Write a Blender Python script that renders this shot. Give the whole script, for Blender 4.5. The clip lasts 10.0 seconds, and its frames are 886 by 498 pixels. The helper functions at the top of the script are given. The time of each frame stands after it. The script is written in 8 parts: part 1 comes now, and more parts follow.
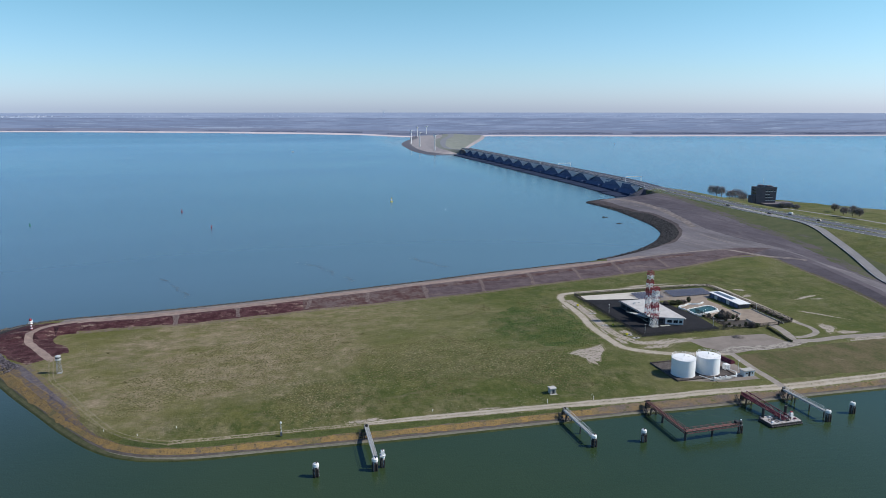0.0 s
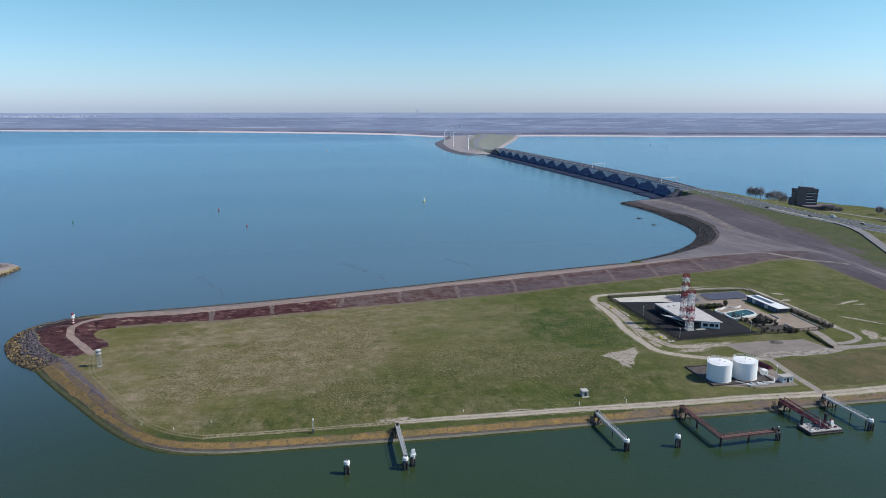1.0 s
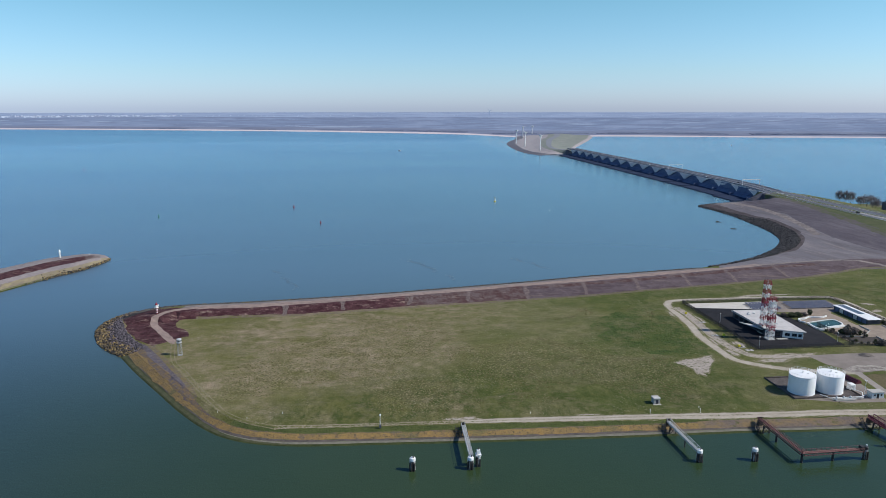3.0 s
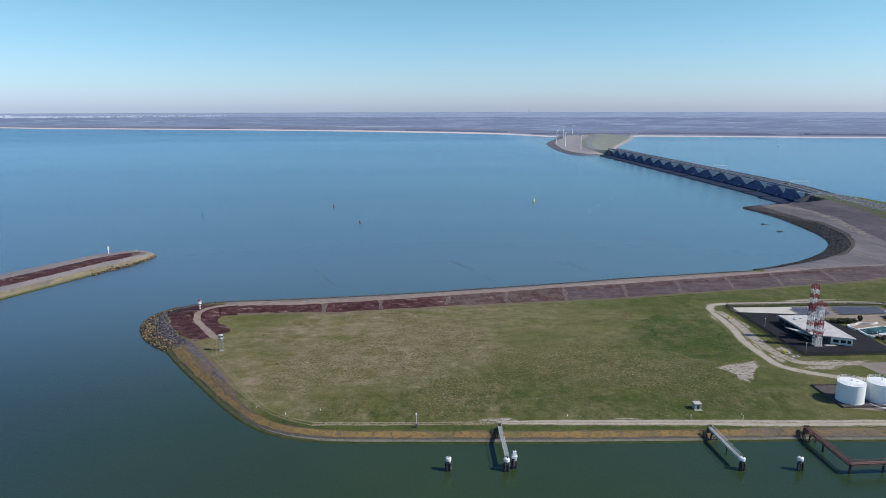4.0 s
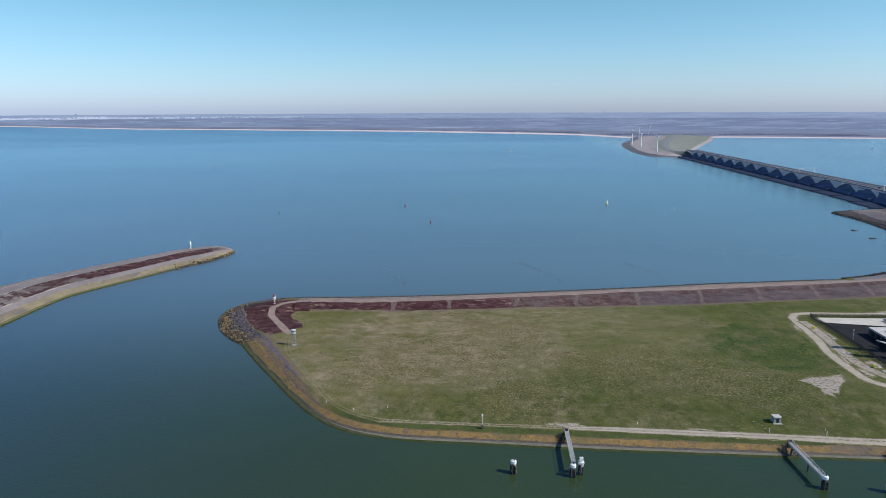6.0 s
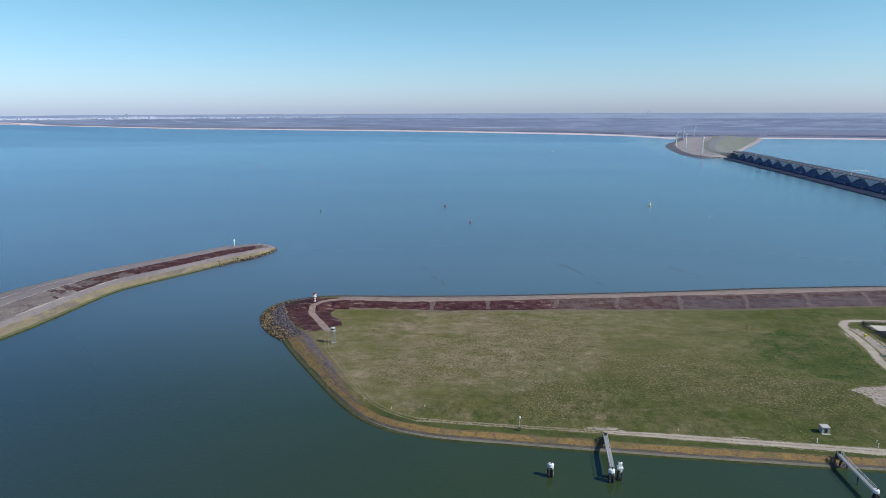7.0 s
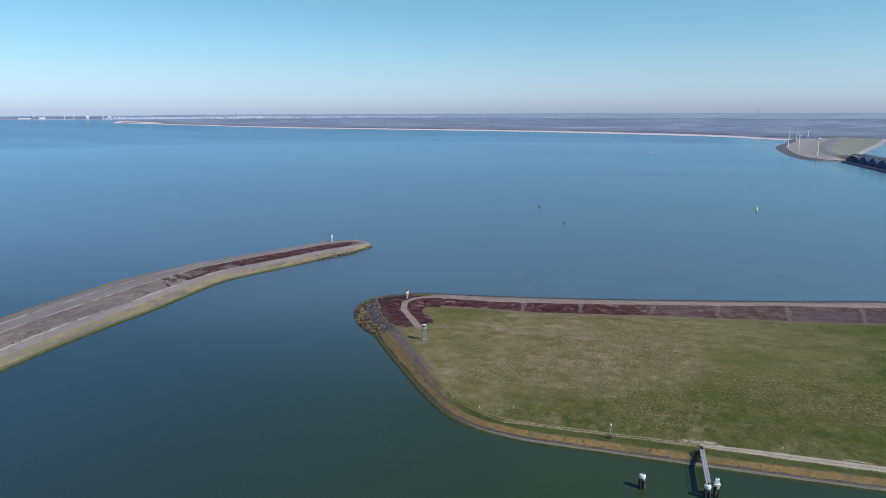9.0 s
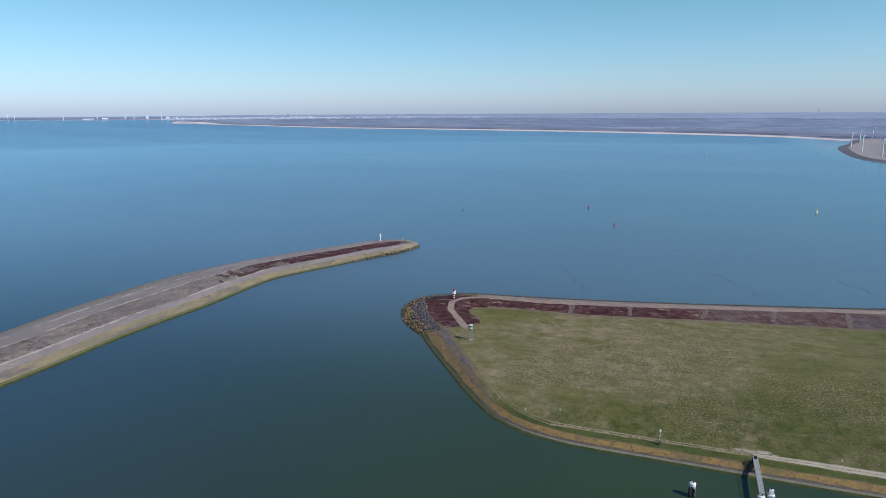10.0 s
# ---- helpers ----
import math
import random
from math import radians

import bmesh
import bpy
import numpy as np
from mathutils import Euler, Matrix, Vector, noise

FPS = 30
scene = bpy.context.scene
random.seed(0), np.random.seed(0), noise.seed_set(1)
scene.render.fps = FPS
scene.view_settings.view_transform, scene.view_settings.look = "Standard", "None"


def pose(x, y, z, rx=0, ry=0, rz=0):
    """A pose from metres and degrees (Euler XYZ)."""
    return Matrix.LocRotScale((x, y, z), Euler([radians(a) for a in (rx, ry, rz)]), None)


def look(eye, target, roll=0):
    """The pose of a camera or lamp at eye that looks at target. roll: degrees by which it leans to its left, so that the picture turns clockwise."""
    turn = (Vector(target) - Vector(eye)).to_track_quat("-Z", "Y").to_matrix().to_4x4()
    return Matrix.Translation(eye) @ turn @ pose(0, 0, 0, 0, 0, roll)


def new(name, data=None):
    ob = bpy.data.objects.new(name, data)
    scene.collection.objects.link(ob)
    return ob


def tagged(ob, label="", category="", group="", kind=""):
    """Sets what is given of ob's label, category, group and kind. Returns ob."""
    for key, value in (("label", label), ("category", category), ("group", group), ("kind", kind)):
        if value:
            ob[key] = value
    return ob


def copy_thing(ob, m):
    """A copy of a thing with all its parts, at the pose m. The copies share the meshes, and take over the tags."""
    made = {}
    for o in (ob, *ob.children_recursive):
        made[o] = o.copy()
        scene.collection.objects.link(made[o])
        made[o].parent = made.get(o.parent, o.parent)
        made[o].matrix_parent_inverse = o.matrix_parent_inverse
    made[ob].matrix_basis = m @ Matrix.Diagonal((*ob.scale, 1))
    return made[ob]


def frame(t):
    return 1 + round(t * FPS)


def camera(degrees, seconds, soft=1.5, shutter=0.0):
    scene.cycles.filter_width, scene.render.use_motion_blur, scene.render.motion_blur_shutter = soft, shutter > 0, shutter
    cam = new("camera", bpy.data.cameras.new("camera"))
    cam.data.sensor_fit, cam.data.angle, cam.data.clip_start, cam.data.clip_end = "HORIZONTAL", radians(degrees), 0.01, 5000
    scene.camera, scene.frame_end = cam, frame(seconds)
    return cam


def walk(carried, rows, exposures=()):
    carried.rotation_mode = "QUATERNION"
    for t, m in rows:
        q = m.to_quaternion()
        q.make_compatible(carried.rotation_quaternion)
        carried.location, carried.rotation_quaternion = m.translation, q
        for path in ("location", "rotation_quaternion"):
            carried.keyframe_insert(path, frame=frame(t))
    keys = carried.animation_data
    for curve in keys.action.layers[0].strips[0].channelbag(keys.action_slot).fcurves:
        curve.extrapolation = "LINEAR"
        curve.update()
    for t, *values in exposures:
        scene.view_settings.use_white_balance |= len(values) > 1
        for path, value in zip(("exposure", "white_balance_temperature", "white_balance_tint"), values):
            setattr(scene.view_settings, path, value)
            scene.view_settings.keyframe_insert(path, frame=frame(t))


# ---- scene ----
import itertools
cam = camera(66.0, 10.0, soft=0.65)
PATH = [
    (0.0, (2.366, -5.346, 119.056), (2.85, -3.448, 118.654), 0.0),
    (0.5, (2.379, -5.267, 119.023), (2.817, -3.358, 118.621), 0.0),
    (1, (2.392, -5.188, 118.99), (2.784, -3.268, 118.588), 0.0),
    (1.5, (2.424, -5.095, 118.964), (2.77, -3.166, 118.561), 0.0),
    (2, (2.443, -4.986, 118.933), (2.741, -3.049, 118.529), 0.0),
    (2.5, (2.435, -4.837, 118.896), (2.681, -2.894, 118.493), 0.0),
    (4, (2.574, -4.447, 118.811), (2.653, -2.489, 118.408), -0.1),
    (4.5, (2.728, -4.385, 118.795), (2.755, -2.426, 118.393), -0.1),
    (5, (2.86, -4.317, 118.782), (2.836, -2.358, 118.381), -0.1),
    (5.5, (2.957, -4.225, 118.767), (2.882, -2.267, 118.366), -0.2),
    (7, (2.989, -3.862, 118.631), (2.748, -1.918, 118.232), -0.2),
    (7.5, (2.94, -3.746, 118.602), (2.632, -1.811, 118.203), -0.2),
    (8, (2.841, -3.644, 118.558), (2.468, -1.72, 118.16), -0.2),
    (8.5, (2.771, -3.532, 118.517), (2.331, -1.622, 118.119), -0.3),
    (9, (2.735, -3.457, 118.499), (2.229, -1.563, 118.1), -0.2),
    (9.5, (2.674, -3.423, 118.491), (2.1, -1.549, 118.093), -0.3),
    (10, (2.522, -3.429, 118.494), (1.884, -1.576, 118.096), -0.3),
]
walk(cam, [(t, look(eye, target, roll)) for t, eye, target, roll in PATH], [(0.0, 0.0), (5.0, -0.04), (7.5, -0.07), (10.0, -0.14)])

# ---------------------------------------------------------------- light
SUN_AZ = 104.0          # degrees clockwise from +y, where the sun stands
SUN_EL = 42.0
world = bpy.data.worlds.new("world")
scene.world = world
world.use_nodes = True
wn = world.node_tree
wn.nodes.clear()
sky = wn.nodes.new("ShaderNodeTexSky")
sky.sky_type = "NISHITA"
sky.sun_disc = False
sky.sun_elevation = radians(SUN_EL)
sky.sun_rotation = radians(SUN_AZ)
sky.altitude = 0
sky.air_density = 1.0
sky.dust_density = 0.5
sky.ozone_density = 3.0
bg = wn.nodes.new("ShaderNodeBackground")
bg.inputs["Strength"].default_value = 0.132
wo = wn.nodes.new("ShaderNodeOutputWorld")
# thin haze whitens the sky towards the horizon
co = wn.nodes.new("ShaderNodeTexCoord")
sep = wn.nodes.new("ShaderNodeSeparateXYZ")
wn.links.new(co.outputs["Generated"], sep.inputs[0])
air = wn.nodes.new("ShaderNodeValToRGB")
ramp = air.color_ramp
ramp.elements[0].position, ramp.elements[0].color = 0.0, (0.78, 0.95, 1.52, 1)
ramp.elements[1].position, ramp.elements[1].color = 0.16, (0.64, 0.96, 0.97, 1)
low = ramp.elements.new(0.05)
low.color = (0.74, 0.95, 1.22, 1)
top = ramp.elements.new(0.55)
top.color = (0.45, 0.65, 0.93, 1)
wn.links.new(sep.outputs["Z"], air.inputs[0])
tint = wn.nodes.new("ShaderNodeMix")
tint.data_type, tint.blend_type = "RGBA", "MULTIPLY"
tint.inputs[0].default_value = 1.0
wn.links.new(sky.outputs[0], tint.inputs[6])
wn.links.new(air.outputs[0], tint.inputs[7])
wn.links.new(tint.outputs[2], bg.inputs[0])
wn.links.new(bg.outputs[0], wo.inputs[0])

sun_data = bpy.data.lights.new("sun", "SUN")
sun_data.energy = 4.9
sun_data.angle = radians(0.53)
sun_data.color = (1.0, 0.95, 0.87)
sun = new("sun", sun_data)
to_sun = Vector((math.sin(radians(SUN_AZ)) * math.cos(radians(SUN_EL)),
                 math.cos(radians(SUN_AZ)) * math.cos(radians(SUN_EL)), math.sin(radians(SUN_EL))))
sun.matrix_world = look(to_sun * 400, (0, 0, 0))

# ---------------------------------------------------------------- materials


class Mat:
    """A small node builder round one Principled BSDF."""

    def __init__(self, name, rough=0.85, metal=0.0, spec=0.3):
        self.m = bpy.data.materials.new(name)
        self.m.use_nodes = True
        self.t = self.m.node_tree
        self.b = self.t.nodes["Principled BSDF"]
        self.b.inputs["Roughness"].default_value = rough
        self.b.inputs["Metallic"].default_value = metal
        self.b.inputs["Specular IOR Level"].default_value = spec
        self._pos = None

    def node(self, kind, **props):
        n = self.t.nodes.new(kind)
        for k, v in props.items():
            setattr(n, k, v)
        return n

    def link(self, a, b):
        self.t.links.new(a, b)

    def pos(self, scale=(1, 1, 1), rot=0.0):
        if self._pos is None:
            self._pos = self.node("ShaderNodeNewGeometry").outputs["Position"]
        if tuple(scale) == (1, 1, 1) and rot == 0:
            return self._pos
        mp = self.node("ShaderNodeMapping")
        mp.inputs["Scale"].default_value = scale
        mp.inputs["Rotation"].default_value = (0, 0, rot)
        self.link(self._pos, mp.inputs["Vector"])
        return mp.outputs[0]

    def noise(self, size, detail=4.0, rough=0.6, lo=0.35, hi=0.65, scale=(1, 1, 1), rot=0.0):
        """0..1 mottle whose blotches are about size metres."""
        n = self.node("ShaderNodeTexNoise")
        n.inputs["Scale"].default_value = 1.0 / size
        n.inputs["Detail"].default_value = detail
        n.inputs["Roughness"].default_value = rough
        self.link(self.pos(scale, rot), n.inputs["Vector"])
        r = self.node("ShaderNodeMapRange")
        r.inputs["From Min"].default_value = lo
        r.inputs["From Max"].default_value = hi
        self.link(n.outputs["Fac"], r.inputs["Value"])
        return r.outputs[0]

    def rand(self):
        return self.node("ShaderNodeObjectInfo").outputs["Random"]

    def island(self):
        return self.node("ShaderNodeNewGeometry").outputs["Random Per Island"]

    def mix(self, fac, a, b, mode="MIX"):
        n = self.node("ShaderNodeMix", data_type="RGBA", blend_type=mode)
        for sock, v in ((n.inputs[0], fac), (n.inputs[6], a), (n.inputs[7], b)):
            if hasattr(v, "is_output"):
                self.link(v, sock)
            elif isinstance(v, (int, float)):
                sock.default_value = v
            else:
                sock.default_value = (*v, 1)
        return n.outputs[2]

    def mul(self, a, b):
        n = self.node("ShaderNodeMath", operation="MULTIPLY")
        for sock, v in ((n.inputs[0], a), (n.inputs[1], b)):
            if hasattr(v, "is_output"):
                self.link(v, sock)
            else:
                sock.default_value = v
        return n.outputs[0]

    def color(self, c):
        if hasattr(c, "is_output"):
            self.link(c, self.b.inputs["Base Color"])
        else:
            self.b.inputs["Base Color"].default_value = (*c, 1)
        return self

    def bump(self, height, dist=0.05, strength=1.0):
        n = self.node("ShaderNodeBump")
        n.inputs["Distance"].default_value = dist
        n.inputs["Strength"].default_value = strength
        self.link(height, n.inputs["Height"])
        self.link(n.outputs[0], self.b.inputs["Normal"])
        return self

    def roughness(self, sock):
        self.link(sock, self.b.inputs["Roughness"])
        return self


# stretches of the pasture where the turf stands in tussocks: x, y, reach
TUSSOCKS = ((-12, 312, 52), (8, 332, 42), (62, 290, 38), (92, 296, 36), (118, 275, 36), (-48, 285, 28), (20, 262, 30))


def grass_color(m):
    """Winter pasture: olive green, straw-coloured in broad dry areas, speckled with tussocks."""
    fresh = m.mix(m.noise(26, 6, 0.68, 0.38, 0.62), (0.092, 0.097, 0.024), (0.142, 0.131, 0.048))
    fresh = m.mix(m.mul(m.noise(6, 6, 0.75, 0.50, 0.68, (0.5, 1.2, 1)), 0.42), fresh, (0.046, 0.058, 0.012))
    dry = m.mix(m.noise(5, 6, 0.75, 0.40, 0.60, (0.8, 1.2, 1)), (0.178, 0.144, 0.086), (0.285, 0.226, 0.152))

    def around(places, start, top):
        out = start
        for x, y, r in places:
            d = m.node("ShaderNodeVectorMath", operation="DISTANCE")
            m.link(m.pos(), d.inputs[0])
            d.inputs[1].default_value = (x, y, 3)
            rg = m.node("ShaderNodeMapRange")
            rg.inputs["From Min"].default_value, rg.inputs["From Max"].default_value = r, r * 0.2
            rg.inputs["To Max"].default_value = top
            m.link(d.outputs["Value"], rg.inputs["Value"])
            ad = m.node("ShaderNodeMath", operation="ADD", use_clamp=True)
            if hasattr(out, "is_output"):
                m.link(out, ad.inputs[0])
            else:
                ad.inputs[0].default_value = out
            m.link(rg.outputs[0], ad.inputs[1])
            out = ad.outputs[0]
        return out
    where = around(((-8, 315, 60), (-54, 288, 30), (-60, 335, 34), (10, 345, 70), (95, 365, 45), (50, 378, 52), (5, 368, 50), (-45, 355, 42), (115, 350, 34), (245, 246, 50), (255, 256, 40)), m.noise(40, 6, 0.65, 0.45, 0.60, (1.2, 0.9, 1)), 0.8)
    sep = m.node("ShaderNodeSeparateXYZ")
    m.link(m.pos(), sep.inputs[0])
    east = m.node("ShaderNodeMapRange")
    east.interpolation_type = "SMOOTHSTEP"
    east.inputs["From Min"].default_value, east.inputs["From Max"].default_value = -15, 115
    m.link(sep.outputs["X"], east.inputs["Value"])
    west = m.node("ShaderNodeMapRange")
    west.inputs["To Min"].default_value, west.inputs["To Max"].default_value = 1.0, 0.38
    m.link(east.outputs[0], west.inputs["Value"])
    green = m.mix(m.noise(15, 7, 0.72, 0.42, 0.58, (0.7, 1.3, 1)), (0.062, 0.082, 0.018), (0.104, 0.110, 0.034))
    fresh = m.mix(m.mul(east.outputs[0], 0.85), fresh, green)
    where = m.mul(where, west.outputs[0])
    c = m.mix(m.mul(where, m.noise(9, 7, 0.78, 0.36, 0.62, (0.8, 1.2, 1))), fresh, dry)
    lush = around(((182, 335, 14), (182, 310, 12), (200, 292, 12), (225, 292, 12), (215, 402, 70), (290, 400, 70), (335, 350, 70), (325, 290, 40), (150, 395, 50), (255, 280, 30), (38, 258, 58), (0, 246, 40), (80, 256, 56), (120, 250, 50), (150, 262, 40), (135, 320, 40), (-30, 246, 30)), 0.0, 0.72)
    c = m.mix(m.mul(lush, m.noise(7, 5, 0.7, 0.38, 0.62, (1.5, 0.8, 1))), c, (0.050, 0.066, 0.013))
    c = m.mix(m.mul(m.noise(13, 7, 0.78, 0.53, 0.66, (0.7, 1.4, 1)), 0.42), c, (0.200, 0.162, 0.108))
    c = m.mix(m.mul(m.noise(8, 7, 0.8, 0.55, 0.67, (0.6, 1.4, 1)), 0.36), c, (0.040, 0.050, 0.011))
    # tussocky stretches: close-set pale heads, the shade in the hollows between them painted dark
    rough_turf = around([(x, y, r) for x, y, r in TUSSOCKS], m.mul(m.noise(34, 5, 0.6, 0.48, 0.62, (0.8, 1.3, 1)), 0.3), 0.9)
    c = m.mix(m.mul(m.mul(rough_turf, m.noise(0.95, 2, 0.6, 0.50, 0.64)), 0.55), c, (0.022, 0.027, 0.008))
    c = m.mix(m.mul(m.mul(rough_turf, m.noise(0.8, 2, 0.6, 0.55, 0.64, (1, 1, 1), 1.0)), 0.7), c, (0.31, 0.26, 0.155))
    c = m.mix(m.mul(m.noise(1.1, 4, 0.8, 0.52, 0.68), 0.34), c, (0.030, 0.036, 0.010))
    return m.mix(m.mul(m.mul(m.noise(30, 3, 0.6, 0.50, 0.56), m.noise(0.9, 2, 0.7, 0.645, 0.67)), 0.45), c, (0.36, 0.32, 0.24))


def two_tone(name, a, b, size, speck=None, rough=0.85, metal=0.0, spec=0.3, bump=0.0, fine=0.3, scale=(1, 1, 1), rot=0.0, amount=0.4):
    m = Mat(name, rough, metal, spec)
    c = m.mix(m.noise(size, 5, 0.65, 0.36, 0.64, scale, rot), a, b)
    if speck:
        c = m.mix(m.mul(m.noise(fine, 3, 0.7, 0.52, 0.72), amount), c, speck)
    m.color(c)
    if bump:
        m.bump(m.noise(fine, 4, 0.7, 0.2, 0.8), bump)
    return m.m


def plain(name, c, rough=0.6, metal=0.0, spec=0.4, worn=None, size=0.8):
    m = Mat(name, rough, metal, spec)
    w = worn or tuple(v * 0.72 for v in c)
    m.color(m.mix(m.noise(size, 5, 0.7, 0.42, 0.72), c, w))
    return m.m


MAT = {}
g = Mat("grass", 0.95, 0, 0.15)
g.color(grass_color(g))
g.bump(g.noise(0.7, 4, 0.75, 0.2, 0.8), 0.25)
MAT["grass"] = g.m

m = Mat("coarse_weeds", 0.95, 0, 0.15)
c = m.mix(m.noise(7, 5, 0.7, 0.4, 0.6), (0.036, 0.066, 0.012), (0.062, 0.092, 0.020))
c = m.mix(m.mul(m.noise(1.4, 3, 0.75, 0.48, 0.64), 0.85), c, (0.012, 0.022, 0.005))
c = m.mix(m.mul(m.noise(1.1, 3, 0.7, 0.58, 0.68), 0.7), c, (0.115, 0.150, 0.050))
m.color(m.mix(m.noise(11, 7, 0.8, 0.41, 0.56), c, grass_color(m))).bump(m.noise(1.3, 4, 0.7, 0.2, 0.8), 0.6)
MAT["crop"] = m.m
MAT["lushverge"] = two_tone("lush_verge_grass", (0.040, 0.056, 0.012), (0.076, 0.088, 0.024), 5, (0.030, 0.042, 0.010), 0.95, bump=0.3, fine=0.9, amount=0.7)
MAT["verge"] = two_tone("verge_grass", (0.075, 0.088, 0.026), (0.105, 0.108, 0.038), 12, (0.16, 0.14, 0.07), 0.95, bump=0.2, fine=1.0)
MAT["algae"] = two_tone("algae_stone", (0.026, 0.036, 0.012), (0.054, 0.064, 0.021), 4, (0.015, 0.02, 0.010), 0.85, spec=0.15, bump=0.08, fine=0.6)
MAT["ledge"] = two_tone("concrete_ledge", (0.180, 0.168, 0.128), (0.118, 0.114, 0.086), 2, (0.075, 0.066, 0.060), 0.9, bump=0.05, fine=0.5)
MAT["joint"] = two_tone("wet_dark_stone", (0.060, 0.050, 0.044), (0.110, 0.092, 0.082), 2, (0.03, 0.026, 0.022), 0.8)
m = Mat("lichen_stone", 0.9)
c = m.mix(m.noise(2.6, 6, 0.75, 0.38, 0.62), (0.262, 0.164, 0.052), (0.172, 0.118, 0.056))
c = m.mix(m.noise(5, 6, 0.75, 0.56, 0.66), c, (0.120, 0.092, 0.070))
c = m.mix(m.mul(m.noise(1.5, 4, 0.8, 0.58, 0.64), 0.8), c, (0.040, 0.036, 0.022))
c = m.mix(m.mul(m.noise(16, 5, 0.7, 0.52, 0.66), 0.7), c, (0.095, 0.098, 0.042))
c = m.mix(m.mul(m.noise(0.7, 3, 0.7, 0.5, 0.7), 0.6), c, (0.07, 0.055, 0.035))
m.color(c).bump(m.noise(0.6, 4, 0.7, 0.2, 0.8), 0.15)
MAT["ochre"] = m.m
m = Mat("basalt_blocks", 0.85)
c = m.mix(m.noise(3.1, 6, 0.75, 0.36, 0.64, (1, 0.8, 1), 0.6), (0.056, 0.047, 0.060), (0.132, 0.112, 0.120))
c = m.mix(m.mul(m.noise(1.9, 7, 0.8, 0.52, 0.62, (1, 1, 1), 0.9), 0.75), c, (0.165, 0.118, 0.066))
c = m.mix(m.mul(m.noise(0.6, 3, 0.7, 0.5, 0.7), 0.6), c, (0.05, 0.045, 0.045))
m.color(c).bump(m.noise(0.5, 4, 0.7, 0.2, 0.8), 0.15)
MAT["basalt"] = m.m
m = Mat("basalt_with_lichen", 0.85)
c = m.mix(m.noise(2.2, 7, 0.8, 0.40, 0.60), (0.100, 0.080, 0.080), (0.190, 0.125, 0.048))
MAT["basaltmix"] = m.color(m.mix(m.mul(m.noise(0.7, 3, 0.7, 0.5, 0.7), 0.6), c, (0.055, 0.046, 0.040))).m
m = Mat("maroon_scrub", 0.95, 0, 0.1)
c = m.mix(m.noise(5, 6, 0.75, 0.40, 0.60), (0.040, 0.014, 0.018), (0.098, 0.046, 0.050))
c = m.mix(m.mul(m.noise(4, 7, 0.85, 0.55, 0.61, (0.35, 1, 1)), 0.85), c, (0.27, 0.200, 0.165))
c = m.mix(m.mul(m.noise(0.8, 3, 0.7, 0.48, 0.7), 0.7), c, (0.030, 0.016, 0.015))
m.color(c).bump(m.noise(0.8, 4, 0.7, 0.2, 0.8), 0.3)
MAT["maroon"] = m.m
m = Mat("haze_tinted_paving", 0.9)
# paving colours lean to blue: some of the distance haze is mixed in
c = m.mix(m.noise(45, 6, 0.7, 0.40, 0.62, (1, 0.5, 1), 0.5), (0.126, 0.114, 0.124), (0.178, 0.160, 0.167))
c = m.mix(m.mul(m.noise(7, 7, 0.8, 0.47, 0.60, (1, 0.10, 1), 0.42), 0.7), c, (0.105, 0.088, 0.092))
c = m.mix(m.mul(m.noise(6, 7, 0.8, 0.54, 0.62, (1, 0.08, 1), 0.30), 0.65), c, (0.235, 0.202, 0.185))
m.color(m.mix(m.mul(m.noise(1.8, 4, 0.7, 0.52, 0.70), 0.5), c, (0.085, 0.072, 0.072)))
MAT["paved"] = m.m
m = Mat("dark_slope_paving", 0.9)
c = m.mix(m.noise(30, 6, 0.7, 0.40, 0.62, (1, 0.5, 1), 0.3), (0.082, 0.068, 0.080), (0.122, 0.104, 0.116))
c = m.mix(m.mul(m.noise(5, 7, 0.8, 0.47, 0.60, (1, 0.12, 1), 0.22), 0.7), c, (0.062, 0.050, 0.058))
c = m.mix(m.mul(m.noise(8, 6, 0.8, 0.57, 0.64, (1, 0.2, 1), 0.30), 0.45), c, (0.165, 0.140, 0.132))
m.color(m.mix(m.mul(m.noise(1.6, 4, 0.7, 0.52, 0.70), 0.5), c, (0.050, 0.042, 0.044)))
MAT["slopedark"] = m.m
m = Mat("dark_bay_scrub", 0.95, 0, 0.1)
c = m.mix(m.noise(4, 6, 0.75, 0.42, 0.58), (0.066, 0.054, 0.056), (0.118, 0.100, 0.100))
m.color(m.mix(m.mul(m.noise(0.9, 3, 0.7, 0.48, 0.68), 0.6), c, (0.034, 0.026, 0.024))).bump(m.noise(0.9, 4, 0.7, 0.2, 0.8), 0.3)
MAT["bayscrub"] = m.m
MAT["gravel"] = two_tone("pale_gravel", (0.40, 0.355, 0.295), (0.31, 0.27, 0.215), 5, (0.20, 0.17, 0.13), 0.95, bump=0.04, fine=0.7, amount=0.5)
MAT["pinktrack"] = two_tone("dike_track_gravel", (0.300, 0.225, 0.190), (0.195, 0.145, 0.125), 4, (0.15, 0.105, 0.095), 0.95, bump=0.04, fine=0.8)


def faded(name, a, b, cover, size=0.9):
    """Ground a, broken up by grass so that about that share of it is left."""
    m = Mat(name, 0.95, 0, 0.15)
    c = m.mix(m.noise(4, 4, 0.7), a, b)
    lo = 0.62 - 0.30 * cover
    n1 = m.noise(size, 5, 0.8, lo - 0.05, lo + 0.05)
    m.color(m.mix(n1, grass_color(m), c))
    m.bump(m.noise(0.7, 4, 0.75, 0.2, 0.8), 0.12)
    return m.m


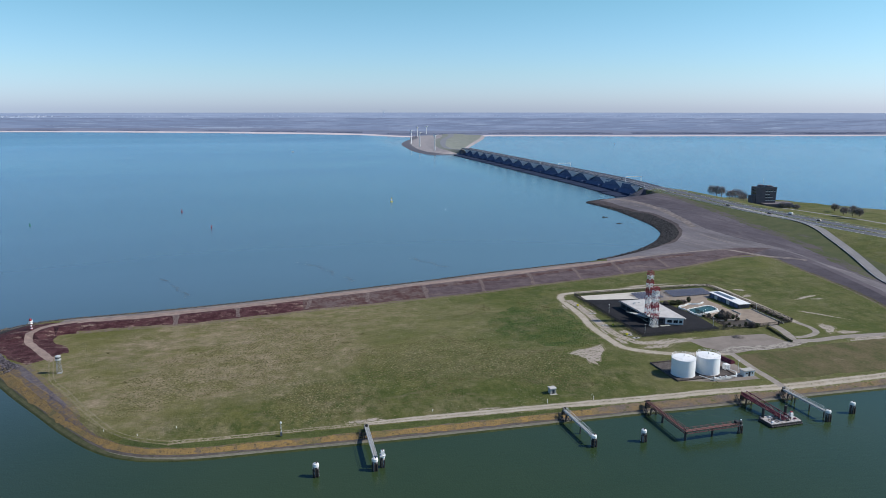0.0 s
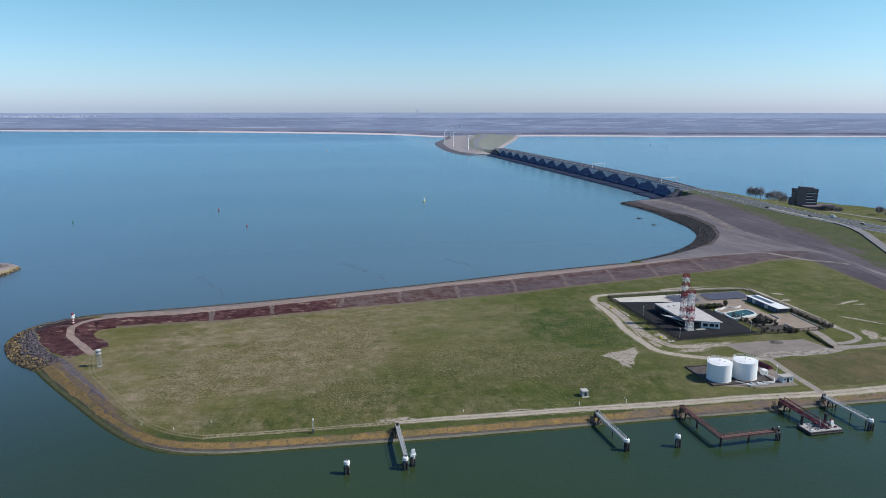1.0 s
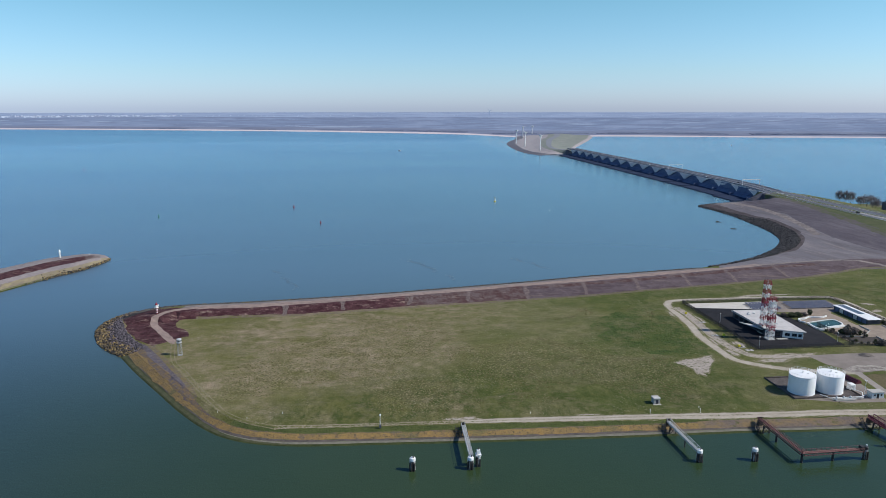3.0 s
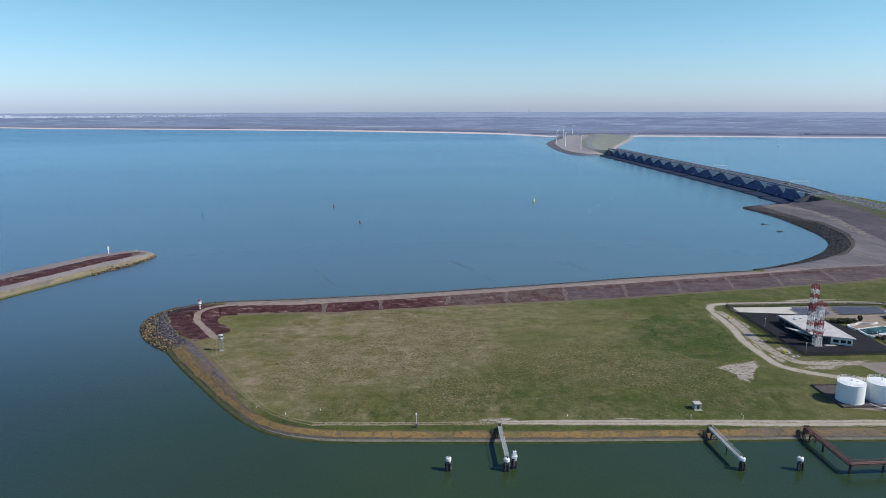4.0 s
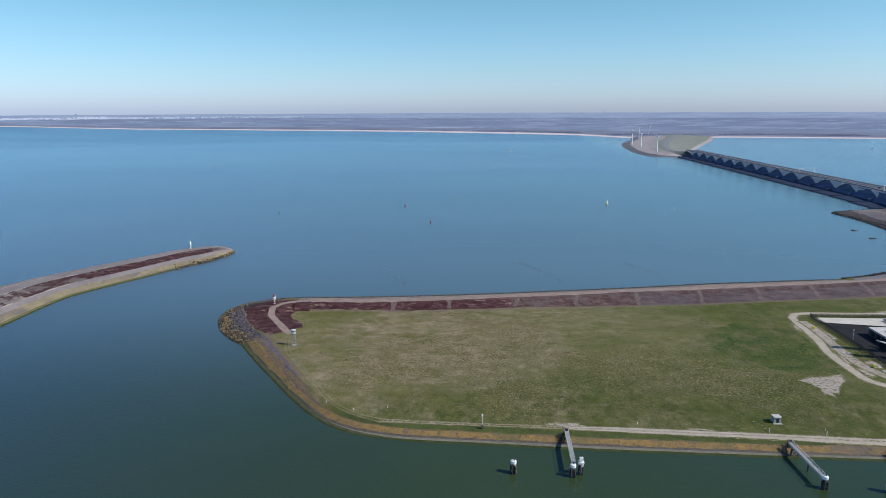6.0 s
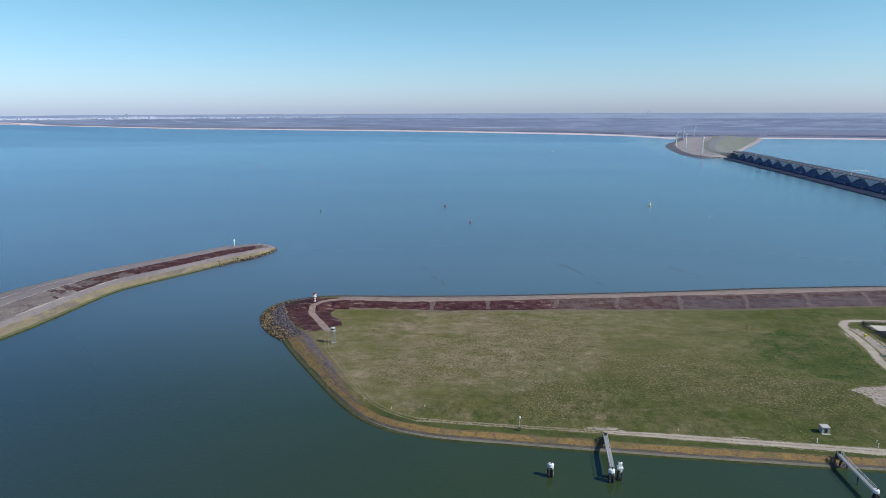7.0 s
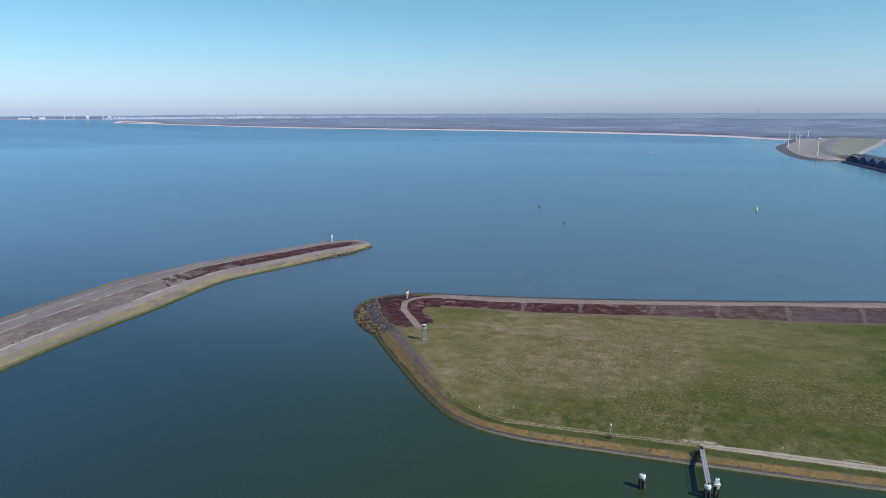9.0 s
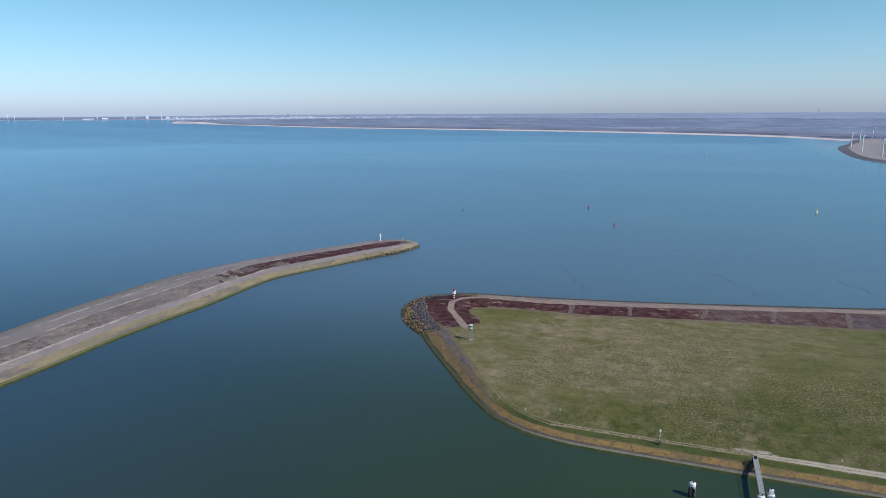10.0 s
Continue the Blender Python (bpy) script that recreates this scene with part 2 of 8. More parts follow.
MAT["gravel_half"] = faded("gravel_in_grass", (0.36, 0.315, 0.255), (0.28, 0.24, 0.185), 0.62)
MAT["gravel_thin"] = faded("grass_with_gravel", (0.30, 0.255, 0.19), (0.22, 0.18, 0.125), 0.28)
MAT["wheelfaint"] = faded("overgrown_wheel_track", (0.22, 0.19, 0.12), (0.15, 0.135, 0.085), 0.50)
MAT["wheel"] = faded("worn_wheel_track", (0.28, 0.24, 0.17), (0.20, 0.17, 0.12), 0.58)

m = Mat("dike_slope_paving", 0.95, 0, 0.15)
c = m.mix(m.noise(8, 5, 0.7, 0.38, 0.62), (0.074, 0.055, 0.062), (0.112, 0.087, 0.092))
c = m.mix(m.mul(m.noise(8, 6, 0.75, 0.55, 0.67, (0.25, 1, 1), 0.2), 0.65), c, (0.21, 0.165, 0.140))
c = m.mix(m.mul(m.noise(9, 7, 0.8, 0.50, 0.60, (0.3, 1.6, 1), -0.2), 0.7), c, (0.060, 0.038, 0.040))
m.color(m.mix(m.mul(m.noise(1.2, 3, 0.7, 0.50, 0.72), 0.6), c, (0.055, 0.040, 0.040)))
MAT["dikeslope"] = m.m
m = Mat("dike_slope_break", 0.95, 0, 0.15)
c = m.mix(m.noise(1.6, 6, 0.8, 0.42, 0.58), (0.085, 0.062, 0.062), (0.165, 0.130, 0.118))
MAT["dikebreak"] = m.color(c).m
m = Mat("scrub_fading_to_paving", 0.95, 0, 0.1)
c = m.mix(m.noise(6, 7, 0.8, 0.42, 0.58), (0.070, 0.036, 0.034), (0.118, 0.090, 0.088))
c = m.mix(m.mul(m.noise(4, 7, 0.85, 0.56, 0.62, (0.3, 1, 1)), 0.7), c, (0.215, 0.170, 0.150))
MAT["scrubmix"] = m.color(m.mix(m.mul(m.noise(0.9, 3, 0.7, 0.48, 0.7), 0.6), c, (0.04, 0.025, 0.025))).m
m = Mat("grassy_stone_bank", 0.95, 0, 0.15)
c = m.mix(m.noise(6, 5, 0.7, 0.40, 0.60, (0.5, 1, 1)), (0.185, 0.132, 0.070), (0.130, 0.104, 0.092))
c = m.mix(m.noise(5, 6, 0.75, 0.54, 0.62), c, (0.068, 0.080, 0.026))
MAT["bankgrass"] = m.color(m.mix(m.mul(m.noise(0.7, 3, 0.7, 0.5, 0.7), 0.5), c, (0.05, 0.042, 0.028))).m
MAT["bankedge"] = faded("stones_in_grass", (0.115, 0.098, 0.085), (0.165, 0.115, 0.05), 0.5)
MAT["dryfringe"] = faded("dry_fringe", (0.16, 0.125, 0.10), (0.12, 0.09, 0.075), 0.45)
MAT["darkalgae"] = two_tone("dark_algae_stone", (0.048, 0.054, 0.024), (0.078, 0.079, 0.042), 3, (0.030, 0.032, 0.018), 0.85, spec=0.15, bump=0.08, fine=0.6)
MAT["sand"] = two_tone("dry_sand", (0.29, 0.235, 0.185), (0.225, 0.18, 0.14), 4, (0.15, 0.12, 0.085), 0.95, bump=0.05, fine=0.8)
MAT["bare"] = faded("bare_soil_patch", (0.37, 0.32, 0.28), (0.28, 0.24, 0.205), 0.62, 1.3)
MAT["dirt"] = two_tone("dirt_yard", (0.225, 0.192, 0.168), (0.168, 0.143, 0.124), 8, (0.30, 0.265, 0.23), 0.95, bump=0.05, fine=1.0)
MAT["asphalt"] = two_tone("dark_asphalt", (0.013, 0.013, 0.016), (0.022, 0.022, 0.025), 6, (0.045, 0.045, 0.045), 0.9, spec=0.15, fine=0.5)
MAT["palepark"] = two_tone("pale_shell_parking", (0.52, 0.49, 0.44), (0.45, 0.42, 0.37), 5, (0.35, 0.32, 0.28), 0.95, fine=0.8)
MAT["oldroad"] = two_tone("old_concrete_road", (0.285, 0.252, 0.222), (0.215, 0.188, 0.165), 4, (0.16, 0.14, 0.12), 0.9, fine=0.8)
MAT["road"] = two_tone("grey_road_asphalt", (0.092, 0.096, 0.112), (0.074, 0.078, 0.092), 12, (0.15, 0.15, 0.155), 0.85, fine=0.8)
MAT["paleroad"] = two_tone("worn_pale_asphalt", (0.235, 0.225, 0.222), (0.19, 0.185, 0.185), 10, (0.28, 0.27, 0.26), 0.9, fine=1.2)
# near black: the shade in gaps between boulders is put into this colour
MAT["rockbed"] = two_tone("rock_bed", (0.018, 0.016, 0.016), (0.036, 0.032, 0.031), 2.5, (0.012, 0.011, 0.011), 0.9, bump=0.3, fine=0.9)
MAT["shorestone"] = two_tone("shore_stone", (0.105, 0.090, 0.070), (0.165, 0.140, 0.105), 3, (0.04, 0.035, 0.03), 0.9, bump=0.25, fine=0.9, amount=0.7)
m = Mat("weathered_boulders", 0.9)
c = m.mix(m.island(), (0.036, 0.034, 0.036), (0.125, 0.115, 0.108))
c = m.mix(m.mul(m.noise(11, 4, 0.7, 0.54, 0.64), 0.7), c, (0.190, 0.125, 0.040))
m.color(m.mix(m.mul(m.noise(0.5, 3, 0.7, 0.45, 0.7), 0.5), c, (0.04, 0.035, 0.03)))
MAT["boulder"] = m.m
m = Mat("lichen_boulders", 0.9)
isl = m.island()
c = m.mix(m.mul(isl, isl), (0.026, 0.024, 0.024), (0.340, 0.240, 0.096))
c = m.mix(m.mul(m.noise(2.2, 4, 0.7, 0.48, 0.58), 0.8), c, (0.026, 0.025, 0.028))
m.color(m.mix(m.mul(m.noise(0.5, 3, 0.7, 0.45, 0.7), 0.5), c, (0.04, 0.035, 0.03)))
MAT["ochreboulder"] = m.m
m = Mat("mauve_stones", 0.9)
c = m.mix(m.island(), (0.016, 0.015, 0.020), (0.165, 0.142, 0.160))
m.color(m.mix(m.mul(m.noise(0.5, 3, 0.7, 0.45, 0.7), 0.5), c, (0.04, 0.035, 0.035)))
MAT["mauvestone"] = m.m
m = Mat("tan_armour_stones", 0.9)
m.color(m.mix(m.mul(m.noise(0.5, 3, 0.7, 0.45, 0.7), 0.5), m.mix(m.island(), (0.060, 0.052, 0.046), (0.240, 0.205, 0.155)), (0.05, 0.045, 0.04)))
MAT["tanstone"] = m.m
# breakwater surfaces
m = Mat("mauve_paving", 0.92)
c = m.mix(m.noise(16, 6, 0.7, 0.38, 0.62, (1, 0.35, 1)), (0.170, 0.148, 0.152), (0.225, 0.196, 0.190))
c = m.mix(m.mul(m.noise(6, 6, 0.8, 0.56, 0.64, (1, 0.3, 1)), 0.55), c, (0.235, 0.200, 0.180))
m.color(m.mix(m.mul(m.noise(2.2, 4, 0.7, 0.52, 0.70), 0.45), c, (0.085, 0.070, 0.068)))
MAT["mauve"] = m.m
m = Mat("mottled_crest", 0.95)
c = m.mix(m.noise(9, 6, 0.75, 0.40, 0.60, (1, 0.5, 1)), (0.125, 0.100, 0.095), (0.195, 0.165, 0.152))
c = m.mix(m.mul(m.noise(13, 6, 0.8, 0.53, 0.60, (1, 0.45, 1)), 0.85), c, (0.270, 0.225, 0.185))
c = m.mix(m.mul(m.noise(11, 6, 0.8, 0.56, 0.62), 0.7), c, (0.060, 0.042, 0.040))
m.color(c).bump(m.noise(1.2, 4, 0.7, 0.2, 0.8), 0.2)
MAT["crest"] = m.m
m = Mat("broken_pale_kerb", 0.92)
m.color(m.mix(m.noise(7, 6, 0.75, 0.44, 0.54, (1, 0.4, 1)), (0.165, 0.145, 0.138), (0.340, 0.300, 0.270)))
MAT["kerbline"] = m.m
m = Mat("tan_stone_bank", 0.92)
c = m.mix(m.noise(8, 6, 0.75, 0.40, 0.60, (1, 0.4, 1)), (0.235, 0.195, 0.112), (0.165, 0.140, 0.100))
m.color(m.mix(m.noise(18, 6, 0.75, 0.52, 0.62, (1, 0.4, 1)), c, (0.130, 0.110, 0.105)))
MAT["tanbank"] = m.m
MAT["mossbank"] = two_tone("mossy_stone", (0.085, 0.092, 0.040), (0.125, 0.118, 0.060), 5, (0.05, 0.055, 0.03), 0.85, fine=0.8)
m = Mat("scrub_on_crest", 0.95, 0, 0.1)
c = m.mix(m.noise(10, 7, 0.8, 0.46, 0.54, (1, 0.5, 1)), (0.062, 0.030, 0.030), (0.145, 0.118, 0.112))
m.color(m.mix(m.mul(m.noise(1.0, 3, 0.7, 0.48, 0.7), 0.6), c, (0.035, 0.02, 0.02)))
MAT["crestscrub"] = m.m
m = Mat("paving_worn_pale", 0.92)
c = m.mix(m.noise(8, 7, 0.8, 0.44, 0.56, (0.5, 1, 1), 0.6), (0.150, 0.126, 0.118), (0.245, 0.205, 0.182))
m.color(m.mix(m.mul(m.noise(2.0, 4, 0.7, 0.50, 0.66), 0.5), c, (0.082, 0.066, 0.064)))
MAT["pavepale"] = m.m
m = Mat("broken_slabs", 0.92)
c = m.mix(m.noise(3.0, 5, 0.8, 0.44, 0.54), (0.150, 0.128, 0.112), (0.320, 0.290, 0.250))
m.color(m.mix(m.mul(m.noise(0.8, 3, 0.7, 0.5, 0.7), 0.4), c, (0.12, 0.10, 0.09)))
MAT["slabs"] = m.m
m = Mat("brown_olive_grass", 0.95, 0, 0.15)
c = m.mix(m.noise(14, 6, 0.7, 0.40, 0.60, (1.3, 0.8, 1)), (0.068, 0.072, 0.026), (0.118, 0.096, 0.052))
c = m.mix(m.mul(m.noise(0.9, 4, 0.75, 0.50, 0.64), 0.5), c, (0.035, 0.036, 0.014))
m.color(m.mix(m.mul(m.noise(6, 7, 0.8, 0.56, 0.64), 0.5), c, (0.180, 0.145, 0.095)))
MAT["brownfield"] = m.m
for verge_name, cover in (("damverge", 0.63), ("damfade", 0.50)):
    m = Mat("dam_grass" if cover > 0.6 else "dam_grass_fading", 0.95, 0, 0.15)
    c = m.mix(m.noise(14, 6, 0.7, 0.40, 0.60), (0.066, 0.080, 0.034), (0.088, 0.094, 0.044))
    m.color(m.mix(m.noise(10, 8, 0.85, cover - 0.06, cover + 0.06, (1, 0.3, 1), -0.3), c, (0.104, 0.088, 0.090)))
    MAT[verge_name] = m.m

# water: clear green-blue body, small wind waves, slicks of calmer water
m = Mat("sea_water", 0.9, 0, 0.0)
sepw = m.node("ShaderNodeSeparateXYZ")
m.link(m.pos(), sepw.inputs[0])
# body colour: green near the bank, bluer to the west and on the outer sea
outer = m.node("ShaderNodeMapRange")
outer.interpolation_type = "SMOOTHSTEP"
outer.inputs["From Min"].default_value, outer.inputs["From Max"].default_value = 225, 500
m.link(sepw.outputs["Y"], outer.inputs["Value"])
west = m.node("ShaderNodeMapRange")
west.interpolation_type = "SMOOTHSTEP"
west.inputs["From Min"].default_value, west.inputs["From Max"].default_value = 30, -330
m.link(sepw.outputs["X"], west.inputs["Value"])
harbour_water = m.mix(m.noise(120, 4, 0.6, 0.35, 0.65), (0.025, 0.046, 0.019), (0.032, 0.053, 0.022))
harbour_water = m.mix(west.outputs[0], harbour_water, (0.026, 0.050, 0.067))
clear = m.mix(m.noise(260, 4, 0.6, 0.35, 0.65, (0.4, 1, 1), 0.25), (0.066, 0.106, 0.158), (0.084, 0.126, 0.182))
# glare of the hazy sky over the bay, painted into the body as a paler patch
glare_dist = m.node("ShaderNodeVectorMath", operation="DISTANCE")
m.link(m.pos((1, 0.55, 1)), glare_dist.inputs[0])
glare_dist.inputs[1].default_value = (330, 480, 0)
haze_glare = m.node("ShaderNodeMapRange")
haze_glare.interpolation_type = "SMOOTHSTEP"
haze_glare.inputs["From Min"].default_value, haze_glare.inputs["From Max"].default_value = 950, 60
m.link(glare_dist.outputs["Value"], haze_glare.inputs["Value"])
clear = m.mix(m.mul(haze_glare.outputs[0], 0.9), clear, (0.090, 0.152, 0.180))
inland = m.node("ShaderNodeMapRange", interpolation_type="SMOOTHSTEP")
inland.inputs["From Min"].default_value, inland.inputs["From Max"].default_value = 525, 570
m.link(sepw.outputs["X"], inland.inputs["Value"])
clear = m.mix(m.mul(inland.outputs[0], 0.9), clear, m.mix(m.noise(180, 5, 0.6, 0.4, 0.6, (0.4, 1, 1), 0.6), (0.043, 0.077, 0.142), (0.064, 0.105, 0.172)))
foam = m.noise(300, 6, 0.6, 0.505, 0.515, (0.3, 1, 1), 0.3)
foam = m.mul(m.mul(foam, m.noise(300, 6, 0.6, 0.525, 0.515, (0.3, 1, 1), 0.3)), m.noise(420, 3, 0.5, 0.52, 0.60))
clear = m.mix(m.mul(foam, 0.8), clear, (0.11, 0.165, 0.185))
m.color(m.mix(outer.outputs[0], harbour_water, clear))
calm = m.noise(330, 5, 0.62, 0.40, 0.64, (0.35, 1, 1), 0.2)
rr = m.node("ShaderNodeMapRange")
rr.inputs["To Min"].default_value, rr.inputs["To Max"].default_value = 0.20, 0.25
m.link(calm, rr.inputs["Value"])
sheltered = m.node("ShaderNodeMapRange", interpolation_type="SMOOTHSTEP")
sheltered.inputs["From Min"].default_value, sheltered.inputs["From Max"].default_value = 330, 470
sheltered.inputs["To Min"].default_value, sheltered.inputs["To Max"].default_value = 1.0, 0.42
m.link(sepw.outputs["X"], sheltered.inputs["Value"])
wv = m.node("ShaderNodeMath", operation="ADD")
m.link(m.noise(2.2, 3, 0.6, 0.2, 0.8, (0.55, 1.2, 1), 0.35), wv.inputs[0])
m.link(m.noise(0.7, 2, 0.6, 0.2, 0.8), wv.inputs[1])
m.bump(wv.outputs[0], 0.08, 0.6)
gloss = m.node("ShaderNodeBsdfGlossy")
gloss.inputs["Color"].default_value = (0.77, 0.91, 1.0, 1)
basin = m.node("ShaderNodeMapRange")
basin.inputs["To Min"].default_value, basin.inputs["To Max"].default_value = 0.62, 1.0
m.link(outer.outputs[0], basin.inputs["Value"])
m.link(m.mul(m.mul(rr.outputs[0], sheltered.outputs[0]), basin.outputs[0]), gloss.inputs["Roughness"])
m.link(m.b.inputs["Normal"].links[0].from_socket, gloss.inputs["Normal"])
fres = m.node("ShaderNodeFresnel")
fres.inputs["IOR"].default_value = 1.33
both = m.node("ShaderNodeMixShader")
m.link(fres.outputs[0], both.inputs[0])
m.link(m.b.outputs[0], both.inputs[1])
m.link(gloss.outputs[0], both.inputs[2])
m.link(both.outputs[0], m.t.nodes["Material Output"].inputs["Surface"])
MAT["water"] = m.m

# ---------------------------------------------------------------- mesh tools


def mesh_of(name, verts, faces, mats, index=None, smooth=False):
    me = bpy.data.meshes.new(name)
    me.from_pydata([tuple(v) for v in verts], [], [tuple(int(i) for i in f) for f in faces])
    for k in (mats if isinstance(mats, (list, tuple)) else [mats]):
        me.materials.append(k)
    if index is not None:
        me.polygons.foreach_set("material_index", np.asarray(index, dtype=np.int32))
    if smooth:
        me.polygons.foreach_set("use_smooth", np.ones(len(me.polygons), dtype=bool))
    me.update()
    return me


def structure(name, me, label, category):
    return tagged(new(name, me), label, category, "", "structure")


def spline(pts, step=4.0):
    """A Catmull-Rom curve through plan points, sampled about every step metres."""
    p = [np.array(q, float) for q in pts]
    p = [2 * p[0] - p[1]] + p + [2 * p[-1] - p[-2]]
    out = []
    for a, b, c, d in zip(p, p[1:], p[2:], p[3:]):
        n = max(1, int(round(np.linalg.norm(c - b) / step)))
        for i in range(n):
            t = i / n
            out.append(0.5 * (2 * b + (c - a) * t + (2 * a - 5 * b + 4 * c - d) * t * t + (3 * b - a - 3 * c + d) * t ** 3))
    out.append(p[-2])
    return np.array(out)


def offset(line, d):
    """The line moved d metres to its right (d may be an array)."""
    t = np.gradient(line, axis=0)
    t /= np.linalg.norm(t, axis=1)[:, None]
    n = np.stack([t[:, 1], -t[:, 0]], 1)
    return line + n * (np.asarray(d).reshape(-1, 1) if np.ndim(d) else d)


def strip(line, a, b, wob=0.0, seed=0):
    """The plan polygon between two offsets of a line, with slightly uneven edges."""
    rng = np.random.RandomState(seed)
    l, r = offset(line, a), offset(line, b)
    if wob:
        l, r = l + rng.uniform(-wob, wob, l.shape), r + rng.uniform(-wob, wob, r.shape)
    return np.vstack([l, r[::-1]])


def dist_to(line, q, chunk=4000):
    """Distance of points q from a polyline, and how far along it (0..1) the nearest place lies."""
    a, b = line[:-1], line[1:]
    ab = b - a
    ll = (ab ** 2).sum(1)
    cum = np.concatenate([[0], np.cumsum(np.sqrt(ll))])
    D, S = np.empty(len(q)), np.empty(len(q))
    for i in range(0, len(q), chunk):
        p = q[i:i + chunk, None, :]
        t = np.clip(((p - a) * ab).sum(2) / ll, 0, 1)
        d = np.linalg.norm(p - (a + t[..., None] * ab), axis=2)
        k = d.argmin(1)
        r = np.arange(len(k))
        D[i:i + chunk] = d[r, k]
        S[i:i + chunk] = (cum[k] + t[r, k] * np.sqrt(ll[k])) / cum[-1]
    return D, S


def inside(poly, q):
    x, y = q[:, 0], q[:, 1]
    out = np.zeros(len(q), bool)
    lo, hi = poly.min(0), poly.max(0)
    sel = np.where((x >= lo[0]) & (x <= hi[0]) & (y >= lo[1]) & (y <= hi[1]))[0]
    if not len(sel):
        return out
    xs, ys = x[sel], y[sel]
    r = np.zeros(len(sel), bool)
    j = len(poly) - 1
    for i in range(len(poly)):
        xi, yi, xj, yj = *poly[i], *poly[j]
        if yi != yj:
            r ^= ((yi > ys) != (yj > ys)) & (xs < (xj - xi) * (ys - yi) / (yj - yi) + xi)
        j = i
    out[sel] = r
    return out


# ---------------------------------------------------------------- far distance
EYE = np.array([2.6, -4.2, 118.8])


_U = np.linspace(0, 0.9995, 4000)
_D = (2600 + 2300 * _U) / (1 - _U ** 1.5)


def drawn_in(p):
    """Lays far country on the round earth and draws all beyond 2.6 km in to within 4.9 km, on a gently rising sheet."""
    p = np.array(p, float).reshape(-1, 3)
    q = p - EYE
    d = np.hypot(q[:, 0], q[:, 1])
    q[:, 2] -= d * d / 1.48e7
    m = np.where(d < 2600, d, 2600 + 2300 * np.interp(d, _D, _U))
    return EYE + q * (m / np.maximum(d, 1e-6))[:, None]


# ---------------------------------------------------------------- plan of the near land
SHORE_S = spline([(700, 196), (520, 204), (420, 210), (300, 214), (235, 216.3), (165, 217.8), (140, 219.2), (97, 220.0), (54, 221.1), (20, 222.5), (-6, 223.8), (-27, 225.0),
                  (-42, 228), (-50, 231.2), (-58, 236.2), (-67.6, 245.6), (-79.5, 260.5), (-91, 276.8), (-109.5, 303), (-124, 325.4)], 4)
SHORE_W = spline([(-124, 325.4), (-138, 340.6), (-148, 359), (-151.8, 373.7), (-150.4, 386.6), (-146.3, 397), (-138, 406), (-128.7, 411.5),
                  (-113, 415)], 4)
SHORE_N = spline([(-113, 415), (-80, 417.5), (-46, 421.7), (-10.6, 427), (26, 434), (65, 442), (107, 451), (147, 461), (194, 470), (244, 479)], 6)
SHORE_B = spline([(244, 479), (275, 491), (304, 508), (327, 526), (347, 545.5), (366, 570), (377, 590), (388.5, 626), (396, 672), (402, 720), (402.5, 765), (400, 800),
                  (412, 810), (440, 822), (470, 830), (492, 838)], 6)
SHORE_E = spline([(492, 838), (540, 842), (565, 832), (600, 800), (640, 765), (672, 722), (690, 680), (760, 600), (900, 520), (1100, 480)], 12)
SHORE = np.vstack([SHORE_S[:-1], SHORE_W[:-1], SHORE_N[:-1], SHORE_B[:-1], SHORE_E, [(1100, 196)]])

DIKE = spline([(-113, 383), (-105, 387.5), (-74.5, 389.5), (-42.8, 393), (-9.8, 399), (24.8, 406.5), (61.4, 414), (100.5, 423), (140.8, 430), (184, 439),
               (231, 449.5), (284, 462.5), (338, 471), (378, 474), (400, 469), (407, 455), (406, 437), (401, 414), (392, 380), (380, 340), (362, 290), (345, 245)], 6)
TOE = spline([(-109.5, 373.0), (-105, 376.3), (-88, 376.6), (-72, 376.8), (-41, 377.2), (-9.5, 381.7), (23.7, 387), (58, 391.2), (94, 395.6), (132, 400.5), (173, 408.9), (216, 416.9),
              (261, 425.3), (310, 436), (353, 452), (372, 456), (385, 452), (387, 440), (381, 412), (370, 357), (356, 310), (335, 260)], 6)


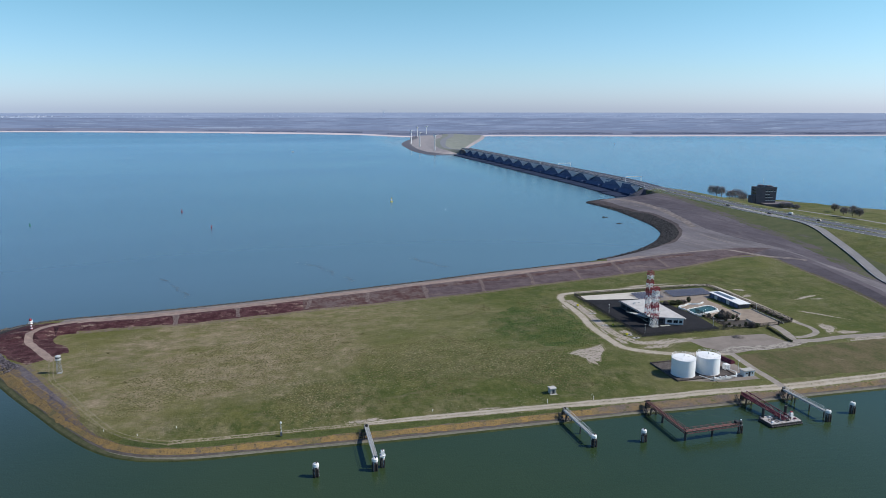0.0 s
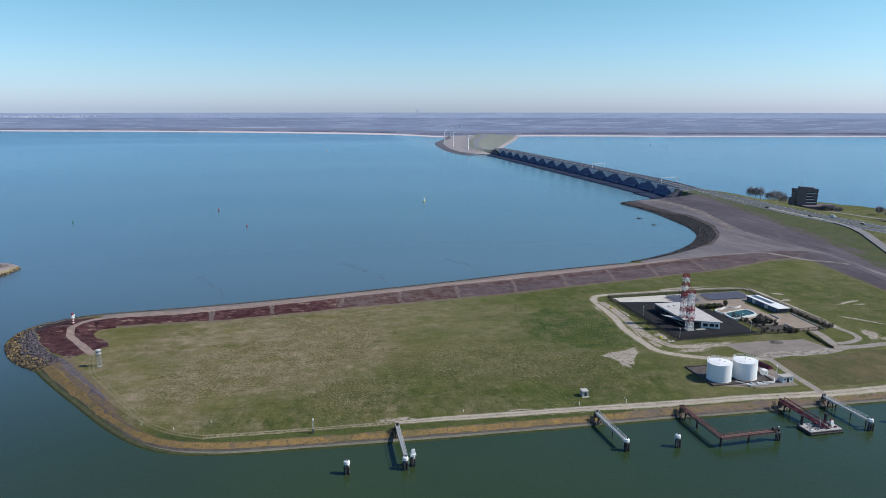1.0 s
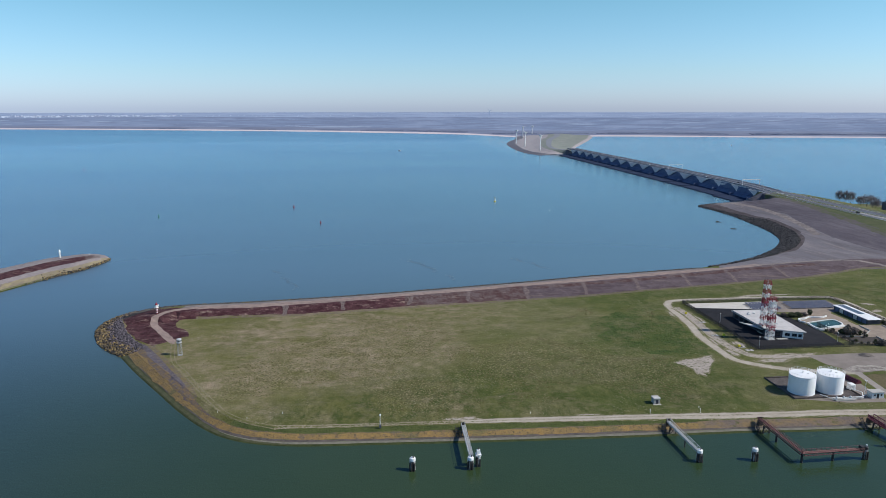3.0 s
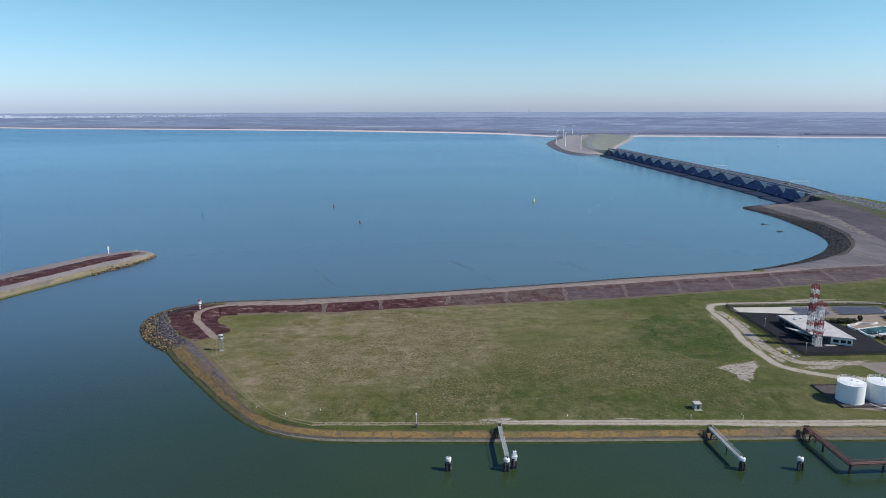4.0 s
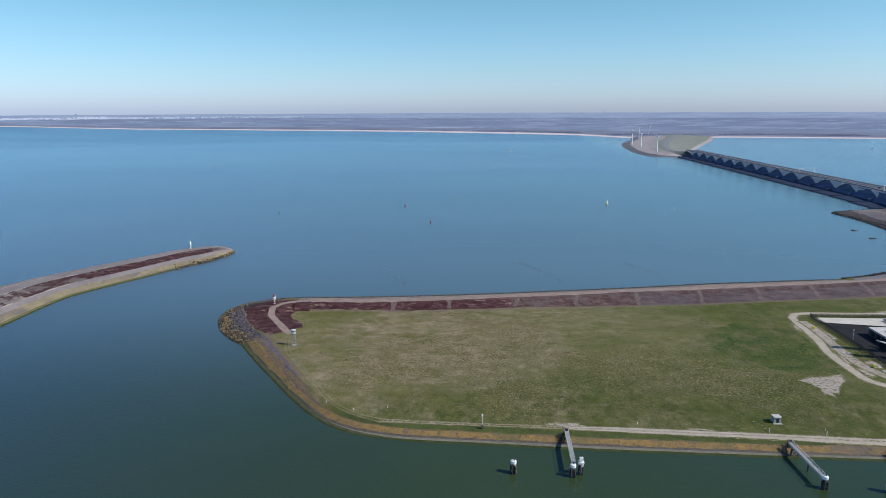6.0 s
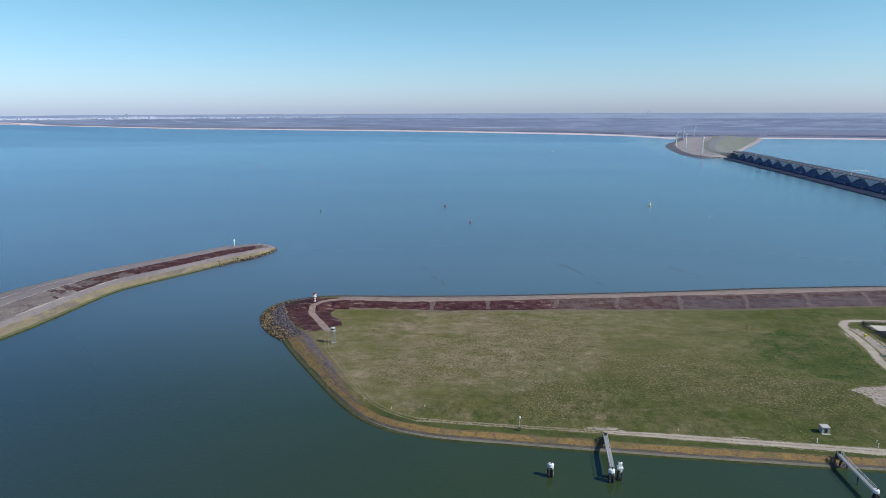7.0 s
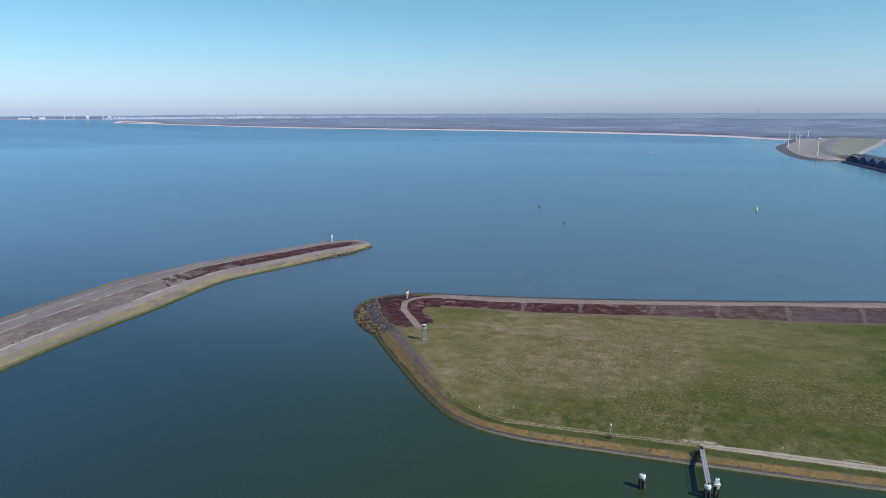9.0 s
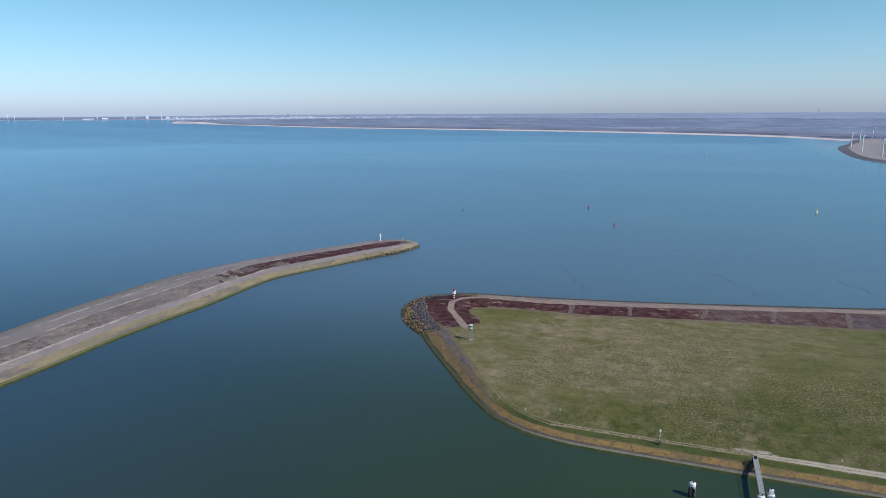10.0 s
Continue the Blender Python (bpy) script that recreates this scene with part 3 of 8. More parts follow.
def height(q):
    """Ground level over the plan: low plateau, dike, dam embankment, banks."""
    q = np.asarray(q, float)
    ds, _ = dist_to(SHORE_S, q)
    dn, _ = dist_to(np.vstack([SHORE_W, SHORE_N[1:]]), q)
    db, _ = dist_to(SHORE_B, q)
    de, _ = dist_to(SHORE_E, q)
    dk, s = dist_to(DIKE, q)
    dt, _ = dist_to(TOE, q)
    inn = inside(SHORE, q)
    bank = np.interp(ds, [0, 0.9, 2.3, 3.2, 6.4, 9, 9.5], [0, 0.4, 0.6, 0.95, 2.3, 3.0, 99])
    stone = np.interp(dn, [0, 18, 26, 27], [0, 4.4, 5.7, 99])
    bay = np.interp(db, [0, 18, 45, 68], [0, 4.2, 8.5, 14.8])
    east = np.interp(de, [0, 8, 24, 40], [0, 2.5, 6.0, 14.8])
    # inland slope of the dike runs down to its toe line
    w = dt / np.maximum(dt + dk - 5.5, 0.1)
    inland = inside(np.vstack([DIKE, TOE[::-1]]), q)
    dike = np.where(dk < 5.5, 5.6, np.where(inland, 3.0 + 2.6 * np.clip(w, 0, 1), 5.6 - 0.06 * (dk - 5.5)))
    dike = np.maximum(dike, 3.0)
    plateau_side = ~inside(np.vstack([TOE, [(335, 100), (-300, 100), (-300, 372)]]), q)
    dike = np.where(plateau_side, dike, 3.0)
    dam = np.where(q[:, 0] < 508, 14.5 - np.maximum(0, 480 - q[:, 0]) / 8.0, 14.5 - np.maximum(0, q[:, 0] - 534) / 4.0)
    dam = np.where(plateau_side, dam, 3.0)
    h = np.maximum(np.maximum(dike, dam), 3.0)
    h = np.minimum(np.minimum(h, np.minimum(bank, 99)), np.minimum(np.minimum(stone, bay), east))
    h = np.where((ds > 9) & (h > 2.99), np.minimum(np.minimum(np.maximum(np.maximum(dike, dam), 3.0), stone), np.minimum(bay, east)), h)
    core = (q[:, 0] > 482) & (q[:, 0] < 532) & (q[:, 1] > 760) & (q[:, 1] < 834)
    h = np.where(core & inn, 14.5, h)
    out = -np.minimum(np.minimum(ds, dn), np.minimum(db, de)) * 0.3
    return np.where(inn, h, np.maximum(out, -3.0))


REGIONS = []
PATCHES = []


def soft(mat, line, half, seed, edge="gravel"):
    """A track whose sides fade into the grass."""
    region(edge + "_thin", strip(line, half + 1.2, -half - 1.2, 0.45, seed + 500))
    region(edge + "_half", strip(line, half + 0.45, -half - 0.45, 0.3, seed + 700))
    region(mat, strip(line, half - 0.1, -half + 0.1, 0.25, seed))


def patch(poly, grow=1.35):
    """A bare patch with a fading rim."""
    poly = np.asarray(poly, float)
    c = poly.mean(0)
    REGIONS.insert(len(PATCHES), ("gravel_thin", c + (poly - c) * grow))
    PATCHES.append(1)
    REGIONS.insert(len(PATCHES), ("bare", poly))
    PATCHES.append(1)


def region(mat, poly):
    REGIONS.append((mat, np.asarray(poly, float)))


def ragged(poly, seed, reach=3.5):
    """A plan outline broken up into short uneven steps."""
    rng = np.random.RandomState(seed)
    p = np.array(list(poly) + [poly[0]], float)
    q = [a + (b - a) * t for a, b in zip(p, p[1:]) for t in np.linspace(0, 1, max(2, int(np.linalg.norm(b - a) / 5)), endpoint=False)]
    return np.array(q) + rng.uniform(-reach, reach, (len(q), 2))


def blob(x, y, rx, ry, seed, n=22, rot=0.0):
    rng = np.random.RandomState(seed)
    a = np.linspace(0, 2 * np.pi, n, endpoint=False)
    r = 1 + 0.25 * np.sin(2 * a + rng.uniform(0, 6)) + 0.18 * np.sin(3 * a + rng.uniform(0, 6)) + rng.uniform(-0.12, 0.12, n)
    px, py = rx * r * np.cos(a), ry * r * np.sin(a)
    return np.stack([x + px * math.cos(rot) - py * math.sin(rot), y + px * math.sin(rot) + py * math.cos(rot)], 1)


# lower bank, south and west, from the water up
region("algae", strip(SHORE_S, -2.5, 0.9, 0.15, 1))
region("ledge", strip(SHORE_S, 0.9, 2.2, 0.08, 2))
region("joint", strip(SHORE_S, 2.2, 3.2, 0.12, 3))
region("lushverge", strip(SHORE_S[SHORE_S[:, 0] > -60], 5.4, 8.6, 0.3, 29))
region("bankedge", strip(SHORE_S, 5.2, 6.0, 0.3, 30))
region("ochre", strip(SHORE_S, 3.2, 5.6, 0.3, 4))
east_bank = SHORE_S[SHORE_S[:, 0] > 118]
region("bankgrass", strip(east_bank, 3.1, 6.4, 0.3, 31))
sw = SHORE_S[SHORE_S[:, 0] < -15]
region("darkalgae", strip(sw, 0.5, np.interp(sw[:, 0], [-75, -45, -15], [2.9, 1.4, 0.5]), 0.12, 32))
# upper basalt slope on the west side
west = SHORE_S[(SHORE_S[:, 0] < -78)]
region("bankedge", np.vstack([offset(west, 6.4), spline([(-112, 337), (-101.6, 318.6), (-92, 302.3), (-76.6, 276), (-72, 264)], 4)]))
region("basalt", np.vstack([offset(west, 5.4) + np.random.RandomState(9).uniform(-0.4, 0.4, west.shape), spline([(-115, 334.6), (-103.6, 317.4), (-94, 301), (-80.5, 279), (-76.5, 268)], 4)]))
region("basaltmix", np.vstack([offset(SHORE_S[(SHORE_S[:, 0] < -64) & (SHORE_S[:, 0] > -88)], 5.3), spline([(-80.5, 279), (-74, 266), (-66, 253), (-60, 245)], 3)]))
mix_w = np.interp(west[:, 1], [262, 285, 312, 340], [7.2, 8.6, 9.6, 10.5])
region("basaltmix", strip(west, 5.0, mix_w, 0.9, 720))
region("ochre", strip(west, 3.2, mix_w - 2.2, 0.8, 721))
# western tip
region("rockbed", np.vstack([SHORE_W, [(-121, 402), (-143, 380), (-137.5, 370), (-132.5, 358), (-122.5, 341), (-113.5, 331), (-117, 327)]]))
region("rockbed", strip(SHORE_W, -3, 1))
region("maroon", ragged([(-141, 380), (-137, 371), (-131, 356), (-121.5, 341.5), (-111, 331.5), (-104.4, 337.5), (-102, 341), (-95.5, 345.6), (-100, 352.6), (-105.2, 360), (-109.4, 368), (-108, 375),
                  (-88, 376.6), (-74, 384), (-95, 386), (-112, 390), (-126, 393)], 76, 0.9))
# sea side and crest of the dike
region("shorestone", strip(SHORE_N, -2.5, 17, 0.3, 6))
region("shorestone", strip(SHORE_W[len(SHORE_W) // 2 + 6:], -2.5, 12, 0.3, 7))
region("pavepale", strip(SHORE_N, 13, 27, 0.6, 60))
region("dikeslope", np.vstack([DIKE[4:], TOE[2:][::-1]]))
region("slopedark", np.vstack([DIKE[(DIKE[:, 0] > 330) & (DIKE[:, 1] < 466)], TOE[(TOE[:, 0] > 330) & (TOE[:, 1] < 454)][::-1]]))
region("scrubmix", strip(DIKE[(DIKE[:, 0] > 95) & (DIKE[:, 1] < 474) & (DIKE[:, 0] < 330)], 5.5, 10.0, 0.9, 61))
region("scrubmix", np.vstack([DIKE[(DIKE[:, 0] < 100)], TOE[(TOE[:, 0] < 95)][::-1]]))
region("maroon", np.vstack([DIKE[(DIKE[:, 0] < 24)], TOE[(TOE[:, 0] < 20)][::-1]]))
region("dryfringe", strip(TOE[2:], 1.6, -1.4, 0.4, 33))
for k, (x0, y0, x1, y1) in enumerate(((-53.2, 392, -51, 378), (-19.9, 397.7, -18.7, 383), (23.5, 406.5, 20, 390), (59.3, 411.6, 56.5, 395), (97, 421, 95, 398), (138, 428, 134, 403), (176, 436, 172, 411), (214, 444, 210, 418), (250, 452, 246, 424), (292, 462, 288, 433))):
    region("dikebreak", strip(spline([(x0, y0), ((x0 + x1) / 2 + 0.6, (y0 + y1) / 2), (x1, y1)], 3), 1.3, -1.2, 0.7, 34 + k))
# bay: rock armour, paved plain, dam slope
region("paved", np.vstack([SHORE_B[4:-4], [(500, 812), (491, 700), (472, 613), (459, 562), (440, 500), (430, 458), (408, 398), (392, 340), (362, 290)],
                           DIKE[(DIKE[:, 0] > 244)][::-1]]))
region("slopedark", ragged([(482, 806), (440, 786), (437, 718), (440, 684), (423, 622), (409, 560), (408, 512), (410, 478), (411, 452), (404, 414), (397, 366), (392, 340), (420, 360), (440, 450), (460, 520), (476, 600), (488, 700)], 74, 0.8))
# the armour is widest in the hollow of the bay and thins out at both ends
ROCKS = SHORE_B[2:-6]
ROCK_W = np.where(ROCKS[:, 1] < 600, np.interp(ROCKS[:, 0], [250, 285, 305, 325, 345], [2.5, 4, 8.5, 13, 15.5]), np.interp(ROCKS[:, 1], [600, 672, 700, 735, 800], [16, 16, 9, 4.5, 3.5]))
region("bayscrub", strip(ROCKS, ROCK_W - 0.5, ROCK_W + np.interp(ROCKS[:, 1], [500, 530, 640, 700, 780], [0.6, 3.5, 5, 6.5, 12]), 0.8, 62))
region("pavepale", strip(spline([(417, 785), (433, 775), (438, 730), (432, 676), (417, 612), (404, 575)], 5), 3.2, -3.2, 0.35, 63))
region("rockbed", strip(ROCKS, -3, ROCK_W, 0.6, 8))
region("pinktrack", strip(spline([(-102, 389.5), (-74.5, 390), (-42.8, 393.5), (-9.8, 399.5), (24.8, 407), (61.4, 414.5), (100.5, 423.5), (140.8, 430.5),
                                  (184, 439.5), (231, 450), (284, 463)], 4), -4.6, 3.4, 0.6, 10))
region("pavepale", strip(spline([(278, 461), (310, 467), (338, 471), (362, 470), (380, 458), (392, 440), (398, 420)], 4), 1.6, -1.6, 0.5, 510))
region("pinktrack", strip(spline([(-100, 334), (-106.5, 343.8), (-113.5, 355.2), (-118.5, 363.2), (-121.0, 369), (-121.6, 374), (-119.5, 379.5), (-114.5, 385), (-102, 389.5)], 3), 2.0, -2.0, 0.3, 11))
# motorway on the dam, and its slip road
region("road", strip(spline([(513, 836), (511, 760), (507, 700), (503, 620), (506, 540), (512, 470), (522, 400), (540, 300), (560, 200)], 12), 21.0, 8.0))
region("road", strip(spline([(513, 836), (511, 760), (507, 700), (503, 620), (506, 540), (512, 470), (522, 400), (540, 300), (560, 200)], 12), 4.5, -9.5))
region("damfade", ragged([(500, 806), (481, 796), (474, 708), (455, 604), (440, 524), (428, 460), (412, 410), (397, 360), (420, 360), (440, 420), (456, 462), (474, 500), (484, 540), (484, 600), (490, 700), (496, 760)], 71, 1.0))
region("damverge", ragged([(503, 800), (489, 790), (482, 708), (464, 604), (449, 524), (437, 460), (421, 410), (406, 360), (425, 360), (440, 410), (456, 452), (472, 490), (484, 540), (484, 600), (490, 700), (496, 760)], 72, 1.0))
SLIP = spline([(494, 640), (492, 590), (491, 556), (487, 524), (477, 493), (464, 467), (449, 437), (433, 407), (408, 362), (388, 320)], 6)
region("paleroad", strip(SLIP, 3.6, -3.2))
region("paleroad", strip(spline([(572, 760), (589.5, 700), (600.5, 658), (608.5, 620), (614, 586), (622, 520), (640, 420)], 12), 2.4, -2.4))
# tracks on the plateau
region("wheelfaint", strip(spline([(-101.5, 336), (-94, 309.3), (-84.3, 293), (-74.2, 275), (-62, 255.2), (-57, 248.4), (-52.8, 244.4), (-46, 239.6), (-37, 235.6)], 4), 1.15, 0.6, 0.08, 12))
region("wheelfaint", strip(spline([(-101.5, 336), (-94, 309.3), (-84.3, 293), (-74.2, 275), (-62, 255.2), (-57, 248.4), (-52.8, 244.4), (-46, 239.6), (-37, 235.6)], 4), -0.6, -1.15, 0.08, 29))
SOUTH_TRACK = spline([(-37, 235.6), (-20, 234.4), (0, 233.7), (24, 233), (47, 232.4), (77, 231.3), (100, 230.3), (135.5, 228.5), (160, 227.5), (177, 227.0), (194, 225.8), (212, 224.6), (224, 224.2), (300, 223.4), (420, 219.6)], 3)
lane = SOUTH_TRACK[SOUTH_TRACK[:, 0] < 36]
region("gravel_thin", strip(lane, 1.3, -1.3, 0.25, 512))
region("wheel", strip(lane, 1.15, 0.5, 0.1, 14))
region("wheel", strip(lane, -0.45, -1.1, 0.1, 15))
lane = SOUTH_TRACK[SOUTH_TRACK[:, 0] > 30]
grown = np.interp(lane[:, 0], [30, 44, 65], [0.0, 0.6, 1.0])
region("gravel_thin", strip(lane, 1.3 + grown * 1.2, -1.3 - grown * 1.2, 0.4, 513))
region("gravel_half", strip(lane, 1.15 + grown * 0.8, -1.1 - grown * 0.8, 0.25, 713))
region("gravel", strip(lane, 1.15 + grown * 0.6, 0.55, 0.15, 13))
region("gravel", strip(lane, -0.5, -1.1 - grown * 0.6, 0.15, 113))
patch(ragged(blob(34, 234.8, 6.5, 1.8, 14), 78, 0.6), 1.25)
patch(blob(82, 233, 5, 1.6, 15))
region("brownfield", ragged([(215, 231), (216, 260), (250, 263), (300, 264), (360, 258), (360, 230), (300, 229)], 73, 1.5))
region("crop", ragged([(112, 331), (120, 345), (127, 355), (140, 366), (152, 373), (164, 371), (168.5, 350), (166, 330), (165, 304), (159, 293), (146, 292), (133, 297), (120, 307)], 77, 1.5))
patch(ragged([(139, 285), (151, 287.5), (160, 289.6), (157, 284), (150, 272), (145, 268), (143.4, 274)], 75, 1.6), 1.15)
patch(blob(326, 340, 7, 1.6, 17, 22, 0.3))
patch(blob(330, 335, 3, 1.2, 517))
patch(blob(306, 308, 11, 1.0, 18, 22, -0.9))
patch(blob(292, 352, 3, 2, 19))
patch(blob(297, 366, 3, 2, 20))
patch(blob(244, 391, 14, 2, 21))
# perimeter loop round the station
soft("gravel", spline([(215, 263.5), (200, 267.5), (189, 270), (180, 275), (171.8, 281), (168.2, 288), (168, 303), (168.3, 319), (172.4, 342), (174.5, 370), (177.5, 380), (184, 384.8), (207, 385.6),
                               (239, 386), (278, 384), (285.5, 380), (286.5, 370), (285.4, 338), (284, 313), (281.9, 298)], 3), 1.7, 22)
soft("bare", spline([(178, 370), (178.5, 352), (175.6, 323), (175.3, 304), (179.5, 290), (188, 287), (196.5, 286.4), (210, 287)], 3), 1.9, 23)
for k, (x, y, rx, ry) in enumerate(((171.5, 328, 2.2, 5), (172, 309, 2.4, 6), (180, 351, 2.5, 6), (173.5, 294, 3, 3), (182, 306, 2, 3), (187, 282, 6, 2.5), (172, 356, 2, 8), (200, 289, 8, 1.6), (160, 345, 3, 1.5), (160, 352, 2, 1.5))):
    patch(blob(x, y, rx, ry, 300 + k), 1.5)
patch(blob(291, 285, 7, 3, 24, 22, 0.8))
patch(blob(296, 277, 6, 2, 524))
region("oldroad", strip(spline([(282, 299), (283, 289), (280, 281), (272, 277), (263, 276)], 3), 1.6, -1.6, 0.1, 25))
region("dirt", [(216, 357), (276, 352), (277, 377), (216, 377)])
region("asphalt", [(187.5, 297.2), (234, 298.5), (236, 320), (234, 344), (228, 362), (187.5, 368.4)])
region("palepark", [(187.5, 368.6), (228, 361.5), (220, 371.5), (236, 374.5), (236, 377.5), (187.5, 377.5)])
region("sand", [(240, 303), (250, 297.5), (272, 298), (277, 326), (262, 328.5), (262, 350), (270, 360), (240, 361.5)])
region("sand", [(235.4, 333), (236, 340.5), (244, 343.6), (255, 344.6), (262, 352), (263, 336), (255, 337)])
region("verge", [(275, 300), (281, 300), (281, 378), (277, 378), (278, 335)])
region("dirt", [(206, 286.5), (228, 287.5), (251, 285.4), (253, 276), (255, 267), (236, 266.4), (216, 263.7), (208, 274.7)])
region("oldroad", strip(spline([(266, 298), (265, 290), (262, 280), (257, 271)], 3), 2.3, -2.3, 0.08, 26))
region("oldroad", strip(spline([(216, 268), (214.3, 257.2), (212.4, 245), (211.8, 237.7), (211.2, 229), (210.8, 224.5)], 3), 1.7, -1.7, 0.12, 526))
region("slabs", strip(spline([(212, 266), (222, 269), (236, 267.5), (252, 268), (262, 271)], 3), 3.0, -3.0, 0.6, 511))
region("oldroad", strip(spline([(257, 272), (270, 270), (290, 271), (330, 268), (420, 262)], 5), 2.3, -2.3, 0.08, 27))
region("dirt", [(170, 262), (171, 240), (190, 234.5), (207, 233.5), (208, 258), (199, 264)])
patch(blob(300, 266, 14, 2, 28))
patch(blob(318, 262, 8, 3, 528))


def build_ground():
    from mathutils.geometry import delaunay_2d_cdt
    pts, edges = [], []

    def ring(poly, closed=True):
        k = len(pts)
        pts.extend(Vector((float(a), float(b))) for a, b in poly)
        n = len(poly)
        edges.extend((k + i, k + (i + 1) % n) for i in range(n if closed else n - 1))

    outer = np.vstack([offset(SHORE_S, -7)[:-1], offset(SHORE_W, -7), offset(SHORE_N, -7)[1:-1], offset(SHORE_B, -7)[1:-8], [(402, 822), (436, 834), (470, 842), (492, 850)],
                       offset(SHORE_E, -10)[2:], [(1100, 180), (705, 180)]])
    ring(outer)
    ring(SHORE)
    for _, poly in REGIONS:
        ring(poly)
    ring(TOE, False)
    ring(offset(SHORE_S, 9), False)
    ring(offset(DIKE, 5.5), False)
    ring(offset(DIKE, -5.5), False)
    rng = np.random.RandomState(3)
    near = [(x + rng.uniform(-1, 1), y + rng.uniform(-1, 1)) for x in np.arange(-150, 300, 7) for y in np.arange(215, 480, 7)]
    wide = [(x, y) for x in np.arange(300, 1090, 16) for y in np.arange(190, 870, 16)]
    q = np.array(near + wide)
    q = q[inside(outer, q)]
    pts.extend(Vector((float(a), float(b))) for a, b in q)
    co, _, tris, _, _, _ = delaunay_2d_cdt(pts, edges, [], 0, 0.02)
    co = np.array([(v.x, v.y) for v in co])
    tris = np.array([t for t in tris if len(t) == 3])
    mid = co[tris].mean(1)
    keep = inside(outer, mid)
    tris, mid = tris[keep], mid[keep]
    area = np.cross(co[tris[:, 1]] - co[tris[:, 0]], co[tris[:, 2]] - co[tris[:, 0]])
    tris[area < 0] = tris[area < 0][:, ::-1]
    z = height(co)
    rough = np.array([noise.noise((x / 9, y / 9, 0.3)) for x, y in co]) * 0.12
    v = np.column_stack([co, z + np.where(z > 2.5, rough, 0)])
    which = np.zeros(len(tris), int)
    names = ["grass"]
    for mat, poly in REGIONS:
        if mat not in names:
            names.append(mat)
        which[inside(poly, mid)] = names.index(mat)
    which[~inside(SHORE, mid) & (which == 0)] = names.index("algae")
    return v, tris, which, names


GV, GT, GW, GN = build_ground()
GROUND_PARTS = {
    "ground": (["grass", "brownfield", "damverge", "damfade", "crop", "verge", "lushverge", "bayscrub", "bare", "sand", "dirt", "maroon", "scrubmix", "gravel_thin", "dryfringe"], "rough green and straw-coloured grassland on a low artificial headland", "ground"),
    "stone_bank": (["algae", "ledge", "joint", "ochre", "basalt", "basaltmix", "rockbed", "shorestone", "paved", "slopedark", "pavepale", "kerbline", "dikeslope", "dikebreak", "bankgrass", "bankedge", "darkalgae"], "sloping stone-pitched bank with algae, ochre lichen and basalt", "embankment"),
    "gravel_track": (["gravel", "pinktrack", "wheel", "wheelfaint", "gravel_half"], "pale worn gravel track across the grass", "track"),
    "road": (["asphalt", "oldroad", "paleroad", "road", "palepark", "slabs"], "grey asphalt and old concrete road surface", "road"),
}
for gname, (mats, glabel, gcat) in GROUND_PARTS.items():
    ids = [GN.index(k) for k in mats if k in GN]
    sel = np.isin(GW, ids)
    used, inv = np.unique(GT[sel], return_inverse=True)
    lut = {k: i for i, k in enumerate(ids)}
    me = mesh_of(gname, GV[used], inv.reshape(-1, 3), [MAT[GN[k]] for k in ids], [lut[k] for k in GW[sel]])
    structure(gname, me, glabel, gcat)



# ---------------------------------------------------------------- water
def polar_sheet(radii, az0, az1, n, zfun=None):
    a = np.radians(np.linspace(az0, az1, n + 1))
    R, A = np.meshgrid(radii, a, indexing="ij")
    p = np.stack([EYE[0] + R * np.sin(A), EYE[1] + R * np.cos(A), np.zeros_like(R)], 2).reshape(-1, 3)
    if zfun is not None:
        p[:, 2] = zfun(R.ravel(), A.ravel())
    k = np.arange((len(radii) - 1) * (n + 1)).reshape(-1, n + 1)[:, :-1].ravel()
    f = np.stack([k, k + n + 1, k + n + 2, k + 1], 1)
    return p, f[:, ::-1]


radii = np.concatenate([np.linspace(0.002, 2600, 40), np.geomspace(2700, 60000, 44)])
wp, wf = polar_sheet(radii, -180, 180, 240)
structure("water", mesh_of("water", drawn_in(wp), wf, MAT["water"], None, True), "calm green-blue estuary water with small wind ripples", "water")

# ---------------------------------------------------------------- breakwater
BW_IN = spline([(-285, 60), (-278, 140), (-274.7, 200), (-274, 228), (-275, 266), (-273, 306), (-270.5, 330), (-270, 355), (-270.3, 388), (-268, 413), (-256.4, 441), (-245.4, 465),
                (-231.4, 498), (-219.8, 519), (-213.5, 545), (-214, 558)], 6)
BW_OUT = spline([(-350, 60), (-348, 180), (-347, 258), (-350, 298), (-350, 342), (-347, 393), (-333, 441), (-310, 487), (-281, 532), (-262, 562), (-235, 571), (-220, 566), (-214, 558)], 6)


def resample(line, n):
    s = np.concatenate([[0], np.cumsum(np.linalg.norm(np.diff(line, axis=0), axis=1))])
    t = np.linspace(0, s[-1], n)
    return np.stack([np.interp(t, s, line[:, 0]), np.interp(t, s, line[:, 1])], 1)


# the outer edge is the brow of the rock armour, some metres above the water
BW_IN = EYE[:2] + (BW_IN - EYE[:2]) * 0.995
BW_OUT = EYE[:2] + (BW_OUT - EYE[:2]) * np.interp(np.linspace(0, 1, len(BW_OUT)), [0, 0.75, 1], [0.992, 0.992, 0.997])[:, None]


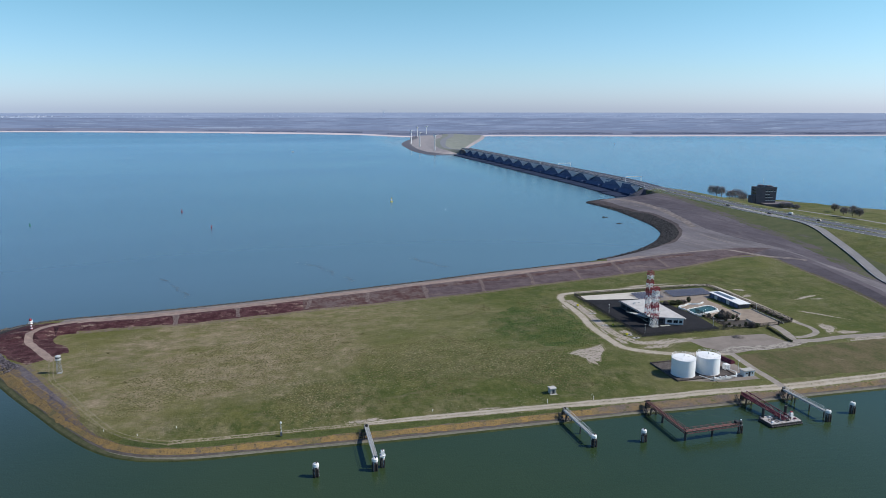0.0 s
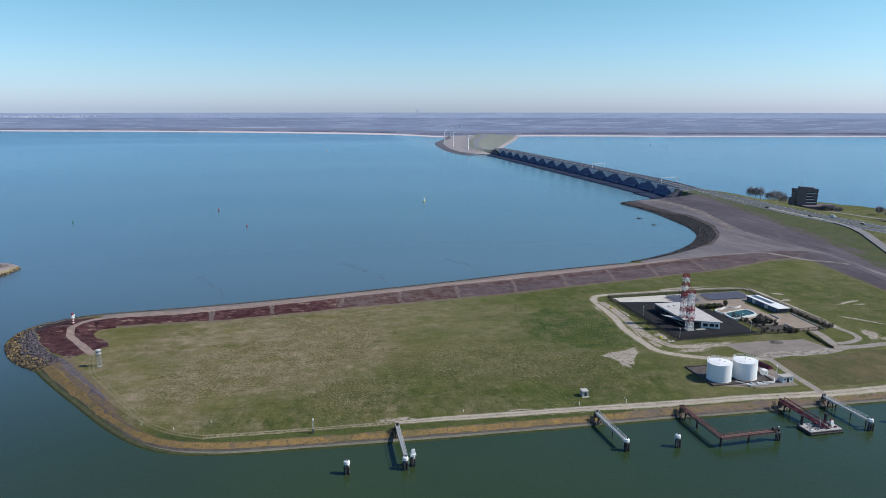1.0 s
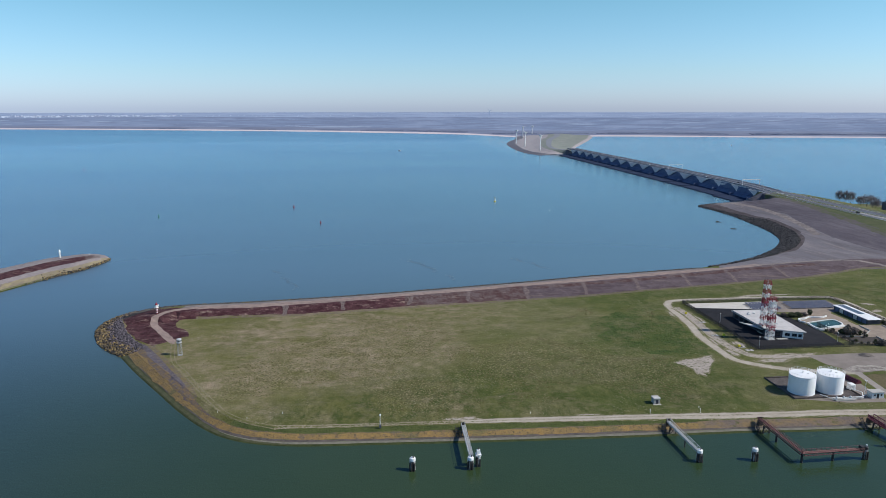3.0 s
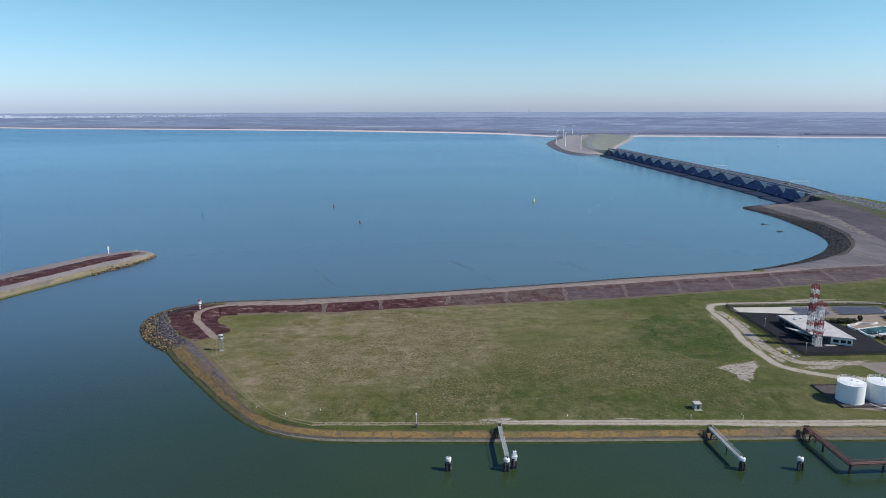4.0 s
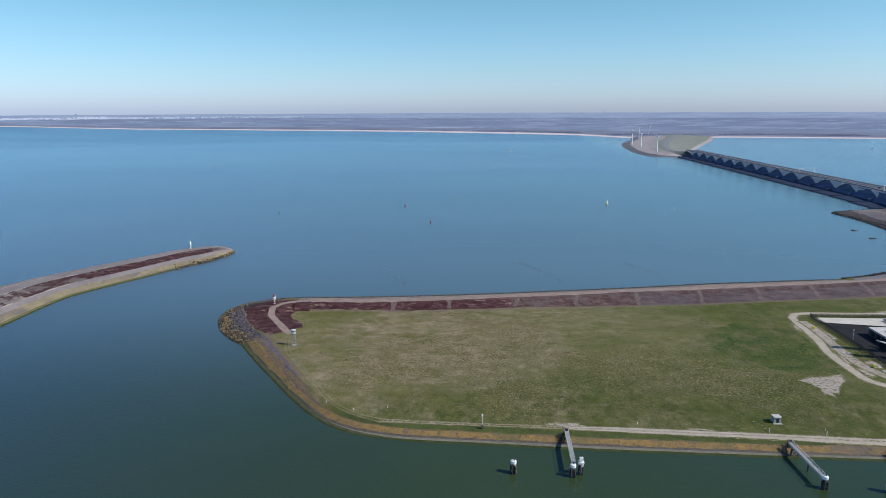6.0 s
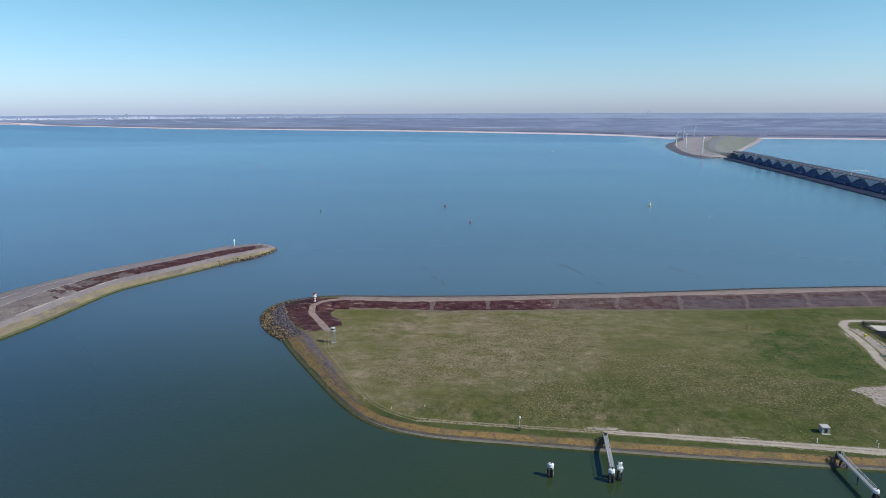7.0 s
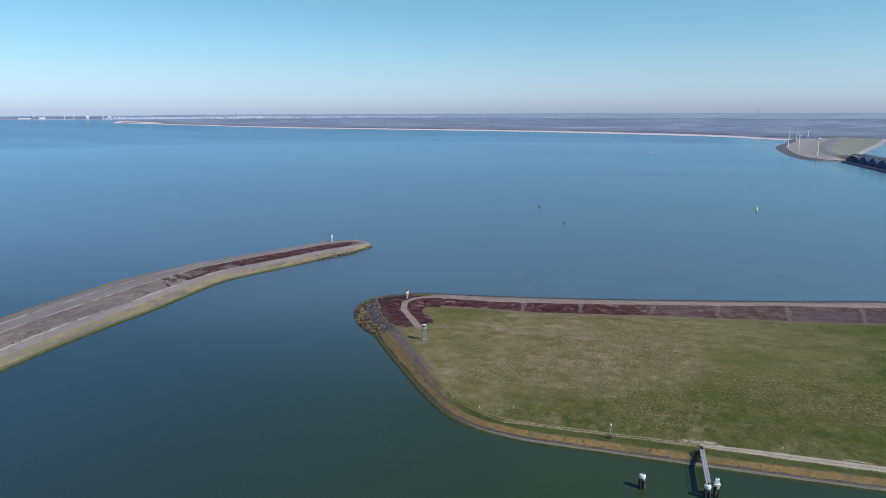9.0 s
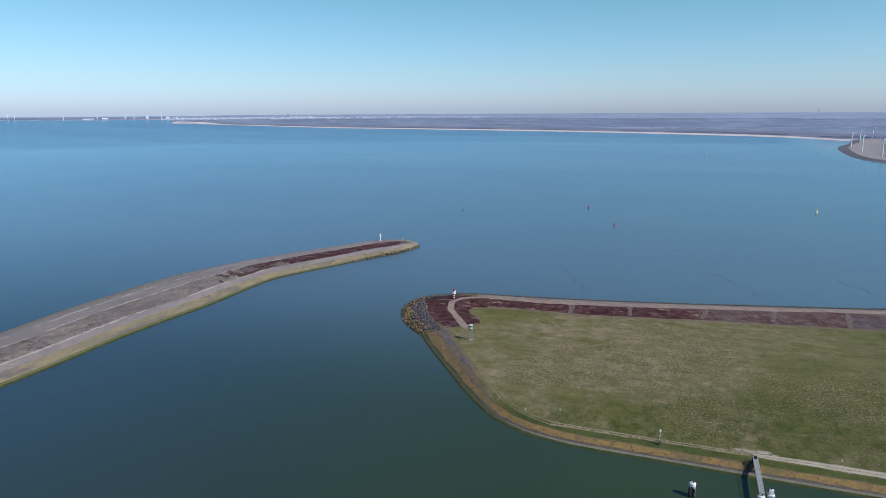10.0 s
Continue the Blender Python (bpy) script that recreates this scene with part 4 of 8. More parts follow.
def build_breakwater():
    n = 200
    a, b = resample(BW_IN, n), resample(BW_OUT, n)
    w = np.linalg.norm(b - a, axis=1)
    rows = [(-0.10, -2.0, "algae"), (0.0, 0.0, "algae"), (0.015, 0.5, "algae"), (0.042, 1.0, "mossbank"), (0.13, 3.0, "tanbank"), (0.20, 4.4, "mauve"), (0.222, 4.6, "kerbline"),
            (0.30, 5.0, "crest"), (0.40, 5.1, "crest"), (0.485, 5.1, "crest"), (0.505, 5.1, "kerbline"), (0.66, 5.0, "mauve"), (0.69, 4.8, "kerbline"), (0.83, 3.4, "mauve"), (0.965, 0.9, "tanbank"), (1.0, 0.0, "tanbank"),
            (1.12, -2.0, "shorestone")]
    fade = np.clip(w / 45, 0.0, 1.0)
    v, f, mi, names = [], [], [], []
    for j, (s, z, mat) in enumerate(rows):
        rng = np.random.RandomState(j)
        zz = z if z <= 0 else z * (0.25 + 0.75 * fade)
        p = a + (b - a) * (s + (rng.uniform(-0.008, 0.008, n) if 0.05 < s < 0.95 else 0) * np.ones(n))[:, None]
        if s < 0 or s > 1:
            p = a + (b - a) * np.clip(s, 0, 1) + (b - a) / np.maximum(w, 0.5)[:, None] * (-7 if s < 0 else 7)
        v.append(np.column_stack([p, np.full(n, 1.0) * zz + (rng.uniform(-0.08, 0.08, n) if z > 0.6 else 0)]))
        if mat not in names:
            names.append(mat)
    names += ["maroon", "crestscrub", "rockbed"]
    for j in range(len(rows) - 1):
        for i in range(n - 1):
            k = j * n + i
            f.append((k, k + n, k + n + 1, k + 1))
            mat, u = rows[j + 1][2], i / n
            if 0.222 <= rows[j][0] < 0.485:
                edge = 0.02 * math.sin(i * 1.7 + j) + 0.015 * math.sin(i * 0.6 + 2.1 * j)
                mat = "crestscrub" if 0.62 < u + edge < 0.73 or 0.93 < u < 0.955 else ("maroon" if 0.73 <= u + edge and u <= 0.93 else mat)
            if mat == "kerbline" and u > 0.72:
                mat = "mauve"
            if u > 0.96:
                mat = "tanbank" if 1 < j < 5 or j > 12 else ("rockbed" if j < 2 else "mauve")
            if u > 0.86 and j < 2:
                mat = "rockbed"
            mi.append(names.index(mat))
    return mesh_of("breakwater", np.vstack(v), [q[::-1] for q in f], [MAT[k] for k in names], mi)


def crest_debris():
    """Low heaps of broken pale concrete along the middle of the breakwater's crest."""
    rng = np.random.RandomState(88)
    a, b = resample(BW_IN, 400), resample(BW_OUT, 400)
    v, f = [], []
    for c in np.sort(rng.randint(60, 250, 34)):
        centre = a[c] + (b[c] - a[c]) * rng.uniform(0.25, 0.46)
        way = (a[c + 4] - a[c]) / np.linalg.norm(a[c + 4] - a[c])
        side = np.array([way[1], -way[0]])
        for _ in range(rng.randint(12, 38)):
            p = centre + way * rng.normal(0, 5.5) + side * rng.normal(0, 1.6)
            w, l, h, t = rng.uniform(0.2, 0.5), rng.uniform(0.3, 0.9), rng.uniform(0.04, 0.14), rng.uniform(0, 3.1)
            e, g_ = np.array([math.cos(t), math.sin(t)]), np.array([-math.sin(t), math.cos(t)])
            k = len(v)
            tilt = rng.uniform(-0.12, 0.12)
            for zz in (4.7, 5.05 + h):
                for i, j in ((-1, -1), (1, -1), (1, 1), (-1, 1)):
                    q = p + e * (i * l / 2) + g_ * (j * w / 2)
                    v.append((q[0], q[1], zz + (tilt * i if zz > 5 else 0)))
            f += [(k + 4, k + 5, k + 6, k + 7), (k, k + 1, k + 5, k + 4), (k + 1, k + 2, k + 6, k + 5), (k + 2, k + 3, k + 7, k + 6), (k + 3, k, k + 4, k + 7)]
    m = Mat("broken_concrete", 0.95)
    m.color(m.mix(m.island(), (0.145, 0.125, 0.115), (0.270, 0.238, 0.210)))
    tagged(new("crest_rubble", mesh_of("crest_rubble", v, f, m.m)), "heaps of broken pale concrete on the breakwater crest", "rubble", "", "stuff")


structure("breakwater", build_breakwater(), "curved stone breakwater with pale crest path and dark scrub", "breakwater")
crest_debris()

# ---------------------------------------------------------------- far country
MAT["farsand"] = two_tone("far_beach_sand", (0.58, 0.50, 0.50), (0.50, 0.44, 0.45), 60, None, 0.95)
# haze of the distance is mixed into the colours from here down as blue-grey
MAT["farwood"] = two_tone("hazed_far_woods", (0.130, 0.150, 0.215), (0.172, 0.195, 0.262), 120, (0.108, 0.126, 0.188), 0.95, fine=50, scale=(0.5, 1, 1))
m = Mat("hazed_far_fields", 0.95, 0, 0.1)
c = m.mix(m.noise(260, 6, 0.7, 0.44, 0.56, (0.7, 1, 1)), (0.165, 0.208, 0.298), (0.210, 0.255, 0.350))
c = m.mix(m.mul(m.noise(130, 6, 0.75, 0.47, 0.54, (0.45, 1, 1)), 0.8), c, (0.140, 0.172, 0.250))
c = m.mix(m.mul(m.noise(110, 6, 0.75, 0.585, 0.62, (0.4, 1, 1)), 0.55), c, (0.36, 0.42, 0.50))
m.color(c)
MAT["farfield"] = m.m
# farthest rows: more haze put into the colour, paler and bluer
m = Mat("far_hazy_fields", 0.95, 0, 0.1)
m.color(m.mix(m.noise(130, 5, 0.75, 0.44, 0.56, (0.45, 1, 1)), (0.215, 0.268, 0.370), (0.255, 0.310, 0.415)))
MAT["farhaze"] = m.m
# town walls dulled and blued by haze in the base colour
MAT["farwhite"] = plain("hazed_far_white_walls", (0.56, 0.61, 0.70), 0.8, 0, 0.2)
MAT["fargrey"] = plain("hazed_far_grey_walls", (0.30, 0.35, 0.42), 0.9, 0, 0.2)


def az_r(pts):
    p = np.array(pts, float) - EYE[:2]
    return np.degrees(np.arctan2(p[:, 0], p[:, 1])), np.hypot(p[:, 0], p[:, 1])


COAST = [(-5296, 6230), (-5150, 6150), (-3993, 5427), (-2950, 4800), (-2299, 4417), (-1356, 4125), (-612, 3860), (-9, 3539), (300, 3330), (441, 3204), (571, 2950), (660, 2910), (850, 2900), (984, 2953),
         (1158, 2918), (1622, 2762), (2111, 2666), (2520, 2585), (3400, 2450), (6000, 2300)]


def far_sheet(coast, name, label, az1, depth, zs, spit=0.0):
    """Low land from a coast to the horizon: beach, dunes, then fields and woods."""
    a, r = az_r(coast)
    n = 420
    az = np.linspace(a[0], az1, n)
    rs = np.interp(az, a, r)
    rows = [(-40, -1.0), (0, 0.0), (60, 1.5), (130, 3.0), (300, 7.0), (420, 9.0), (700, 6.0), (1200, 4.0), (2000, 3.0), (3500, 3.0), (7000, 4), (14000, 8), (30000, 30)]
    rows = [(d, z) for d, z in rows if d <= depth]
    v, f, mi = [], [], []
    for d, z in rows:
        wide = np.clip(1.0 - (az - 5) / 12, 0.4, 1.0)
        taper = np.clip((az - az[0]) / 6.0, 0.25, 1.0)
        rr = rs + d * (wide if d < 300 else 1) * (taper if d > 0 else 1)
        if d >= 130:
            rr = rr + spit * np.exp(-((az - az[0] - 0.8) / 3.0) ** 2) * np.clip((az - az[0]) / 0.5, 0, 1)
        w = np.array([noise.noise((q / 2.0, d / 300.0, zs)) for q in az])
        zz = z + (w * 2.5 if z > 4 else 0)
        ar = np.radians(az)
        v.append(np.column_stack([EYE[0] + rr * np.sin(ar), EYE[1] + rr * np.cos(ar), np.ones(n) * zz]))
    for j in range(len(rows) - 1):
        for i in range(n - 1):
            k = j * n + i
            f.append((k, k + 1, k + n + 1, k + n))
            mi.append(0 if rows[j + 1][0] <= 130 else (1 if rows[j + 1][0] <= 700 else (2 if rows[j + 1][0] <= 7000 else 3)))
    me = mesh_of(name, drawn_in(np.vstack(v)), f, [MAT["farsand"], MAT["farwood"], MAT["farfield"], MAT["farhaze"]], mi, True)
    return structure(name, me, label, "distant land")


far_sheet(COAST, "backdrop_coast", "hazy low coast with a pale sand beach, dunes and winter fields", 69, 36000, 0.2, 1500.0)
far_sheet([(-15500, 7000), (-11464, 9116), (-9441, 9035), (-8256, 9680), (-6984, 11190), (-5400, 11600), (-3000, 12400)], "backdrop_west_coast", "low coast across the open sea, coloured blue-grey for haze", -14, 14000, 0.7)


def ico():
    t = (1 + 5 ** 0.5) / 2
    v = np.array([(-1, t, 0), (1, t, 0), (-1, -t, 0), (1, -t, 0), (0, -1, t), (0, 1, t), (0, -1, -t), (0, 1, -t), (t, 0, -1), (t, 0, 1), (-t, 0, -1), (-t, 0, 1)], float)
    f = np.array([(0, 11, 5), (0, 5, 1), (0, 1, 7), (0, 7, 10), (0, 10, 11), (1, 5, 9), (5, 11, 4), (11, 10, 2), (10, 7, 6), (7, 1, 8), (3, 9, 4), (3, 4, 2), (3, 2, 6), (3, 6, 8), (3, 8, 9),
                  (4, 9, 5), (2, 4, 11), (6, 2, 10), (8, 6, 7), (9, 8, 1)])
    return v / np.linalg.norm(v[0]), f


ICO_V, ICO_F = ico()


def lumps(places, sizes, seed, jitter=0.28):
    """Many irregular lumps as one vertex and face table."""
    rng = np.random.RandomState(seed)
    n = len(places)
    j = 1 + rng.uniform(-jitter, jitter, (n, 12, 3))
    a = rng.uniform(0, 6.28, n)
    c, s = np.cos(a), np.sin(a)
    v = ICO_V[None] * j * np.asarray(sizes)[:, None, :]
    x = v[..., 0] * c[:, None] - v[..., 1] * s[:, None]
    y = v[..., 0] * s[:, None] + v[..., 1] * c[:, None]
    v = np.stack([x, y, v[..., 2]], 2) + np.asarray(places)[:, None, :]
    f = ICO_F[None] + (np.arange(n) * 12)[:, None, None]
    return v.reshape(-1, 3), f.reshape(-1, 3)


def far_woods():
    rng = np.random.RandomState(11)
    a, r = az_r(COAST)
    n = 12000
    az = rng.uniform(a[0] + 0.6, 66, n)
    back = rng.uniform(180, 330, n)
    keep = np.array([noise.noise((q * 0.35, b / 420.0, 3.1)) for q, b in zip(az, back)]) > -0.12
    az, back = az[keep], back[keep]
    rr = np.interp(az, a, r) + back
    p = np.column_stack([EYE[0] + rr * np.sin(np.radians(az)), EYE[1] + rr * np.cos(np.radians(az)), np.full(len(az), 5.0)])
    k = rng.uniform(0.6, 1.4, len(az))
    sz = np.column_stack([k * 7, k * 7, k * 3.0])
    v, f = lumps(p, sz, 12)
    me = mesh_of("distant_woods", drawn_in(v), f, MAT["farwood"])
    tagged(new("distant_woods", me), "leafless woods along the far coast, with haze in their blue-grey colour", "woods", "", "stuff")


far_woods()


def far_towns():
    rng = np.random.RandomState(5)
    boxes = []
    a, r = az_r(COAST)
    for k in range(1000):
        az = rng.choice([rng.uniform(-41, -27), rng.uniform(-27, -15), rng.uniform(-15, 40)], p=[0.58, 0.24, 0.18])
        d = rng.uniform(11500, 14500)
        w, h, l = rng.uniform(6, 24), rng.uniform(7, 18) * (1.2 if az < -15 else 0.5), 20
        boxes.append((az, d, w, h, l, rng.rand() < 0.98))
    for az in np.linspace(-31.6, -29.6, 9):
        boxes.append((az + rng.uniform(-.05, .05), 12500, 40, rng.uniform(28, 40), 30, True))
    boxes.append((-31.5, 12500, 40, 80, 30, False))
    v, f, mi = [], [], []
    for az, d, w, h, l, white in boxes:
        A = math.radians(az)
        c, s = np.array([math.sin(A), math.cos(A)]), np.array([math.cos(A), -math.sin(A)])
        b = len(v)
        for zz in (0, h):
            for i, j in ((-1, -1), (1, -1), (1, 1), (-1, 1)):
                q = EYE[:2] + c * (d + j * l / 2) + s * (i * w / 2)
                v.append((q[0], q[1], zz + 2))
        f += [(b, b + 1, b + 5, b + 4), (b + 1, b + 2, b + 6, b + 5), (b + 2, b + 3, b + 7, b + 6), (b + 3, b, b + 4, b + 7), (b + 4, b + 5, b + 6, b + 7)]
        mi += [0 if white else 1] * 5
    me = mesh_of("distant_town", drawn_in(v), f, [MAT["farwhite"], MAT["fargrey"]], mi)
    tagged(new("distant_town", me), "tiny pale buildings and glasshouses along the horizon", "town", "", "stuff")


far_towns()

# ---------------------------------------------------------------- building kit


class Kit:
    """Collects simple solids into one mesh."""

    def __init__(self):
        self.v, self.f = [], []

    def add(self, v, f):
        k = len(self.v)
        self.v += [tuple(p) for p in v]
        self.f += [tuple(i + k for i in q) for q in f]
        return self

    def box(self, x0, y0, z0, x1, y1, z1):
        v = [(x, y, z) for z in (z0, z1) for x, y in ((x0, y0), (x1, y0), (x1, y1), (x0, y1))]
        return self.add(v, [(3, 2, 1, 0), (4, 5, 6, 7), (0, 1, 5, 4), (1, 2, 6, 5), (2, 3, 7, 6), (3, 0, 4, 7)])

    def bev(self, x0, y0, z0, x1, y1, z1, b=0.05):
        """A box whose upper edges are chamfered."""
        v = [(x, y, z) for z, o in ((z0, 0), (z1 - b, 0), (z1, b)) for x, y in ((x0 + o, y0 + o), (x1 - o, y0 + o), (x1 - o, y1 - o), (x0 + o, y1 - o))]
        f = [(3, 2, 1, 0), (8, 9, 10, 11)]
        for k in (0, 4):
            f += [(k + i, k + (i + 1) % 4, k + 4 + (i + 1) % 4, k + 4 + i) for i in range(4)]
        return self.add(v, f)

    def beam(self, p, q, w, h=None):
        """A bar of rectangular section from p to q."""
        h = h or w
        p, q = Vector(p), Vector(q)
        d = (q - p).normalized()
        up = Vector((0, 0, 1)) if abs(d.z) < 0.95 else Vector((1, 0, 0))
        s = d.cross(up).normalized() * (w / 2)
        u = s.cross(d).normalized() * (h / 2)
        v = [e + a * s + b * u for e in (p, q) for a, b in ((-1, -1), (1, -1), (1, 1), (-1, 1))]
        return self.add(v, [(3, 2, 1, 0), (4, 5, 6, 7), (0, 1, 5, 4), (1, 2, 6, 5), (2, 3, 7, 6), (3, 0, 4, 7)])

    def rod(self, p, q, r, r2=None, n=8):
        p, q = Vector(p), Vector(q)
        r2 = r if r2 is None else r2
        d = (q - p).normalized()
        up = Vector((0, 0, 1)) if abs(d.z) < 0.95 else Vector((1, 0, 0))
        s = d.cross(up).normalized()
        u = s.cross(d).normalized()
        v = []
        for e, rad in ((p, r), (q, r2)):
            v += [e + (s * math.cos(t) + u * math.sin(t)) * rad for t in (2 * math.pi * i / n for i in range(n))]
        f = [(i, (i + 1) % n, n + (i + 1) % n, n + i) for i in range(n)] + [tuple(reversed(range(n))), tuple(range(n, 2 * n))]
        return self.add(v, f)

    def lathe(self, x, y, prof, n=20):
        """A solid of revolution about an upright axis; prof: (radius, z) from the bottom up."""
        v, f = [], []
        for r, z in prof:
            v += [(x + r * math.cos(2 * math.pi * i / n), y + r * math.sin(2 * math.pi * i / n), z) for i in range(n)]
        for j in range(len(prof) - 1):
            f += [(j * n + i, j * n + (i + 1) % n, (j + 1) * n + (i + 1) % n, (j + 1) * n + i) for i in range(n)]
        f += [tuple(reversed(range(n))), tuple(range((len(prof) - 1) * n, len(prof) * n))]
        return self.add(v, f)

    def prism(self, poly, z0, z1):
        n = len(poly)
        v = [(x, y, z0) for x, y in poly] + [(x, y, z1) for x, y in poly]
        return self.add(v, [(i, (i + 1) % n, n + (i + 1) % n, n + i) for i in range(n)] + [tuple(reversed(range(n))), tuple(range(n, 2 * n))])


def thing(name, x, y, z, label, category, group="", rz=0.0):
    ob = new(name)
    ob.empty_display_size = 0.5
    ob.matrix_world = pose(x, y, z, 0, 0, rz)
    return tagged(ob, label, category, group)


def part(name, kit, material, parent, label="", smooth=False):
    me = mesh_of(name, kit.v, kit.f, MAT[material] if isinstance(material, str) else material, None, smooth)
    ob = new(name, me)
    ob.parent = parent
    return tagged(ob, label)


MAT["tankwhite"] = plain("clean_white_tank_paint", (0.80, 0.80, 0.79), 0.45, worn=(0.74, 0.74, 0.72), size=4)
MAT["white"] = plain("white_paint", (0.78, 0.78, 0.76), 0.5, worn=(0.60, 0.59, 0.55))
MAT["red"] = plain("red_paint", (0.23, 0.010, 0.026), 0.55, worn=(0.19, 0.012, 0.026))
MAT["rust"] = plain("red_oxide_paint", (0.170, 0.070, 0.062), 0.7, worn=(0.11, 0.065, 0.06), size=1.0)
MAT["wine"] = plain("dark_red_paint", (0.120, 0.022, 0.040), 0.6, worn=(0.07, 0.02, 0.03))
MAT["steel"] = plain("galvanised_steel", (0.58, 0.59, 0.59), 0.55, 0.2, worn=(0.42, 0.42, 0.41))
MAT["grating"] = plain("worn_steel_grating", (0.34, 0.345, 0.34), 0.7, 0.1, worn=(0.22, 0.22, 0.21))
MAT["darksteel"] = plain("tarred_dark_steel", (0.022, 0.022, 0.025), 0.7, worn=(0.05, 0.045, 0.04))
m = Mat("streaked_pile_paint", 0.7)
m.color(m.mix(m.noise(0.9, 5, 0.75, 0.50, 0.58, (1, 1, 0.12)), (0.022, 0.022, 0.025), (0.34, 0.34, 0.33)))
MAT["pile"] = m.m
MAT["timber"] = plain("wet_dark_timber", (0.055, 0.045, 0.036), 0.85, worn=(0.03, 0.026, 0.022))
MAT["concrete"] = plain("pale_concrete", (0.38, 0.37, 0.34), 0.9, worn=(0.27, 0.26, 0.24), size=2)
MAT["roofpale"] = two_tone("pale_roofing_felt", (0.50, 0.48, 0.46), (0.40, 0.385, 0.37), 4, (0.28, 0.265, 0.255), 0.9, fine=1.2, amount=0.6)
MAT["deckplate"] = two_tone("stained_deck_plate", (0.46, 0.44, 0.42), (0.30, 0.28, 0.27), 1.6, (0.10, 0.085, 0.08), 0.85, fine=0.8, amount=0.8)
MAT["bundfloor"] = two_tone("oily_bund_floor", (0.052, 0.044, 0.042), (0.095, 0.082, 0.076), 3, (0.19, 0.165, 0.15), 0.95, fine=0.8, amount=0.5)
MAT["darkwall"] = plain("dark_cladding", (0.045, 0.05, 0.065), 0.6, worn=(0.06, 0.06, 0.07))
MAT["glass"] = plain("dark_window_glass", (0.02, 0.025, 0.03), 0.08, 0, 0.6, worn=(0.03, 0.035, 0.04))
MAT["solar"] = plain("solar_panel_glass", (0.040, 0.050, 0.085), 0.3, 0, 0.5, worn=(0.15, 0.155, 0.17))
# the blue in this steel is haze over the dam, put into the base colour
MAT["damdark"] = two_tone("haze_blue_gate_steel", (0.105, 0.130, 0.205), (0.130, 0.156, 0.235), 9, (0.085, 0.106, 0.170), 1.0, spec=0.0, fine=3)
# shade and dark reflections at the dam foot, with haze, put into one colour
MAT["damapron"] = two_tone("shaded_dam_foot", (0.030, 0.042, 0.074), (0.038, 0.052, 0.088), 9, (0.024, 0.034, 0.060), 1.0, spec=0.0, fine=3)
MAT["damparapet"] = two_tone("grey_parapet_concrete", (0.34, 0.35, 0.38), (0.40, 0.405, 0.425), 8, (0.18, 0.19, 0.21), 0.9, fine=3)
MAT["damslope"] = two_tone("weathered_pier_concrete", (0.52, 0.49, 0.48), (0.58, 0.55, 0.54), 8, (0.42, 0.40, 0.40), 0.9, fine=2)
MAT["bldg"] = two_tone("brown_brick_tower", (0.115, 0.100, 0.112), (0.145, 0.126, 0.135), 3, (0.09, 0.08, 0.09), 0.9)
MAT["yellow"] = plain("yellow_paint", (0.60, 0.52, 0.03), 0.5)
MAT["green"] = plain("green_paint", (0.03, 0.22, 0.12), 0.5)
MAT["greenhut"] = plain("pale_blue_white_cladding", (0.50, 0.55, 0.57), 0.7)
MAT["pool"] = plain("pool_water", (0.020, 0.060, 0.046), 0.2, 0, 0.25)
m = Mat("bare_twigs", 0.95, 0, 0.1)
m.color(m.mix(m.island(), (0.24, 0.215, 0.215), (0.38, 0.345, 0.340)))
MAT["twig"] = m.m
m = Mat("dry_shrub_twigs", 0.95, 0, 0.1)
m.color(m.mix(m.island(), (0.075, 0.062, 0.055), (0.15, 0.125, 0.11)))
MAT["dryshrub"] = m.m
m = Mat("evergreen_leaves", 0.8, 0, 0.2)
m.color(m.mix(m.island(), (0.022, 0.030, 0.014), (0.060, 0.066, 0.032)))
MAT["leaf"] = m.m
MAT["bark"] = plain("grey_bark", (0.10, 0.085, 0.07), 0.95)

# ---------------------------------------------------------------- sluice dam
DAM_Y0, DAM_STEP, DAM_N = 840.3, 59.75, 16


def deck_x(y):
    """West edge of the bridge deck."""
    return float(np.interp(y, [800, 880, 960, 1800], [492, 505, 511, 513]))


def sluice_pier():
    t = thing("sluice_pier", 0, 0, 0, "concrete sluice pier with a wide tapering head above dark water", "sluice pier", "piers of the sluice dam")
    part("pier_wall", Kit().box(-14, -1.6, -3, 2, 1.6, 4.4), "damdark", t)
    k = Kit()
    top, low = 20.0, 1.2
    v = [(-0.4, -top, 13.3), (-0.4, top, 13.3), (-0.4, top, 12.6), (-1.0, top * 0.42, 8.4), (-1.4, low, 4.2), (-1.4, -low, 4.2), (-1.0, -top * 0.42, 8.4), (-0.4, -top, 12.6)]
    n = len(v)
    v += [(x + 1.6, y, z) for x, y, z in v]
    v = [(x - 1.0, y, z) for x, y, z in v]
    k.add(v, [tuple(reversed(range(n))), tuple(range(n, 2 * n))] + [(i, (i + 1) % n, n + (i + 1) % n, n + i) for i in range(n)])
    part("pier_head", k, "damslope", t, "pale tapering concrete head")
    part("cutwater", Kit().box(-36, -2.2, -3, -33, 2.2, 1.6), "damapron", t)
    part("pier_foot", Kit().box(-33, -1.6, -3, -14, 1.6, 1.3), "damapron", t)
    return t


